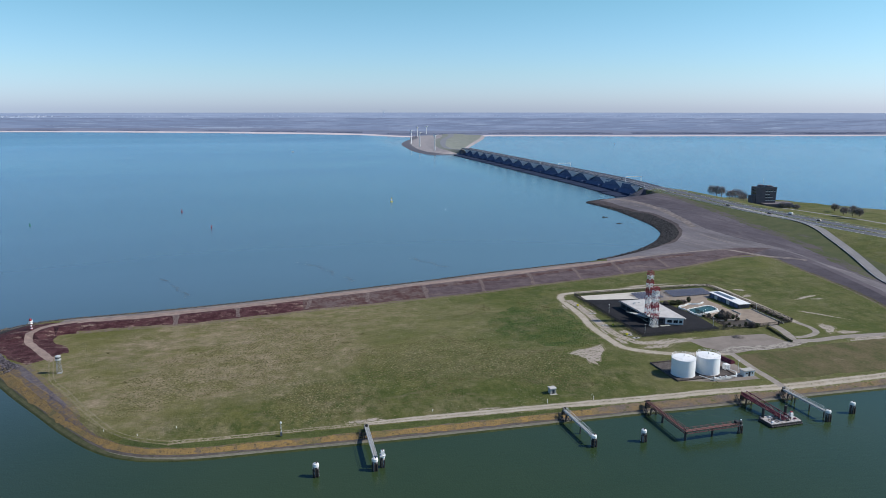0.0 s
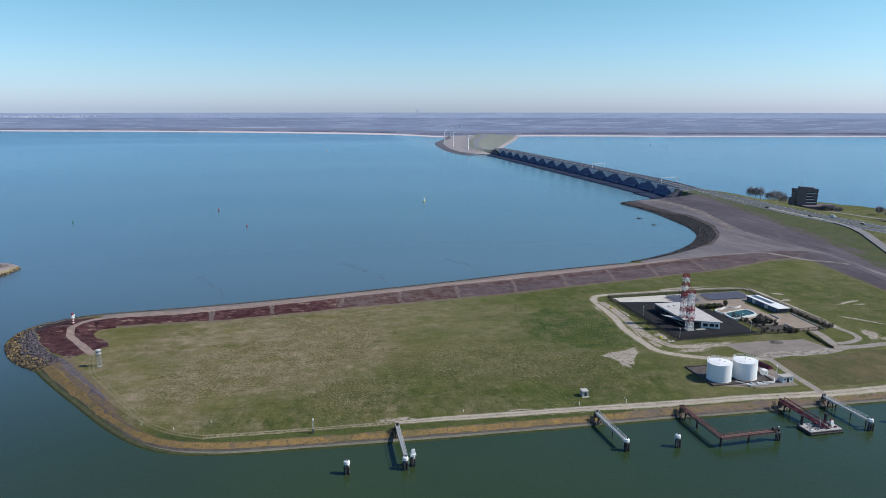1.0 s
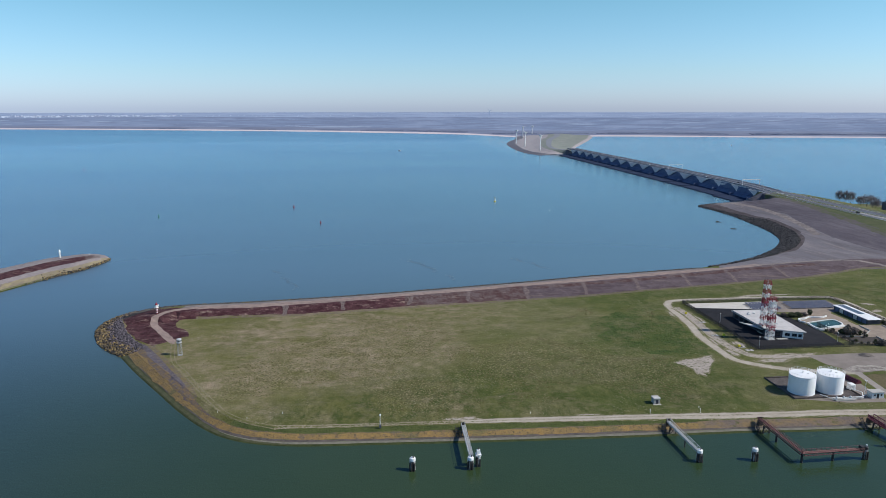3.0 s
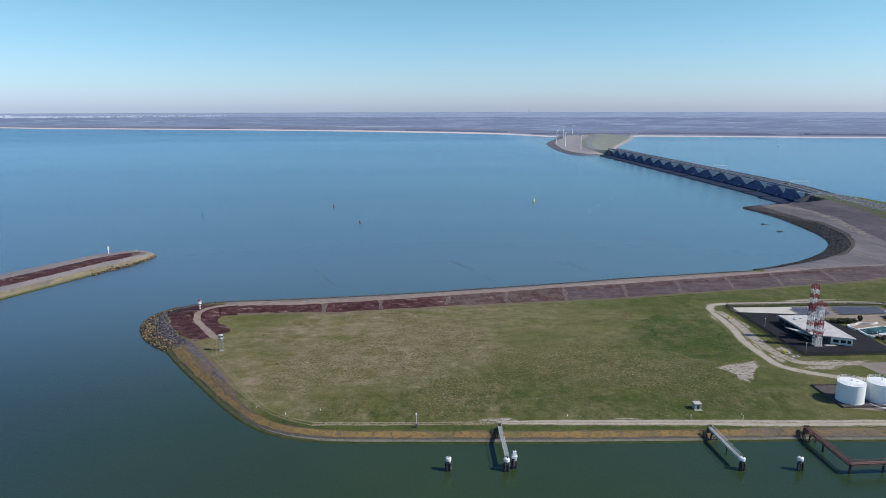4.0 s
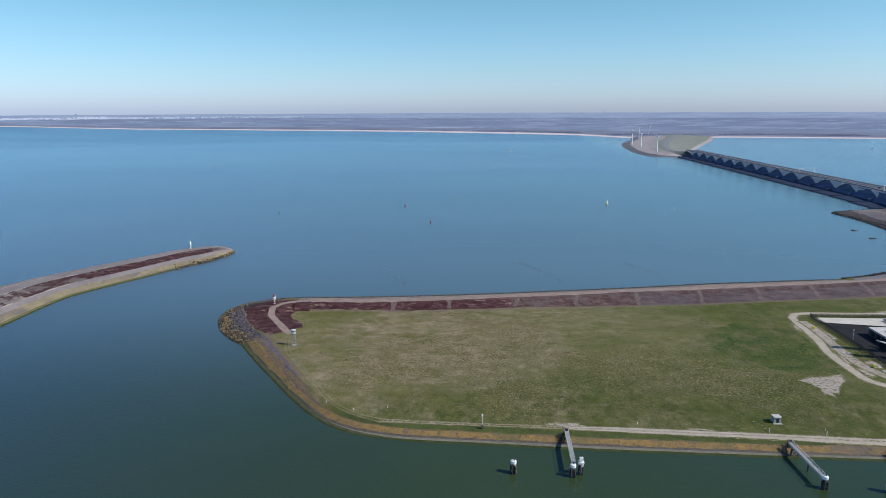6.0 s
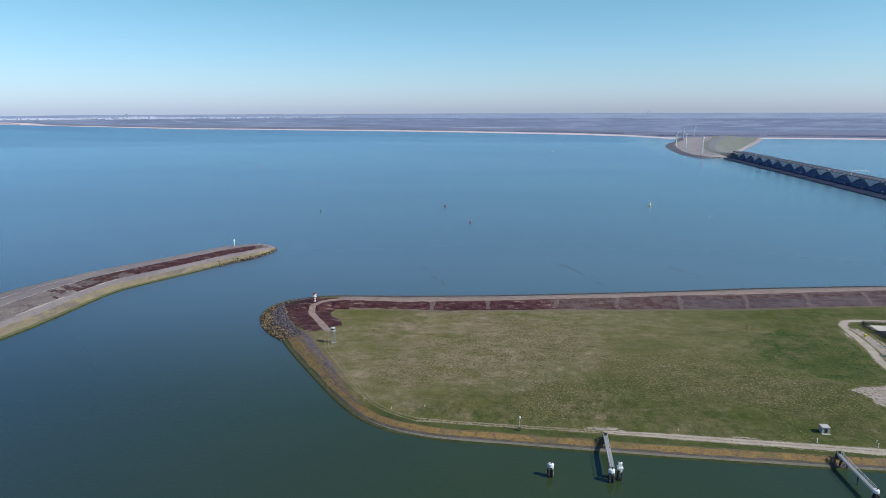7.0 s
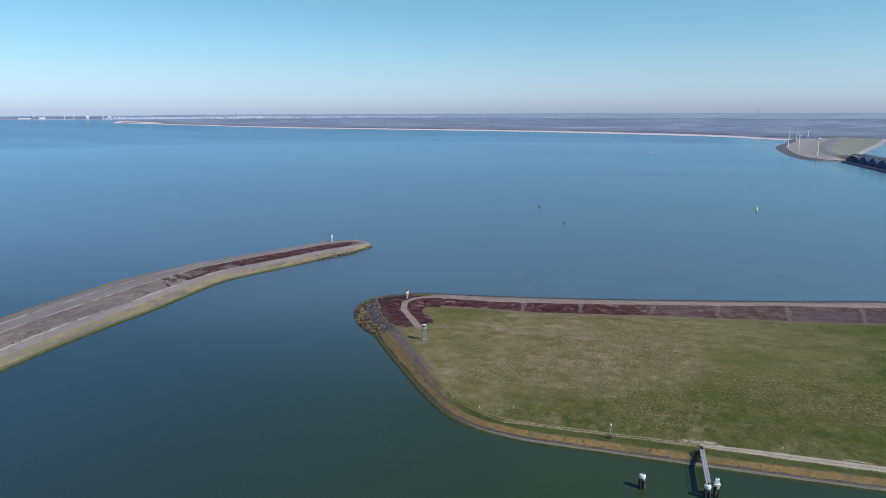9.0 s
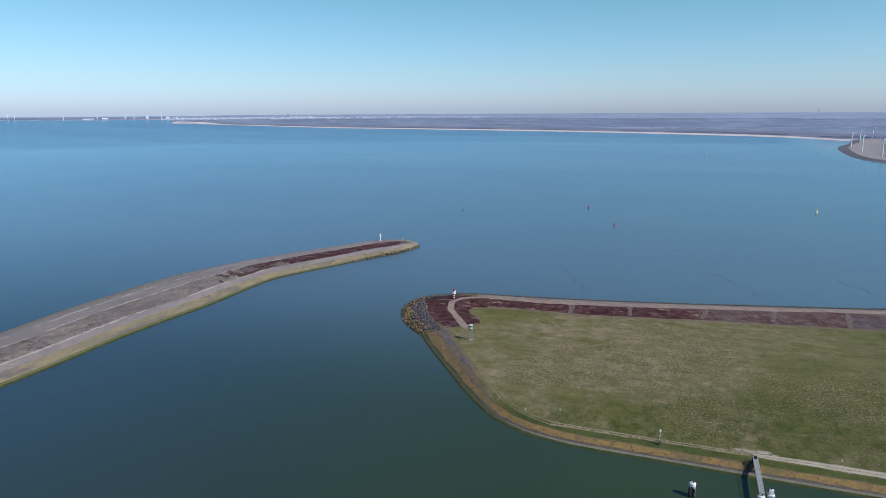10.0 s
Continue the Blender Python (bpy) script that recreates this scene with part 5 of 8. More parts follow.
def sluice_gate():
    t = thing("sluice_gate", 0, 0, 0, "dark steel sector gate between sluice piers", "sluice gate", "gates of the sluice dam")
    half = DAM_STEP / 2 - 0.6
    prof = [(-9.0, -2.5), (-7.5, 1.0), (-4.5, 4.0), (-0.5, 6.6), (1.5, 12.6)]
    k = Kit()
    v = [(x, y, z) for x, z in prof for y in (-half, half)] + [(x + 0.8, y, z - 0.6) for x, z in prof for y in (-half, half)]
    n = len(prof)
    f = [(2 * i, 2 * i + 1, 2 * i + 3, 2 * i + 2) for i in range(n - 1)] + [(2 * n + 2 * i + 1, 2 * n + 2 * i, 2 * n + 2 * i + 2, 2 * n + 2 * i + 3) for i in range(n - 1)]
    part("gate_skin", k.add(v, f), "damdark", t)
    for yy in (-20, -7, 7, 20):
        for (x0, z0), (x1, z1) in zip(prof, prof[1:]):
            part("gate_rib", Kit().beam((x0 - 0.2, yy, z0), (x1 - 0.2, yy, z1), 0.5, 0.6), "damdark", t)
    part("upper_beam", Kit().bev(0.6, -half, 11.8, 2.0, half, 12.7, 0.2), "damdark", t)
    # added dark sheet for the shaded, reflecting water between sill and gate
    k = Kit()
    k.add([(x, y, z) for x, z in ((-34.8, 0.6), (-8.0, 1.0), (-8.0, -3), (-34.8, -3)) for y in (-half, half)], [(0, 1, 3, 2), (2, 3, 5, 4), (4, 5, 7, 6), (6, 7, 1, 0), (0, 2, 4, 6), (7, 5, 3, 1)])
    part("apron", k, "damapron", t, "dark sheet for the shaded water before the gate")
    part("sill_beam", Kit().bev(-36.6, -half, -3, -34.8, half, 0.9, 0.25), "damapron", t)
    return t


p0, g0 = sluice_pier(), sluice_gate()
for i in range(DAM_N):
    y = DAM_Y0 + DAM_STEP * i
    m4 = pose(deck_x(y), y, 0)
    if i == 0:
        p0.matrix_world = m4
    else:
        copy_thing(p0, m4)
    if i < DAM_N - 1:
        y += DAM_STEP / 2
        m4 = pose(deck_x(y), y, 0)
        if i == 0:
            g0.matrix_world = m4
        else:
            copy_thing(g0, m4)


def dam_deck():
    t = thing("dam_bridge", 0, 0, 0, "long grey road bridge on the sluice dam with a pale parapet", "bridge")
    ys = [822.0, 880.0, 960.0, 1380.0, 1800.0]

    def run(off0, off1, z0, z1, kit):
        v = []
        for y in ys:
            x = deck_x(y)
            v += [(x + off0, y, z0), (x + off1, y, z0), (x + off1, y, z1), (x + off0, y, z1)]
        for k in range(0, 4 * len(ys) - 4, 4):
            kit.add(v[k:k + 8], [(0, 1, 5, 4), (1, 2, 6, 5), (2, 3, 7, 6), (3, 0, 4, 7)])
        kit.add(v[:4], [(3, 2, 1, 0)]).add(v[-4:], [(0, 1, 2, 3)])
        return kit
    part("girder", run(0.3, 26, 12.7, 13.8, Kit()), "damdark", t)
    part("carriageway", run(1.8, 25, 13.8, 14.5, Kit()), "road", t)
    part("footway", run(0.0, 1.8, 13.3, 14.0, Kit()), "damparapet", t, "pale concrete footway edge")
    for o, w, z in ((1.8, 0.5, 15.4), (12.6, 0.7, 15.2), (25.0, 0.6, 15.4)):
        part("parapet", run(o, o + w, 13.8, z, Kit()), "damparapet", t)
    for off, z0 in ((0.15, 14.2), (26.2, 13.8)):
        k = Kit()
        for ya, yb in zip(ys, ys[1:]):
            for y in np.arange(ya, yb, 8.0):
                x = deck_x(y) + off
                k.box(x, y - 0.07, z0, x + 0.14, y + 0.07, z0 + 1.2)
            for z in (z0 + 0.6, z0 + 1.2):
                k.beam((deck_x(ya) + off, ya, z), (deck_x(yb) + off, yb, z), 0.12)
        part("railing", k, "darksteel", t)
    for i in range(DAM_N):
        y = DAM_Y0 + DAM_STEP * i
        x = deck_x(y)
        part("machine_cover", Kit().bev(x + 26.3, y - 2.0, 12.0, x + 28.5, y + 2.0, 15.4, 0.3), "damdark", t)


dam_deck()


def gantry(x, y, w, rz=0):
    t = thing("road_gantry", x, y, 14.4, "white steel sign gantry over the dam road", "gantry", "gantries over the dam road", rz)
    for s in (0, w):
        part("post", Kit().beam((s, 0, 0), (s, 0, 8.2), 0.6), "white", t)
    k = Kit().beam((-0.3, 0, 8.0), (w + 0.3, 0, 8.0), 0.6, 0.8)
    part("crossbeam", k, "white", t)


gantry(507, 894, 25)
gantry(513, 1150, 24)


def lamp_post(x, y, z, h, label="tall grey lamp post beside the road"):
    t = thing("street_lamp", x, y, z, label, "street lamp", "street lamps")
    part("pole", Kit().rod((0, 0, 0), (0, 0, h), 0.14, 0.08), "steel", t)
    part("lamp_head", Kit().beam((0, 0, h), (1.6, 0, h + 0.15), 0.18, 0.14), "steel", t)


lamp_post(484, 803, 14.3, 9)

# far head of the dam with its wind turbines
HEAD = spline([(478, 1782), (440, 1766), (414, 1800), (409, 1900), (414, 2017), (446, 2303), (491, 2502), (554, 2700), (610, 2960)], 25)


def far_head():
    west = HEAD
    n = len(west)
    east = resample(spline([(540, 1800), (560, 1900), (612, 2060), (750, 2407), (857, 2678), (960, 2980)], 25), n)
    rows = [(0, -1, "farrock"), (0.0, 0, "farrock"), (0.10, 4.5, "farrock"), (0.30, 6.0, "farsandy"), (0.42, 9.0, "farsandy"), (0.50, 11.5, "fargreen"), (0.58, 12.0, "farroad"), (0.75, 7, "fargreen"),
            (0.95, 4, "fargreen"), (1.0, 0, "farsandy"), (1.0, -1, "farsandy")]
    v, f, mi, names = [], [], [], []
    for j, (s, z, mat) in enumerate(rows):
        q = west + (east - west) * s
        if j == 0:
            q = q + (-8, 0)
        if j == len(rows) - 1:
            q = q + (8, 0)
        lift = np.clip((np.arange(n)) / 3.0, 0.15, 1) if 0 < s < 0.45 else 1.0
        v.append(np.column_stack([q, np.ones(n) * z * lift]))
        if mat not in names:
            names.append(mat)
    for j in range(len(rows) - 1):
        for i in range(n - 1):
            k = j * n + i
            f.append((k + 1, k + n + 1, k + n, k))
            mi.append(names.index(rows[j + 1][2]))
    # front edge towards the water
    c = len(rows) * n
    for j in range(len(rows) - 1):
        f.append((j * n, (j + 1) * n, c + j + 1, c + j))
        mi.append(names.index("farrock"))
    v.append(np.array([(p[j][0], p[j][1] - 12, -1.0) for p in [[vv[0] for vv in v]] for j in range(len(rows))]))
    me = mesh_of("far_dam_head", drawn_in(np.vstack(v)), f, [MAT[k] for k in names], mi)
    structure("far_dam_head", me, "low paved headland with green verges at the far end of the dam", "headland")


# colours of the far head carry the haze of two kilometres, greyed and blued
MAT["farsandy"] = two_tone("hazed_far_paving", (0.235, 0.218, 0.225), (0.30, 0.272, 0.270), 25, (0.20, 0.19, 0.20), 0.95)
MAT["fargreen"] = two_tone("hazed_far_pasture", (0.155, 0.172, 0.145), (0.200, 0.212, 0.180), 40, (0.235, 0.225, 0.215), 0.95, fine=24, amount=0.8)
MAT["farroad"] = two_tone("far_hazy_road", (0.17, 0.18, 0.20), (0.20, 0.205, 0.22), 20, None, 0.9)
MAT["farrock"] = two_tone("hazed_far_rock_rim", (0.100, 0.100, 0.118), (0.145, 0.140, 0.155), 10, (0.07, 0.07, 0.085), 0.9, fine=4)
far_head()


def wind_turbine():
    t = thing("wind_turbine", 0, 0, 0, "slim white wind turbine on the far dam head", "wind turbine", "wind turbines on the far dam head")
    part("tower", Kit().rod((0, 0, 0), (0, 0, 42), 1.7, 1.1, 12), "white", t)
    part("nacelle", Kit().bev(-2.2, -5.5, 41.5, 2.2, 5.5, 45.2, 0.6), "white", t)
    part("hub", Kit().rod((0, -5.5, 43.3), (0, -7.4, 43.3), 1.2, 0.5, 10), "white", t)
    for a in (20, 140, 260):
        c, s = math.cos(radians(a)), math.sin(radians(a))
        k = Kit()
        k.add([(c * 1 - s * 0.4, -6.5, 43.3 + s * 1 + c * 0.4), (c * 1 + s * 0.4, -6.2, 43.3 + s * 1 - c * 0.4), (c * 11, -6.4, 43.3 + s * 11), (c * 1, -6.9, 43.3 + s)], [(0, 1, 2), (1, 3, 2), (3, 0, 2), (0, 3, 1)])
        part("blade", k, "white", t)
    return t


wt = wind_turbine()
for i, (x, y, rz) in enumerate(((455, 1862, 10), (461.6, 2087, 4), (476, 2288, 14), (592.6, 2730, 8), (667, 2892, 60))):
    z = 3.0
    if i == 0:
        wt.matrix_world = pose(x, y, z, 0, 0, rz)
    else:
        copy_thing(wt, pose(x, y, z, 0, 0, rz))


def far_power_station():
    t = thing("distant_power_station", 0, 0, 0, "hazy white power station with a tall chimney on the horizon", "power station")
    def at(az, d, pts):
        A = math.radians(az)
        c, s = np.array([math.sin(A), math.cos(A)]), np.array([math.cos(A), -math.sin(A)])
        return [(EYE[0] + c[0] * (d + q[1]) + s[0] * q[0], EYE[1] + c[1] * (d + q[1]) + s[1] * q[0], q[2]) for q in pts]
    def block(name, az, w, h, l=60, mat="farwhite"):
        k = Kit().box(-w / 2, -l / 2, 2, w / 2, l / 2, h)
        k.v = [tuple(p) for p in drawn_in(at(az, 13500, k.v))]
        part(name, k, mat, t)
    block("boiler_house", -42.0, 45, 66)
    block("turbine_hall", -40.55, 60, 44)
    block("turbine_hall", -39.9, 40, 34)
    k = Kit().rod((0, 0, 2), (0, 0, 170), 6, 4, 10)
    k.v = [tuple(p) for p in drawn_in(at(-41.0, 13500, k.v))]
    part("chimney", k, "farwhite", t)
    block("silo", -44.9, 90, 34)
    block("shed", -46.0, 180, 22)


far_power_station()


def far_turbine(az, d, h):
    A = math.radians(az)
    t = thing("distant_wind_turbine", 0, 0, 0, "tiny white wind turbine on the horizon", "wind turbine", "wind turbines on the horizon")
    x, y = EYE[0] + d * math.sin(A), EYE[1] + d * math.cos(A)
    k = Kit().rod((x, y, 2), (x, y, h), 4.5, 3, 6)
    k.v = [tuple(p) for p in drawn_in(k.v)]
    part("tower", k, "farwhite", t)
    for a in (15, 135, 255):
        c, s = math.cos(radians(a)) * h * 0.55, math.sin(radians(a)) * h * 0.55
        u = np.array([math.cos(A), -math.sin(A)])
        k = Kit().rod((x, y, h), (x + u[0] * c, y + u[1] * c, h + s), 3.0, 1.0, 5)
        k.v = [tuple(p) for p in drawn_in(k.v)]
        part("blade", k, "farwhite", t)


for az, d, h in ((-51.0, 13600, 110), (-50.6, 13800, 100), (-47.6, 13600, 105), (-45.4, 13700, 100), (-43.5, 13500, 95), (-42.9, 13500, 110), (9.4, 12500, 120), (-53, 13700, 105)):
    far_turbine(az, d, h * 0.78)

# ---------------------------------------------------------------- boulders


def scatter_in(poly, n, seed):
    rng = np.random.RandomState(seed)
    poly = np.asarray(poly, float)
    lo, hi = poly.min(0), poly.max(0)
    out = []
    while len(out) < n:
        q = rng.uniform(lo, hi, (n * 3, 2))
        out += list(q[inside(poly, q)])
    return np.array(out[:n])


m = Mat("dark_rock_armour", 0.9)
m.color(m.mix(m.mul(m.noise(0.5, 3, 0.7, 0.45, 0.7), 0.5), m.mix(m.island(), (0.028, 0.026, 0.027), (0.105, 0.098, 0.095)), (0.02, 0.018, 0.018)))
MAT["darkrock"] = m.m


def boulder_field(name, places, smin, smax, seed, label, mat="boulder"):
    rng = np.random.RandomState(seed)
    z = height(places) if not name.startswith("breakwater") else np.array([bw_z(p) for p in places])
    s = rng.uniform(smin, smax, len(places))
    p = np.column_stack([places, z + s * 0.18])
    v, f = lumps(p, np.column_stack([s * rng.uniform(0.6, 1.0, len(s)), s * rng.uniform(0.45, 0.8, len(s)), s * rng.uniform(0.5, 0.9, len(s))]), seed + 1, 0.34)
    tagged(new(name, mesh_of(name, v, f, MAT[mat])), label, "boulders", "", "stuff")


def bw_z(p):
    di, do = np.linalg.norm(BW_IN - p, axis=1).min(), np.linalg.norm(BW_OUT - p, axis=1).min()
    return min(0.24 * do - 0.1, 3.3) if do < di else min(0.1 + 0.22 * di, 2.5)


TIP = np.vstack([offset(SHORE_W[:-8], -0.3), [(-143, 380), (-137.5, 370), (-132.5, 358), (-122.5, 341), (-113.5, 331), (-117, 327)]])
tip = scatter_in(TIP, 3000, 31)
edge = dist_to(SHORE_W, tip)[0] + np.random.RandomState(30).normal(0, 1.6, len(tip))
south = tip[:, 1] < 392
boulder_field("lichen_boulders", tip[(edge < 5.0) & south], 0.55, 1.3, 32, "ochre lichen-covered boulders at the water's edge of the headland", "ochreboulder")
boulder_field("headland_stones", tip[(edge >= 4.6)], 0.42, 0.95, 33, "mauve-grey basalt stones on the rounded headland", "mauvestone")
boulder_field("shore_armour", tip[(edge < 6.5) & ~south], 0.45, 1.15, 34, "grey stone armour on the seaward side of the headland", "boulder")
rng = np.random.RandomState(40)
row = np.vstack([resample(np.vstack([SHORE_W[-12:], SHORE_N[1:]]), 620) for _ in range(3)])
row = row + rng.uniform(-1.0, 1.0, row.shape) + np.repeat([[0, 0.5], [0, -2.0], [0, -4.0]], 620, axis=0)
boulder_field("shore_boulders", row, 0.35, 0.85, 41, "line of pale and dark stones along the outer water's edge")
BAY = strip(ROCKS, -0.5, ROCK_W)
boulder_field("bay_boulders", scatter_in(BAY, 5200, 42), 0.55, 1.35, 43, "dark rock armour round the curved bay shore", "darkrock")
bwp = np.vstack([(lambda q: q[0] + (q[1] - q[0]) * rng.uniform(0.84, 0.99, (2200, 1)))((resample(BW_IN, 2200), resample(BW_OUT, 2200))),
                 resample(BW_IN[-14:], 420) + rng.uniform(-5.5, 0.8, (420, 2)), resample(BW_OUT[-12:], 260) + rng.uniform(-3, 1, (260, 2))])
tipin, tipout = resample(BW_IN, 400)[344:], resample(BW_OUT, 400)[344:]
bwt = np.vstack([tipin + (tipout - tipin) * rng.uniform(-0.02, 0.26, (56, 1)) + rng.uniform(-0.8, 0.8, (56, 2)) for _ in range(14)])
boulder_field("breakwater_tip_boulders", bwt, 0.5, 1.2, 45, "tan and ochre boulders round the breakwater tip", "ochreboulder")
boulder_field("breakwater_boulders", bwp, 0.26, 0.5, 44, "tan and grey stone armour along the edges of the breakwater", "tanstone")


def grass_tufts():
    rng = np.random.RandomState(50)
    q = rng.uniform((-110, 226), (330, 450), (110000, 2))
    dens = np.array([noise.noise((x / 45, y / 32, 2.0)) + 0.6 * noise.noise((x / 9, y / 9, 5.0)) for x, y in q])
    zone = np.max([1 - np.hypot(q[:, 0] - x, q[:, 1] - y) / r for x, y, r in TUSSOCKS], axis=0)
    q = q[dens * 0.5 + np.clip(zone, 0, 0.6) > 0.26]
    ok = inside(np.vstack([TOE, [(320, 228), (100, 232), (-35, 236), (-50, 242), (-95, 318)]]), q) & ~inside(np.array([(164, 262), (292, 262), (292, 390), (164, 390)]), q)
    for mat, poly in REGIONS:
        if mat not in ("crop",):
            ok &= ~inside(poly, q)
    q = q[ok][:42000]
    n = len(q)
    s = rng.uniform(0.12, 0.30, n) * (1 + 0.9 * (rng.rand(n) < 0.25))
    z = np.full(n, 3.0)
    a = rng.uniform(0, 6.28, n)
    c = [np.column_stack([q[:, 0] + s * np.cos(a + t), q[:, 1] + s * np.sin(a + t) * 0.8, z]) for t in (0, 2.1, 4.2)]
    top = np.column_stack([q[:, 0] + s * 0.3, q[:, 1], z + s * rng.uniform(0.5, 1.0, n)])
    v = np.stack([*c, top], 1).reshape(-1, 3)
    b = np.arange(n)[:, None] * 4
    f = np.concatenate([b + np.array([0, 1, 3]), b + np.array([1, 2, 3]), b + np.array([2, 0, 3])])
    m = Mat("grass_tuft", 0.95, 0, 0.1)
    m.color(m.mix(m.island(), (0.085, 0.086, 0.030), (0.205, 0.172, 0.098)))
    tagged(new("grass_tufts", mesh_of("grass_tufts", v, f, m.m)), "tufts of dry and green grass over the headland", "grass", "", "stuff")


grass_tufts()

# ---------------------------------------------------------------- moorings and jetties


def dolphin(x, y, z_top=5.4, r=0.92, capped=True, box=False):
    t = thing("mooring_dolphin", x, y, 0, "dark mooring pile with a white cap standing in the water" if capped else "black steel mooring pile standing in the water", "mooring pile", "mooring piles")
    part("shaft", Kit().lathe(0, 0, [(r, -4), (r, z_top - 1.05), (r * 0.97, z_top - 1.0)], 16), "pile", t, "", True)
    cap = "white" if capped else "darksteel"
    part("cap", Kit().lathe(0, 0, [(r * 1.05, z_top - 1.0), (r * 1.05, z_top - 0.15), (r * 0.95, z_top), (r * 0.3, z_top + 0.08)], 16), cap, t, "white painted cap" if capped else "", False)
    for a in (200, 250, 300):
        c, s = math.cos(radians(a)), math.sin(radians(a))
        part("fender", Kit().beam((c * (r + 0.2), s * (r + 0.2), -1), (c * (r + 0.2), s * (r + 0.2), z_top - 1.6), 0.32), "timber", t)
    k = Kit()
    for s in (-0.25, 0.25):
        k.beam((-r - 0.18, s, 0), (-r - 0.18, s, z_top), 0.07)
    for zz in np.arange(0.4, z_top, 0.45):
        k.beam((-r - 0.18, -0.25, zz), (-r - 0.18, 0.25, zz), 0.05)
    part("ladder", k, "steel", t)
    part("bollard", Kit().lathe(0.2, 0, [(0.2, z_top), (0.2, z_top + 0.45), (0.32, z_top + 0.5), (0.32, z_top + 0.62)], 10), "darksteel" if capped else "steel", t)
    if box:
        b = part("lamp_box", Kit().bev(-0.6, -0.5, z_top + 0.05, 0.6, 0.5, z_top + 1.5, 0.1), "white", t, "white box with a lamp")
        part("lamp", Kit().lathe(0, 0, [(0.16, z_top + 1.5), (0.16, z_top + 2.2), (0.05, z_top + 2.4)], 8), "darksteel", b)
        part("platform", Kit().box(-1.0, -1.0, z_top - 0.3, 1.0, 1.0, z_top - 0.15), "steel", t)
    return t


dolphin(12.7, 204.8, 4.5)
dolphin(32.2, 203.8, 4.3)
dolphin(35.0, 205.4, 4.5, 0.75, True, True)
dolphin(111.1, 200.9, 4.3)
dolphin(130.4, 199.8, 4.5)
dolphin(208.6, 197.0, 4.4)
dolphin(223.6, 200.6, 4.5)
dolphin(168.9, 197.0, 4.6, 0.75, False)


def trestle(parent, x, y, z_deck, ground, w=1.3):
    """Dark frame of two raking posts and braces that carries the shore end of a jetty."""
    for s in (-w, w):
        part("trestle_post", Kit().beam((x + s, y, ground), (x + s * 0.8, y, z_deck), 0.42), "darksteel", parent)
    k = Kit()
    k.beam((x - w, y, ground + 0.5), (x + w * 0.8, y, z_deck - 0.4), 0.16)
    k.beam((x + w, y, ground + 0.5), (x - w * 0.8, y, z_deck - 0.4), 0.16)
    part("brace", k, "darksteel", parent)
    part("cross_head", Kit().beam((x - w, y, z_deck - 0.25), (x + w, y, z_deck - 0.25), 0.5), "darksteel", parent)


def walkway(name, a, b, z, label, colour="steel", width=1.25, z2=None, stairs=True, plank=None):
    """A jetty of grating on two girders with handrails, from the shore a to its head b."""
    t = thing(name, 0, 0, 0, label, "jetty", "jetties along the bank")
    a, b = Vector((*a, z)), Vector((*b, z if z2 is None else z2))
    d = (b - a).normalized()
    s = Vector((d.y, -d.x, 0)).normalized() * (width / 2)
    up = Vector((0, 0, 1))
    part("deck", Kit().beam(a, b, plank or width, 0.12), "grating" if colour == "steel" else colour, t, "open steel grating")
    for q in (-1, 1):
        part("girder", Kit().beam(a + s * q * 0.8 - up * 0.35, b + s * q * 0.8 - up * 0.35, 0.18, 0.38), colour, t)
        n = max(2, int((b - a).length / 1.6))
        k = Kit()
        for i in range(n + 1):
            p = a.lerp(b, i / n) + s * q
            k.beam(p, p + up * 1.1, 0.06)
        k.beam(a + s * q + up * 1.1, b + s * q + up * 1.1, 0.07)
        k.beam(a + s * q + up * 0.6, b + s * q + up * 0.6, 0.05)
        part("handrail", k, colour, t)
    ground = 0.3
    p = a.lerp(b, 0.16)
    trestle(t, p.x, p.y, p.z - 0.5, ground - 1)
    if stairs:
        k = Kit()
        for i in range(8):
            k.box(a.x - 2.8, a.y - 4.2 + i * 0.45, z - 3.6 + i * 0.4, a.x - 1.9, a.y - 3.7 + i * 0.45, z - 3.5 + i * 0.4)
        k.beam((a.x - 2.9, a.y - 4.2, z - 3.5), (a.x - 2.9, a.y - 0.6, z - 0.3), 0.1, 0.25)
        k.beam((a.x - 1.8, a.y - 4.2, z - 3.5), (a.x - 1.8, a.y - 0.6, z - 0.3), 0.1, 0.25)
        k.beam((a.x - 2.9, a.y - 4.2, z - 2.5), (a.x - 2.9, a.y - 0.6, z + 0.7), 0.06)
        part("bank_ladder", k, "darksteel", t)
    part("abutment", Kit().bev(a.x - 0.9, a.y - 0.2, z - 2.2, a.x + 0.9, a.y + 0.7, z - 0.15, 0.1), "timber", t)
    part("gate", Kit().beam((a.x - 0.8, a.y + 0.3, z + 0.55), (a.x + 0.8, a.y + 0.3, z + 0.55), 0.1, 1.0), "darksteel", t)
    return t, a, b


j1, _, _ = walkway("jetty", (32.7, 228.6), (32.5, 205.0), 3.6, "grey steel jetty walkway with handrails over the bank")
j2, _, _ = walkway("jetty", (110.2, 224.4), (111.0, 202.2), 3.5, "grey steel jetty walkway with handrails over the bank")
for t_, x_, y_ in ((j2, 110.5, 211.0),):
    part("pile", Kit().beam((x_, y_, -3), (x_, y_, 3.5), 0.35), "darksteel", t_)
j4, _, _ = walkway("jetty", (207.9, 220.0), (208.4, 198.4), 3.6, "grey steel jetty walkway with handrails over the bank")
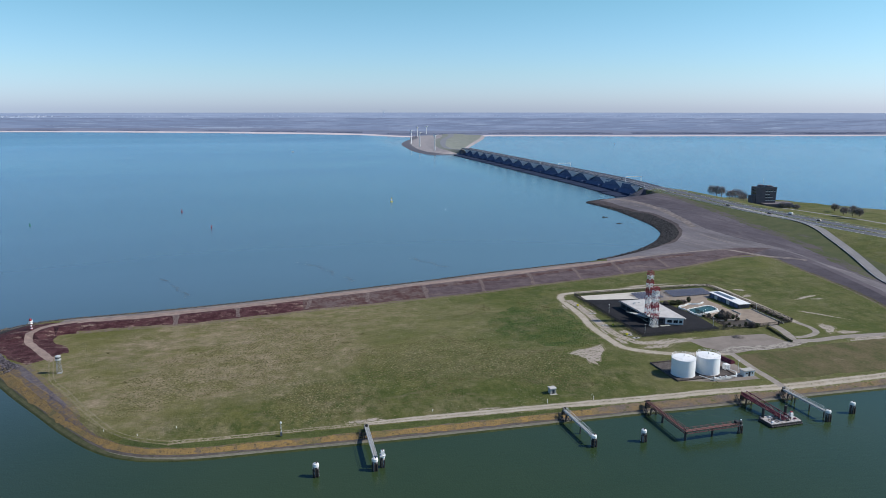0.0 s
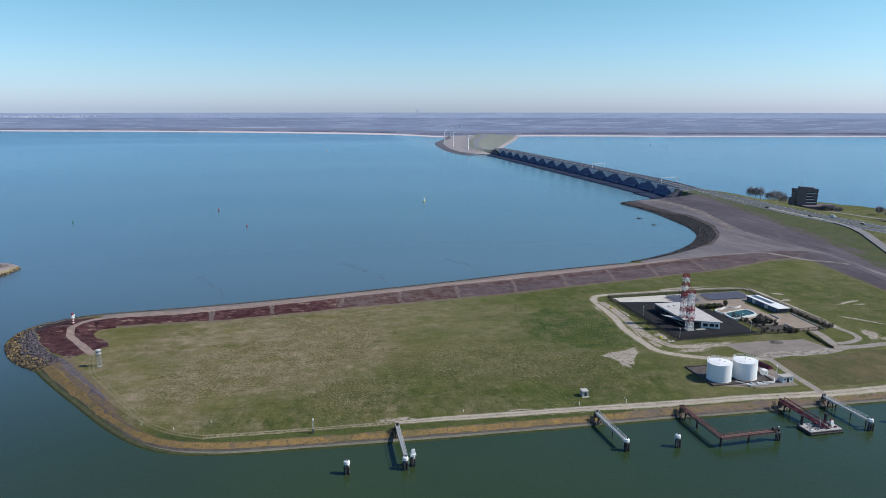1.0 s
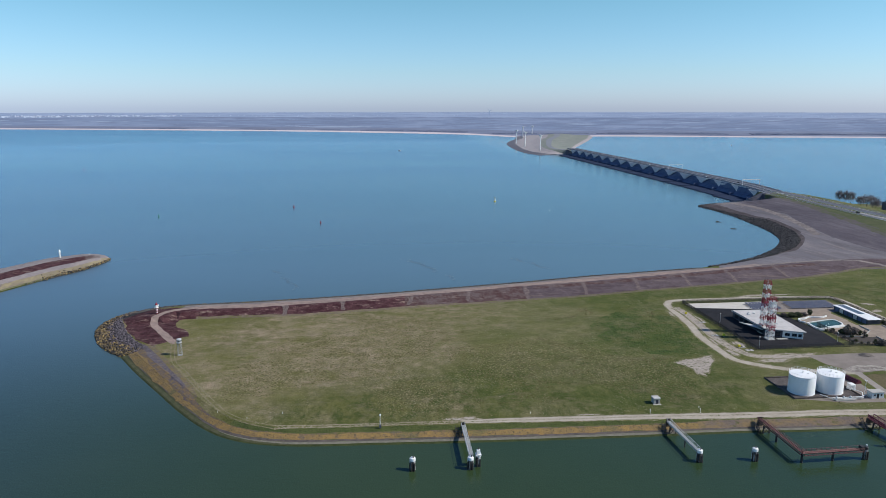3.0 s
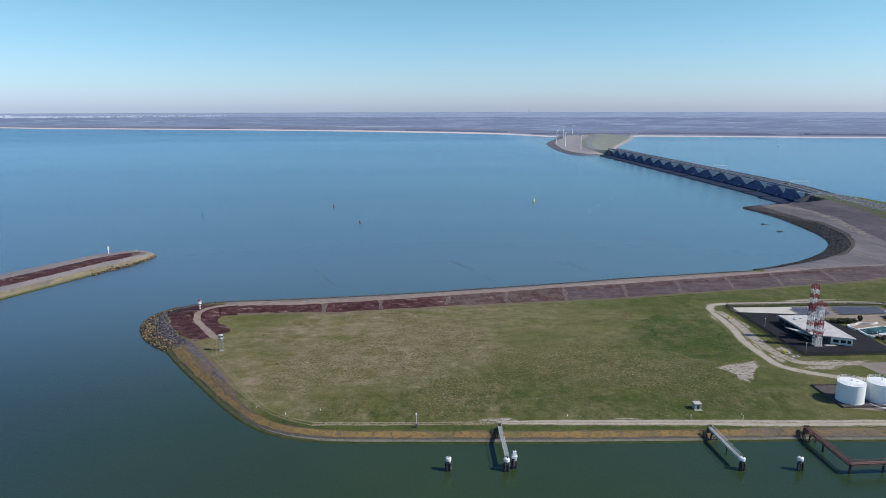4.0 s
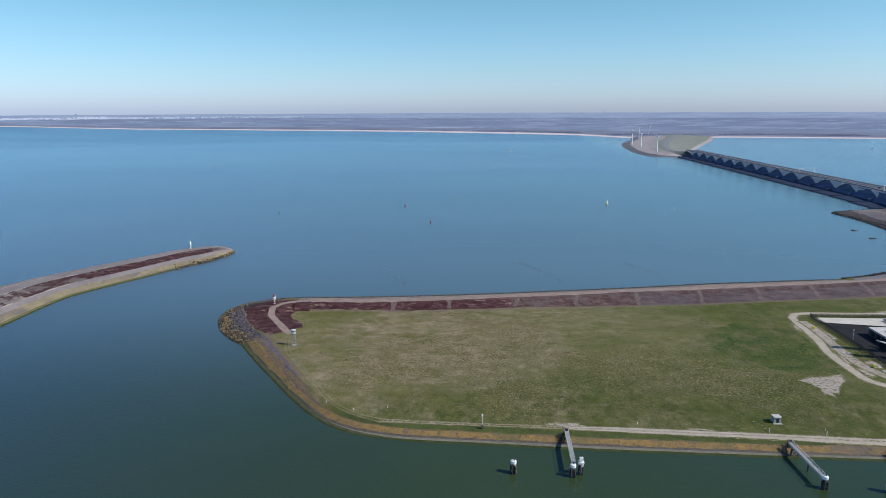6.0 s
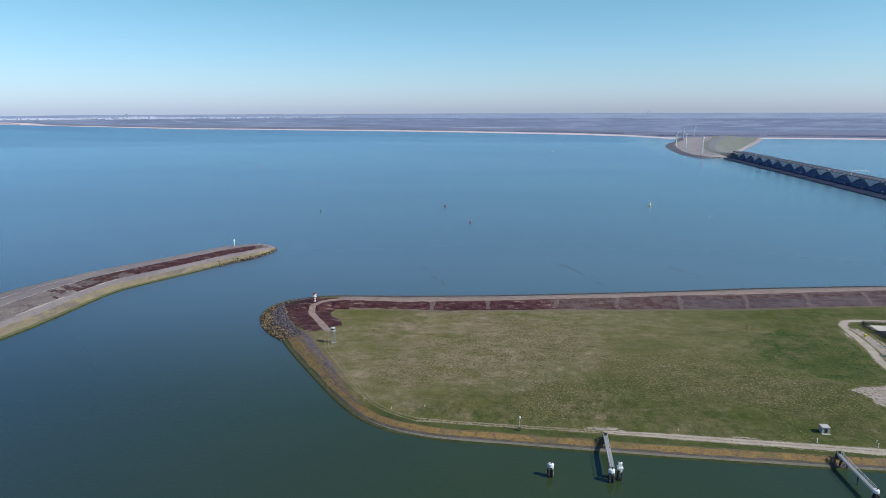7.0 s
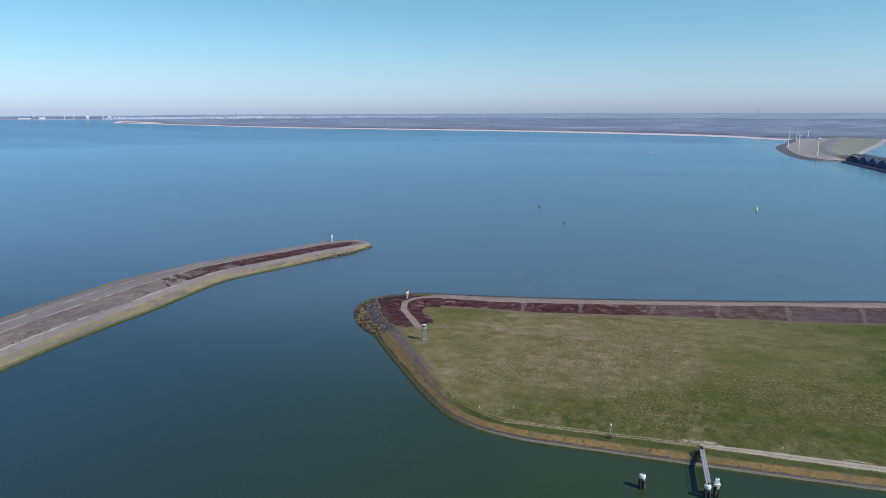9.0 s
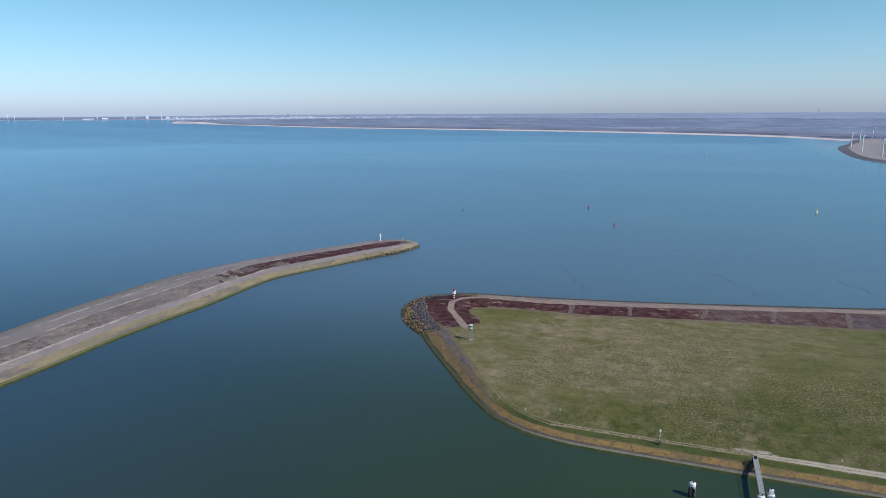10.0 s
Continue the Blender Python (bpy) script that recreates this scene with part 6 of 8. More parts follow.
for x_, y_ in ((208.3, 214.0), (208.6, 206.5), (209.1, 199.5)):
    part("pile", Kit().beam((x_, y_, -3), (x_, y_, 3.5), 0.35), "darksteel", j4)


def pipe_jetty():
    t, a, b = walkway("pipe_jetty", (145.5, 222.4), (145.6, 196.4), 3.4, "rust-red pipe jetty with a right-angled arm and handrails", "rust", 2.0, plank=0.8)
    c = Vector((167.8, 197.0, 3.4))
    up = Vector((0, 0, 1))
    part("deck", Kit().beam(b, c, 0.8, 0.12), "rust", t)
    for q in (-1, 1):
        o = Vector((0, q, 0))
        part("girder", Kit().beam(b + o * 0.8 - up * 0.35, c + o * 0.8 - up * 0.30, 0.18, 0.36), "rust", t)
        k = Kit()
        for i in range(13):
            p = b.lerp(c, i / 12) + o
            k.beam(p, p + up * 1.1, 0.09)
        k.beam(b + o + up * 1.1, c + o + up * 1.1, 0.1)
        k.beam(b + o + up * 0.6, c + o + up * 0.6, 0.07)
        part("handrail", k, "rust", t)
    for i, o in enumerate((-0.55, 0.0, 0.55)):
        part("pipe", Kit().rod(a + Vector((o, 1.5, 0.32)), b + Vector((o, o, 0.32)), 0.2), "rust", t)
        part("pipe", Kit().rod(b + Vector((o, o, 0.32)), c + Vector((0, o, 0.32)), 0.2), "rust", t)
    for x, y in ((145.4, 211.5), (145.5, 196.6), (157.0, 196.9)):
        part("pile", Kit().rod((x, y, -4), (x, y, 3.0), 0.42, None, 10), "darksteel", t)
    part("end_gate", Kit().box(166.8, 196.2, 3.46, 168.0, 197.8, 4.9), "darksteel", t)


pipe_jetty()


def truss_bridge():
    t = thing("truss_gangway", 0, 0, 0, "dark red steel truss gangway leading down to a pontoon", "gangway")
    a, b = Vector((188.0, 219.8, 3.5)), Vector((190.9, 199.0, 1.75))
    up = Vector((0, 0, 1))
    s = Vector((1.2, 0.1, 0))
    part("deck", Kit().beam(a, b, 2.2, 0.14), "wine", t)
    n = 9
    for q in (-1, 1):
        k = Kit()
        k.beam(a + s * q, b + s * q, 0.26, 0.3)
        k.beam(a + s * q + up * 1.45, b + s * q + up * 1.45, 0.24, 0.24)
        for i in range(n + 1):
            p = a.lerp(b, i / n) + s * q
            k.beam(p, p + up * 1.45, 0.16)
            if i < n:
                p2 = a.lerp(b, (i + 1) / n) + s * q
                k.beam(p + (up * 1.45 if i % 2 else up * 0), p2 + (up * 0 if i % 2 else up * 1.45), 0.13)
        part("truss", k, "wine", t)
    for i, o in enumerate((-0.6, 0.0, 0.6)):
        part("pipe", Kit().rod(a + Vector((o, 0.8, 0.4)), b + Vector((o, 0, 0.4)), 0.17), "wine", t)
    p = a.lerp(b, 0.14)
    trestle(t, p.x, p.y, p.z - 0.4, -1, 1.5)
    part("abutment", Kit().bev(186.8, 219.5, 1.4, 189.2, 220.4, 3.3, 0.1), "timber", t)
    k = Kit()
    for i in range(8):
        k.box(183.6, 216.2 + i * 0.45, 0.5 + i * 0.42, 184.4, 216.7 + i * 0.45, 0.6 + i * 0.42)
    for xx in (183.5, 184.5):
        k.beam((xx, 216.2, 0.5), (xx, 219.9, 3.9), 0.1, 0.25)
        k.beam((xx, 216.2, 1.5), (xx, 219.9, 4.9), 0.07)
    part("bank_ladder", k, "darksteel", t)


truss_bridge()


def pontoon():
    t = thing("pontoon", 0, 0, 0, "flat work pontoon with a pale cluttered deck moored by two piles", "pontoon")
    part("hull", Kit().prism([(183.2, 197.3), (197.0, 197.3), (197.5, 198), (197.5, 204.2), (183.6, 204.9), (182.9, 204)], -0.6, 1.05), "darksteel", t)
    part("deck", Kit().prism([(183.5, 197.6), (196.8, 197.6), (197.2, 198.2), (197.2, 204.0), (183.8, 204.6), (183.2, 203.8)], 1.05, 1.2), "deckplate", t, "pale stained steel deck")
    k = Kit()
    for i in range(14):
        k.rod((183.4 + i, 197.2, 0.3), (184.2 + i, 197.2, 0.3), 0.32, None, 8)
    part("fender", k, "darksteel", t)
    for x, y in ((184.6, 203.9), (194.6, 203.6)):
        part("spud_pile", Kit().rod((x, y, -4), (x, y, 5.0), 0.55, None, 12), "darksteel", t)
    part("cabin", Kit().bev(195.3, 201.4, 1.2, 196.5, 202.6, 2.7, 0.1), "white", t, "small white deck cabin")
    part("winch", Kit().rod((195.4, 202.0, 3.0), (196.4, 202.0, 3.0), 0.3), "red", t, "red winch drum")
    part("mast", Kit().rod((188.0, 198.6, 1.2), (188.0, 198.6, 6.0), 0.07), "steel", t)
    for i, (x, y, r) in enumerate(((185.2, 200.4, 0.9), (187.2, 198.9, 0.7), (192.8, 199.4, 1.0), (190.6, 203.0, 0.8))):
        k = Kit()
        pts = [Vector((x + r * math.cos(q), y + r * 0.7 * math.sin(q), 1.35 + 0.25 * math.sin(q * 1.5))) for q in np.linspace(0, 5.2, 12)]
        for p, q in zip(pts, pts[1:]):
            k.rod(p, q, 0.1, None, 6)
        part("hose", k, "darksteel", t, "coiled black hose")
    for x, y, c in ((186.5, 202.6, "steel"), (191.2, 198.4, "darksteel"), (193.6, 200.2, "darksteel"), (184.4, 198.4, "white"), (190.3, 200.6, "darksteel"), (192.6, 202.6, "timber"), (187.0, 200.8, "darksteel"), (195.0, 199.0, "wine")):
        part("deck_box", Kit().bev(x, y, 1.2, x + 0.9, y + 0.6, 1.8, 0.06), c, t)


pontoon()

# ---------------------------------------------------------------- storage tanks


def tank(x, y):
    t = thing("storage_tank", x, y, 3.0, "white cylindrical steel storage tank with a roof railing", "storage tank", "pair of storage tanks")
    r, h = 5.15, 7.7
    part("shell", Kit().lathe(0, 0, [(r + 0.12, 0), (r + 0.12, 0.25), (r, 0.27)] + [(r - 0.004 * (i % 2), z) for i, z in enumerate(np.linspace(0.5, h, 9))], 40), "tankwhite", t)
    part("roof", Kit().lathe(0, 0, [(r, h), (r + 0.1, h + 0.02), (r + 0.1, h + 0.12), (r * 0.5, h + 0.5), (0.3, h + 0.7)], 40), "tankwhite", t)
    k = Kit()
    n = 22
    for i in range(n):
        a, b = 2 * math.pi * i / n, 2 * math.pi * (i + 1) / n
        p, q = Vector((r * math.cos(a), r * math.sin(a), h + 0.1)), Vector((r * math.cos(b), r * math.sin(b), h + 0.1))
        k.beam(p, p + Vector((0, 0, 1.1)), 0.07)
        for zz in (0.6, 1.1):
            k.beam(p + Vector((0, 0, zz)), q + Vector((0, 0, zz)), 0.06)
    part("railing", k, "white", t)
    k = Kit()
    for i in range(26):
        a = 0.3 + i * 0.06
        k.box((r + 0.1) * math.cos(a), (r + 0.1) * math.sin(a), 0.4 + i * 0.29, (r + 0.8) * math.cos(a), (r + 0.8) * math.sin(a), 0.45 + i * 0.29)
    part("stair", k, "tankwhite", t)
    part("manhole", Kit().lathe(1.6, -1.0, [(0.4, h + 0.4), (0.4, h + 0.75)], 12), "steel", t)
    part("vent", Kit().lathe(0, 0, [(0.18, h + 0.65), (0.18, h + 1.2), (0.35, h + 1.25), (0.1, h + 1.5)], 10), "steel", t)
    return t


tank(177.3, 246.8)
tank(189.6, 246.6)


def tank_farm():
    t = thing("tank_bund", 0, 0, 3.0, "low dark concrete bund wall round the storage tanks", "bund wall")
    for x0, y0, x1, y1 in ((170.0, 239.6, 170.4, 262.0), (170.4, 239.6, 199.0, 240.0), (198.6, 240.0, 199.0, 262.0), (170.4, 261.6, 198.6, 262.0)):
        part("wall", Kit().bev(x0, y0, 0, x1, y1, 0.65, 0.12), "bundfloor", t)
    part("floor_slab", Kit().box(170.4, 240.0, 0.0, 198.6, 261.6, 0.12), "bundfloor", t, "oil-stained dirt floor")
    t = thing("pump_pipework", 0, 0, 3.0, "silver pipes, valves and pumps beside the tanks", "pipework")
    part("plinth", Kit().bev(185.6, 236.2, 0, 194.6, 238.4, 0.45, 0.08), "concrete", t)
    for y, z in ((236.7, 0.7), (237.4, 0.9), (238.0, 0.7)):
        part("pipe", Kit().rod((184.0, y, z), (197.5, y, z), 0.16), "steel", t)
    for x in (186.5, 189.5, 192.5):
        part("pump", Kit().lathe(x, 237.2, [(0.4, 0.45), (0.5, 0.8), (0.5, 1.3), (0.2, 1.6)], 10), "steel", t)
    for p, q in (((197.5, 236.7, 0.7), (199.5, 240.0, 1.6)), ((199.5, 240.0, 1.6), (197.0, 246.0, 1.6)), ((197.5, 238.0, 0.7), (202.5, 240.0, 0.8)), ((184, 237.4, .9), (182.0, 241.4, 0.9))):
        part("bent_pipe", Kit().rod(p, q, 0.18), "white", t)
    t = thing("pump_cabin", 199.6, 246.8, 3.0, "small white equipment cabin beside the tanks", "cabin")
    part("body", Kit().bev(-1.1, -1.3, 0, 1.1, 1.3, 2.6, 0.08), "white", t)
    part("door", Kit().box(-0.5, -1.34, 0.1, 0.4, -1.28, 2.0), "steel", t)
    t = thing("pipe_stack", 206.2, 256.0, 3.0, "stack of dark red pipe sections on the yard", "pipe stack", rz=-80)
    for j, n in ((0, 5), (1, 4), (2, 2)):
        for i in range(n):
            y = (i - (n - 1) / 2) * 0.62
            part("pipe", Kit().rod((-4.2, y, 0.32 + j * 0.52), (4.2, y, 0.32 + j * 0.52), 0.3, None, 10), "wine", t)
    t = thing("utility_hut", 204.2, 238.6, 3.0, "pale blue-white flat-roofed utility hut with dark doorway", "hut")
    part("walls", Kit().box(-2.6, -1.5, 0, 2.6, 1.5, 2.5), "greenhut", t)
    part("roof", Kit().bev(-2.9, -1.8, 2.5, 2.9, 1.8, 2.75, 0.05), "concrete", t)
    part("door", Kit().box(-0.5, -1.56, 0.05, 0.5, -1.50, 2.05), "glass", t)
    for x in (-1.9, 1.0):
        w = part("window", Kit().box(x, -1.55, 1.0, x + 1.0, -1.50, 1.9), "white", t)
        part("pane", Kit().box(x + 0.08, -1.57, 1.08, x + 0.92, -1.55, 1.82), "glass", w)
    t = thing("light_pole", 201.0, 240.5, 3.0, "slim white lighting pole beside the hut", "light pole")
    part("pole", Kit().rod((0, 0, 0), (0, 0, 6.5), 0.1, 0.07), "white", t)
    part("lamp_head", Kit().bev(-0.4, -0.15, 6.5, 0.4, 0.15, 6.7, 0.04), "white", t)


tank_farm()


def concrete_hut(x, y):
    t = thing("concrete_hut", x, y, 3.0, "small square concrete hut with a dark doorway on the grass", "hut")
    for a, b, c, d in ((-1.5, -1.5, -1.2, 1.5), (1.2, -1.5, 1.5, 1.5), (-1.2, 1.2, 1.2, 1.5), (-1.2, -1.5, -0.55, -1.2), (0.75, -1.5, 1.2, -1.2)):
        part("wall", Kit().box(a, b, 0.0, c, d, 2.6), "concrete", t)
    part("lintel", Kit().box(-0.55, -1.5, 2.1, 0.75, -1.2, 2.6), "concrete", t)
    part("door", Kit().box(-0.55, -1.3, 0, 0.75, -1.22, 2.1), "darkwall", t)
    part("roof", Kit().bev(-1.75, -1.75, 2.6, 1.75, 1.75, 2.95, 0.06), "roofpale", t)
    part("doorstep", Kit().bev(-1.9, -2.7, -0.05, 1.9, -1.5, 0.14, 0.04), "concrete", t)
    return t


concrete_hut(112.4, 242.0).scale = (0.85, 0.85, 0.85)

# ---------------------------------------------------------------- radio station


def upright(a, b, z0, z1, thick=0.3):
    """A wall of the given thickness over the plan line from a to b."""
    return Kit().beam((a[0], a[1], (z0 + z1) / 2), (b[0], b[1], (z0 + z1) / 2), thick, z1 - z0)


def along(a, b, u):
    return (a[0] + (b[0] - a[0]) * u, a[1] + (b[1] - a[1]) * u)


def station():
    t = thing("station_building", 0, 0, 3.0, "low station building with a pale flat roof and dark walls", "building")
    fl, fr, br, bl, h = (202.6, 316.6), (218.4, 309.2), (220.8, 347.8), (201.8, 347.8), 3.6
    part("wall", upright(bl, fl, 0, h), "darkwall", t, "dark cladding")
    part("wall", upright(fr, br, 0, h), "white", t, "pale rendered wall")
    part("wall", upright(bl, br, 0, h), "darkwall", t)
    mid = along(fl, fr, 0.46)
    # front-left wall takes the dark colour: shade on this facade is painted in
    part("wall", upright(fl, mid, 0, h), "darkwall", t)
    for u0, u1 in ((0.06, 0.20), (0.24, 0.40)):
        part("window", upright(along(fl, fr, u0), along(fl, fr, u1), 0.5, 2.7, 0.36), "glass", t)
    for u0, u1, z0, z1 in ((0.46, 1.0, 0, 1.0), (0.46, 1.0, 2.5, h), (0.46, 0.52, 1.0, 2.5), (0.66, 0.71, 1.0, 2.5), (0.84, 0.88, 1.0, 2.5), (0.97, 1.0, 1.0, 2.5)):
        part("wall", upright(along(fl, fr, u0), along(fl, fr, u1), z0, z1), "white", t, "white rendered wall")
    for u0, u1 in ((0.52, 0.66), (0.71, 0.84), (0.88, 0.97)):
        a, b = along(fl, fr, u0), along(fl, fr, u1)
        w = part("window", upright(a, b, 1.0, 2.5, 0.08), "glass", t)
        for u in (0.02, 0.5, 0.98):
            p = along(a, b, u)
            part("frame", Kit().box(p[0] - 0.05, p[1] - 0.1, 1.0, p[0] + 0.05, p[1] + 0.06, 2.5), "darkwall", w)
        part("sill", upright(a, b, 0.92, 1.0, 0.5), "concrete", w)
    for i in range(6):
        part("window", upright(along(bl, fl, 0.06 + i * 0.155), along(bl, fl, 0.18 + i * 0.155), 0.7, 2.8, 0.36), "glass", t)
    roof = part("roof", Kit().prism([(201.4, 316.4), (218.9, 308.0), (219.6, 308.4), (221.8, 348.6), (201.0, 348.8), (200.9, 324.4)], h, h + 0.4), "roofpale", t, "pale felt roof")
    part("parapet", upright((201.2, 348.6), (201.2, 317.0), h + 0.4, h + 0.62, 0.3), "darkwall", roof)
    for x, y, w in ((206, 340, 1.4), (210, 341.5, 0.9), (207.6, 342.5, 0.7), (215, 330, 0.8), (212, 322, 0.7)):
        part("roof_vent", Kit().bev(x, y, h + 0.4, x + w, y + w, h + 0.95, 0.08), "steel", roof)
    part("canopy", Kit().prism([(195.6, 330.4), (201.2, 317.0), (201.2, 325.4)], 2.9, 3.2), "roofpale", t, "pale pointed canopy")
    part("canopy_post", Kit().rod((196.6, 329.2, 0), (196.6, 329.2, 2.9), 0.12), "darksteel", t)
    part("ramp", Kit().bev(205.5, 309.6, -0.02, 211.0, 311.4, 0.18, 0.05), "concrete", t)


station()


def lattice_mast(x, y, h, w, bands):
    t = thing("lattice_mast", x, y, 3.0, "red and white banded steel lattice mast with platforms", "mast", "pair of lattice masts")
    n = int(h / 2.2)
    cz = [h * i / n for i in range(n + 1)]
    cs = [(-1, -1), (1, -1), (1, 1), (-1, 1)]

    def corner(i, z):
        s = w / 2 * (1.12 - 0.24 * z / h)
        return Vector((cs[i % 4][0] * s, cs[i % 4][1] * s, z))
    for j in range(n):
        z0, z1 = cz[j], cz[j + 1]
        col = bands[j % len(bands)]
        k = Kit()
        for i in range(4):
            k.beam(corner(i, z0), corner(i, z1), 0.25)
            k.beam(corner(i, z0), corner(i + 1, z1), 0.12)
            k.beam(corner(i + 1, z0), corner(i, z1), 0.12)
            k.beam(corner(i, z1), corner(i + 1, z1), 0.18)
        part("lattice_section", k, col, t, "red painted lattice" if col == "red" else "white painted lattice")
    for j in range(3, n + 1, 2):
        z = cz[j]
        s = w / 2 * (1.12 - 0.24 * z / h) + 0.4
        p = part("platform", Kit().box(-s, -s, z - 0.06, s, s, z + 0.06), bands[(j - 1) % len(bands)], t)
        k = Kit()
        for i in range(4):
            a, b = Vector((cs[i][0] * s, cs[i][1] * s, z)), Vector((cs[(i + 1) % 4][0] * s, cs[(i + 1) % 4][1] * s, z))
            for q in range(3):
                e = a.lerp(b, q / 3)
                k.beam(e, e + Vector((0, 0, 1.1)), 0.07)
            for zz in (0.55, 1.1):
                k.beam(a + Vector((0, 0, zz)), b + Vector((0, 0, zz)), 0.08)
        part("guard_rail", k, "red", p)
    k = Kit()
    for zz in np.arange(0.3, h, 0.5):
        k.beam((-0.25, 0, zz), (0.25, 0, zz), 0.05)
    k.beam((-0.25, 0, 0), (-0.25, 0, h), 0.07).beam((0.25, 0, 0), (0.25, 0, h), 0.07)
    part("ladder", k, "steel", t)
    part("footing", Kit().bev(-w * 0.75, -w * 0.75, -0.05, w * 0.75, w * 0.75, 0.3, 0.08), "concrete", t)
    k = Kit()
    for q in range(4):
        k.rod((cs[q][0] * w * 0.4, cs[q][1] * w * 0.4, h), (cs[q][0] * w * 0.4, cs[q][1] * w * 0.4, h + 1.6), 0.05)
    part("antenna", k, "darksteel", t)
    for q, (zz, a) in enumerate(((h * 0.55, 0.4), (h * 0.75, 2.8), (h * 0.9, 4.6))):
        c, s = math.cos(a) * w * 0.62, math.sin(a) * w * 0.62
        part("dish", Kit().rod((c, s, zz), (c * 1.25, s * 1.25, zz), 0.5, 0.62, 12), "white", t)


lattice_mast(201.7, 311.2, 22.2, 2.7, ("white", "white", "red", "white", "red", "red", "white", "white", "white", "red"))
lattice_mast(204.0, 321.0, 28.4, 2.7, ("white", "red", "white", "red", "white", "white", "red", "red", "white", "red", "white", "red"))


def shed():
    t = thing("solar_shed", 0, 0, 3.0, "long dark shed with a white roof and solar panels", "shed")
    part("wall", Kit().box(268.3, 328.2, 0, 268.6, 356.4, 2.7), "darkwall", t)
    part("wall", Kit().box(275.2, 328.2, 0, 275.5, 356.4, 2.7), "darkwall", t)
    part("wall", Kit().box(268.6, 328.2, 0, 275.2, 328.5, 2.7), "darkwall", t)
    part("wall", Kit().box(268.6, 356.1, 0, 275.2, 356.4, 2.7), "darkwall", t)
    roof = part("roof", Kit().bev(267.8, 327.6, 2.7, 276.0, 357.0, 2.95, 0.05), "white", t, "white sheet roof")
    for i in range(9):
        for j in range(2):
            x, y = 270.2 + j * 1.9, 338.0 + i * 2.0
            part("solar_panel", Kit().box(x, y, 3.0, x + 1.7, y + 1.9, 3.06), "solar", roof)
    for i in range(7):
        y = 329.4 + i * 3.8
        d = part("roller_door", Kit().box(268.22, y, 0, 268.3, y + 2.9, 2.3), "steel" if i in (2, 5) else "damdark", t)


shed()


def solar_row():
    t = thing("solar_row", 0, 0, 0, "row of dark tilted solar panels on a steel frame", "solar panels", "rows of solar panels")
    for i in itertools.chain(range(9), range(12, 26)):
        x = -26 + i * 2.0
        k = Kit()
        k.add([(x, -0.8, 0.5), (x + 1.7, -0.8, 0.5), (x + 1.7, 0.8, 1.2), (x, 0.8, 1.2), (x, -0.8, 0.44), (x + 1.7, -0.8, 0.44), (x + 1.7, 0.8, 1.14), (x, 0.8, 1.14)],
              [(0, 1, 2, 3), (7, 6, 5, 4), (0, 4, 5, 1), (1, 5, 6, 2), (2, 6, 7, 3), (3, 7, 4, 0)])
        part("solar_panel", k, "solar", t)
    for i in range(13):
        x = -26 + i * 4.2
        part("support", Kit().beam((x, 0.6, 0), (x, 0.6, 1.1), 0.08).beam((x, -0.6, 0), (x, -0.6, 0.5), 0.08), "steel", t)
    return t


sr = solar_row()
for i in range(4):
    m4 = pose(246.5 + i * 0.6, 361.0 + i * 3.6, 3.05)
    if i == 0:
        sr.matrix_world = m4
    else:
        copy_thing(sr, m4)


def pool():
    t = thing("garden_pool", 0, 0, 3.0, "green fire-water pool with a pale curved rim", "pool")
    out = spline([(236.6, 333.4), (246.0, 336.0), (252.0, 337.4), (255.2, 336.0), (254.6, 328.6), (249.0, 326.4), (243.0, 324.8), (237.2, 322.6), (235.6, 326.0), (236.6, 333.4)], 1.2)[:-1]
    c = out.mean(0)
    inn = c + (out - c) * 0.92
    n = len(out)
    v = [(x, y, 0.0) for x, y in out] + [(x, y, 0.75) for x, y in out] + [(x, y, 0.75) for x, y in inn] + [(x, y, 0.2) for x, y in inn]
    f = []
    for j in range(3):
        f += [(j * n + i, j * n + (i + 1) % n, (j + 1) * n + (i + 1) % n, (j + 1) * n + i) for i in range(n)]
    part("rim", Kit().add(v, f[::-1]), "white", t, "pale curved concrete rim")
    part("water", Kit().add([(x, y, 0.4) for x, y in inn], [tuple(reversed(range(n)))]), "pool", t, "still green water")
    for x, y in ((244, 328), (247, 330), (241, 327)):
        part("float", Kit().lathe(x, y, [(0.25, 0.35), (0.35, 0.5), (0.2, 0.7)], 8), "white", t)
    t = thing("terrace_wall", 0, 0, 3.0, "low white wavy wall round a sandy terrace beside the pool", "wall")
    for pts in ([(255.5, 344.4), (251.6, 342.4), (248.5, 342.6), (244.4, 343.4), (240.5, 341.2), (236.4, 340.4), (234.9, 337.6), (236.2, 333.6)], [(235.9, 321.6), (237.8, 320.4), (241.2, 323.2), (247.3, 324.6), (254.8, 326.4)]):
        line = spline(pts, 1.0)
        k = Kit()
        for p, q in zip(line, line[1:]):
            k.beam((*p, 0.4), (*q, 0.4), 0.5, 0.9)
        part("wall_run", k, "white", t)


pool()


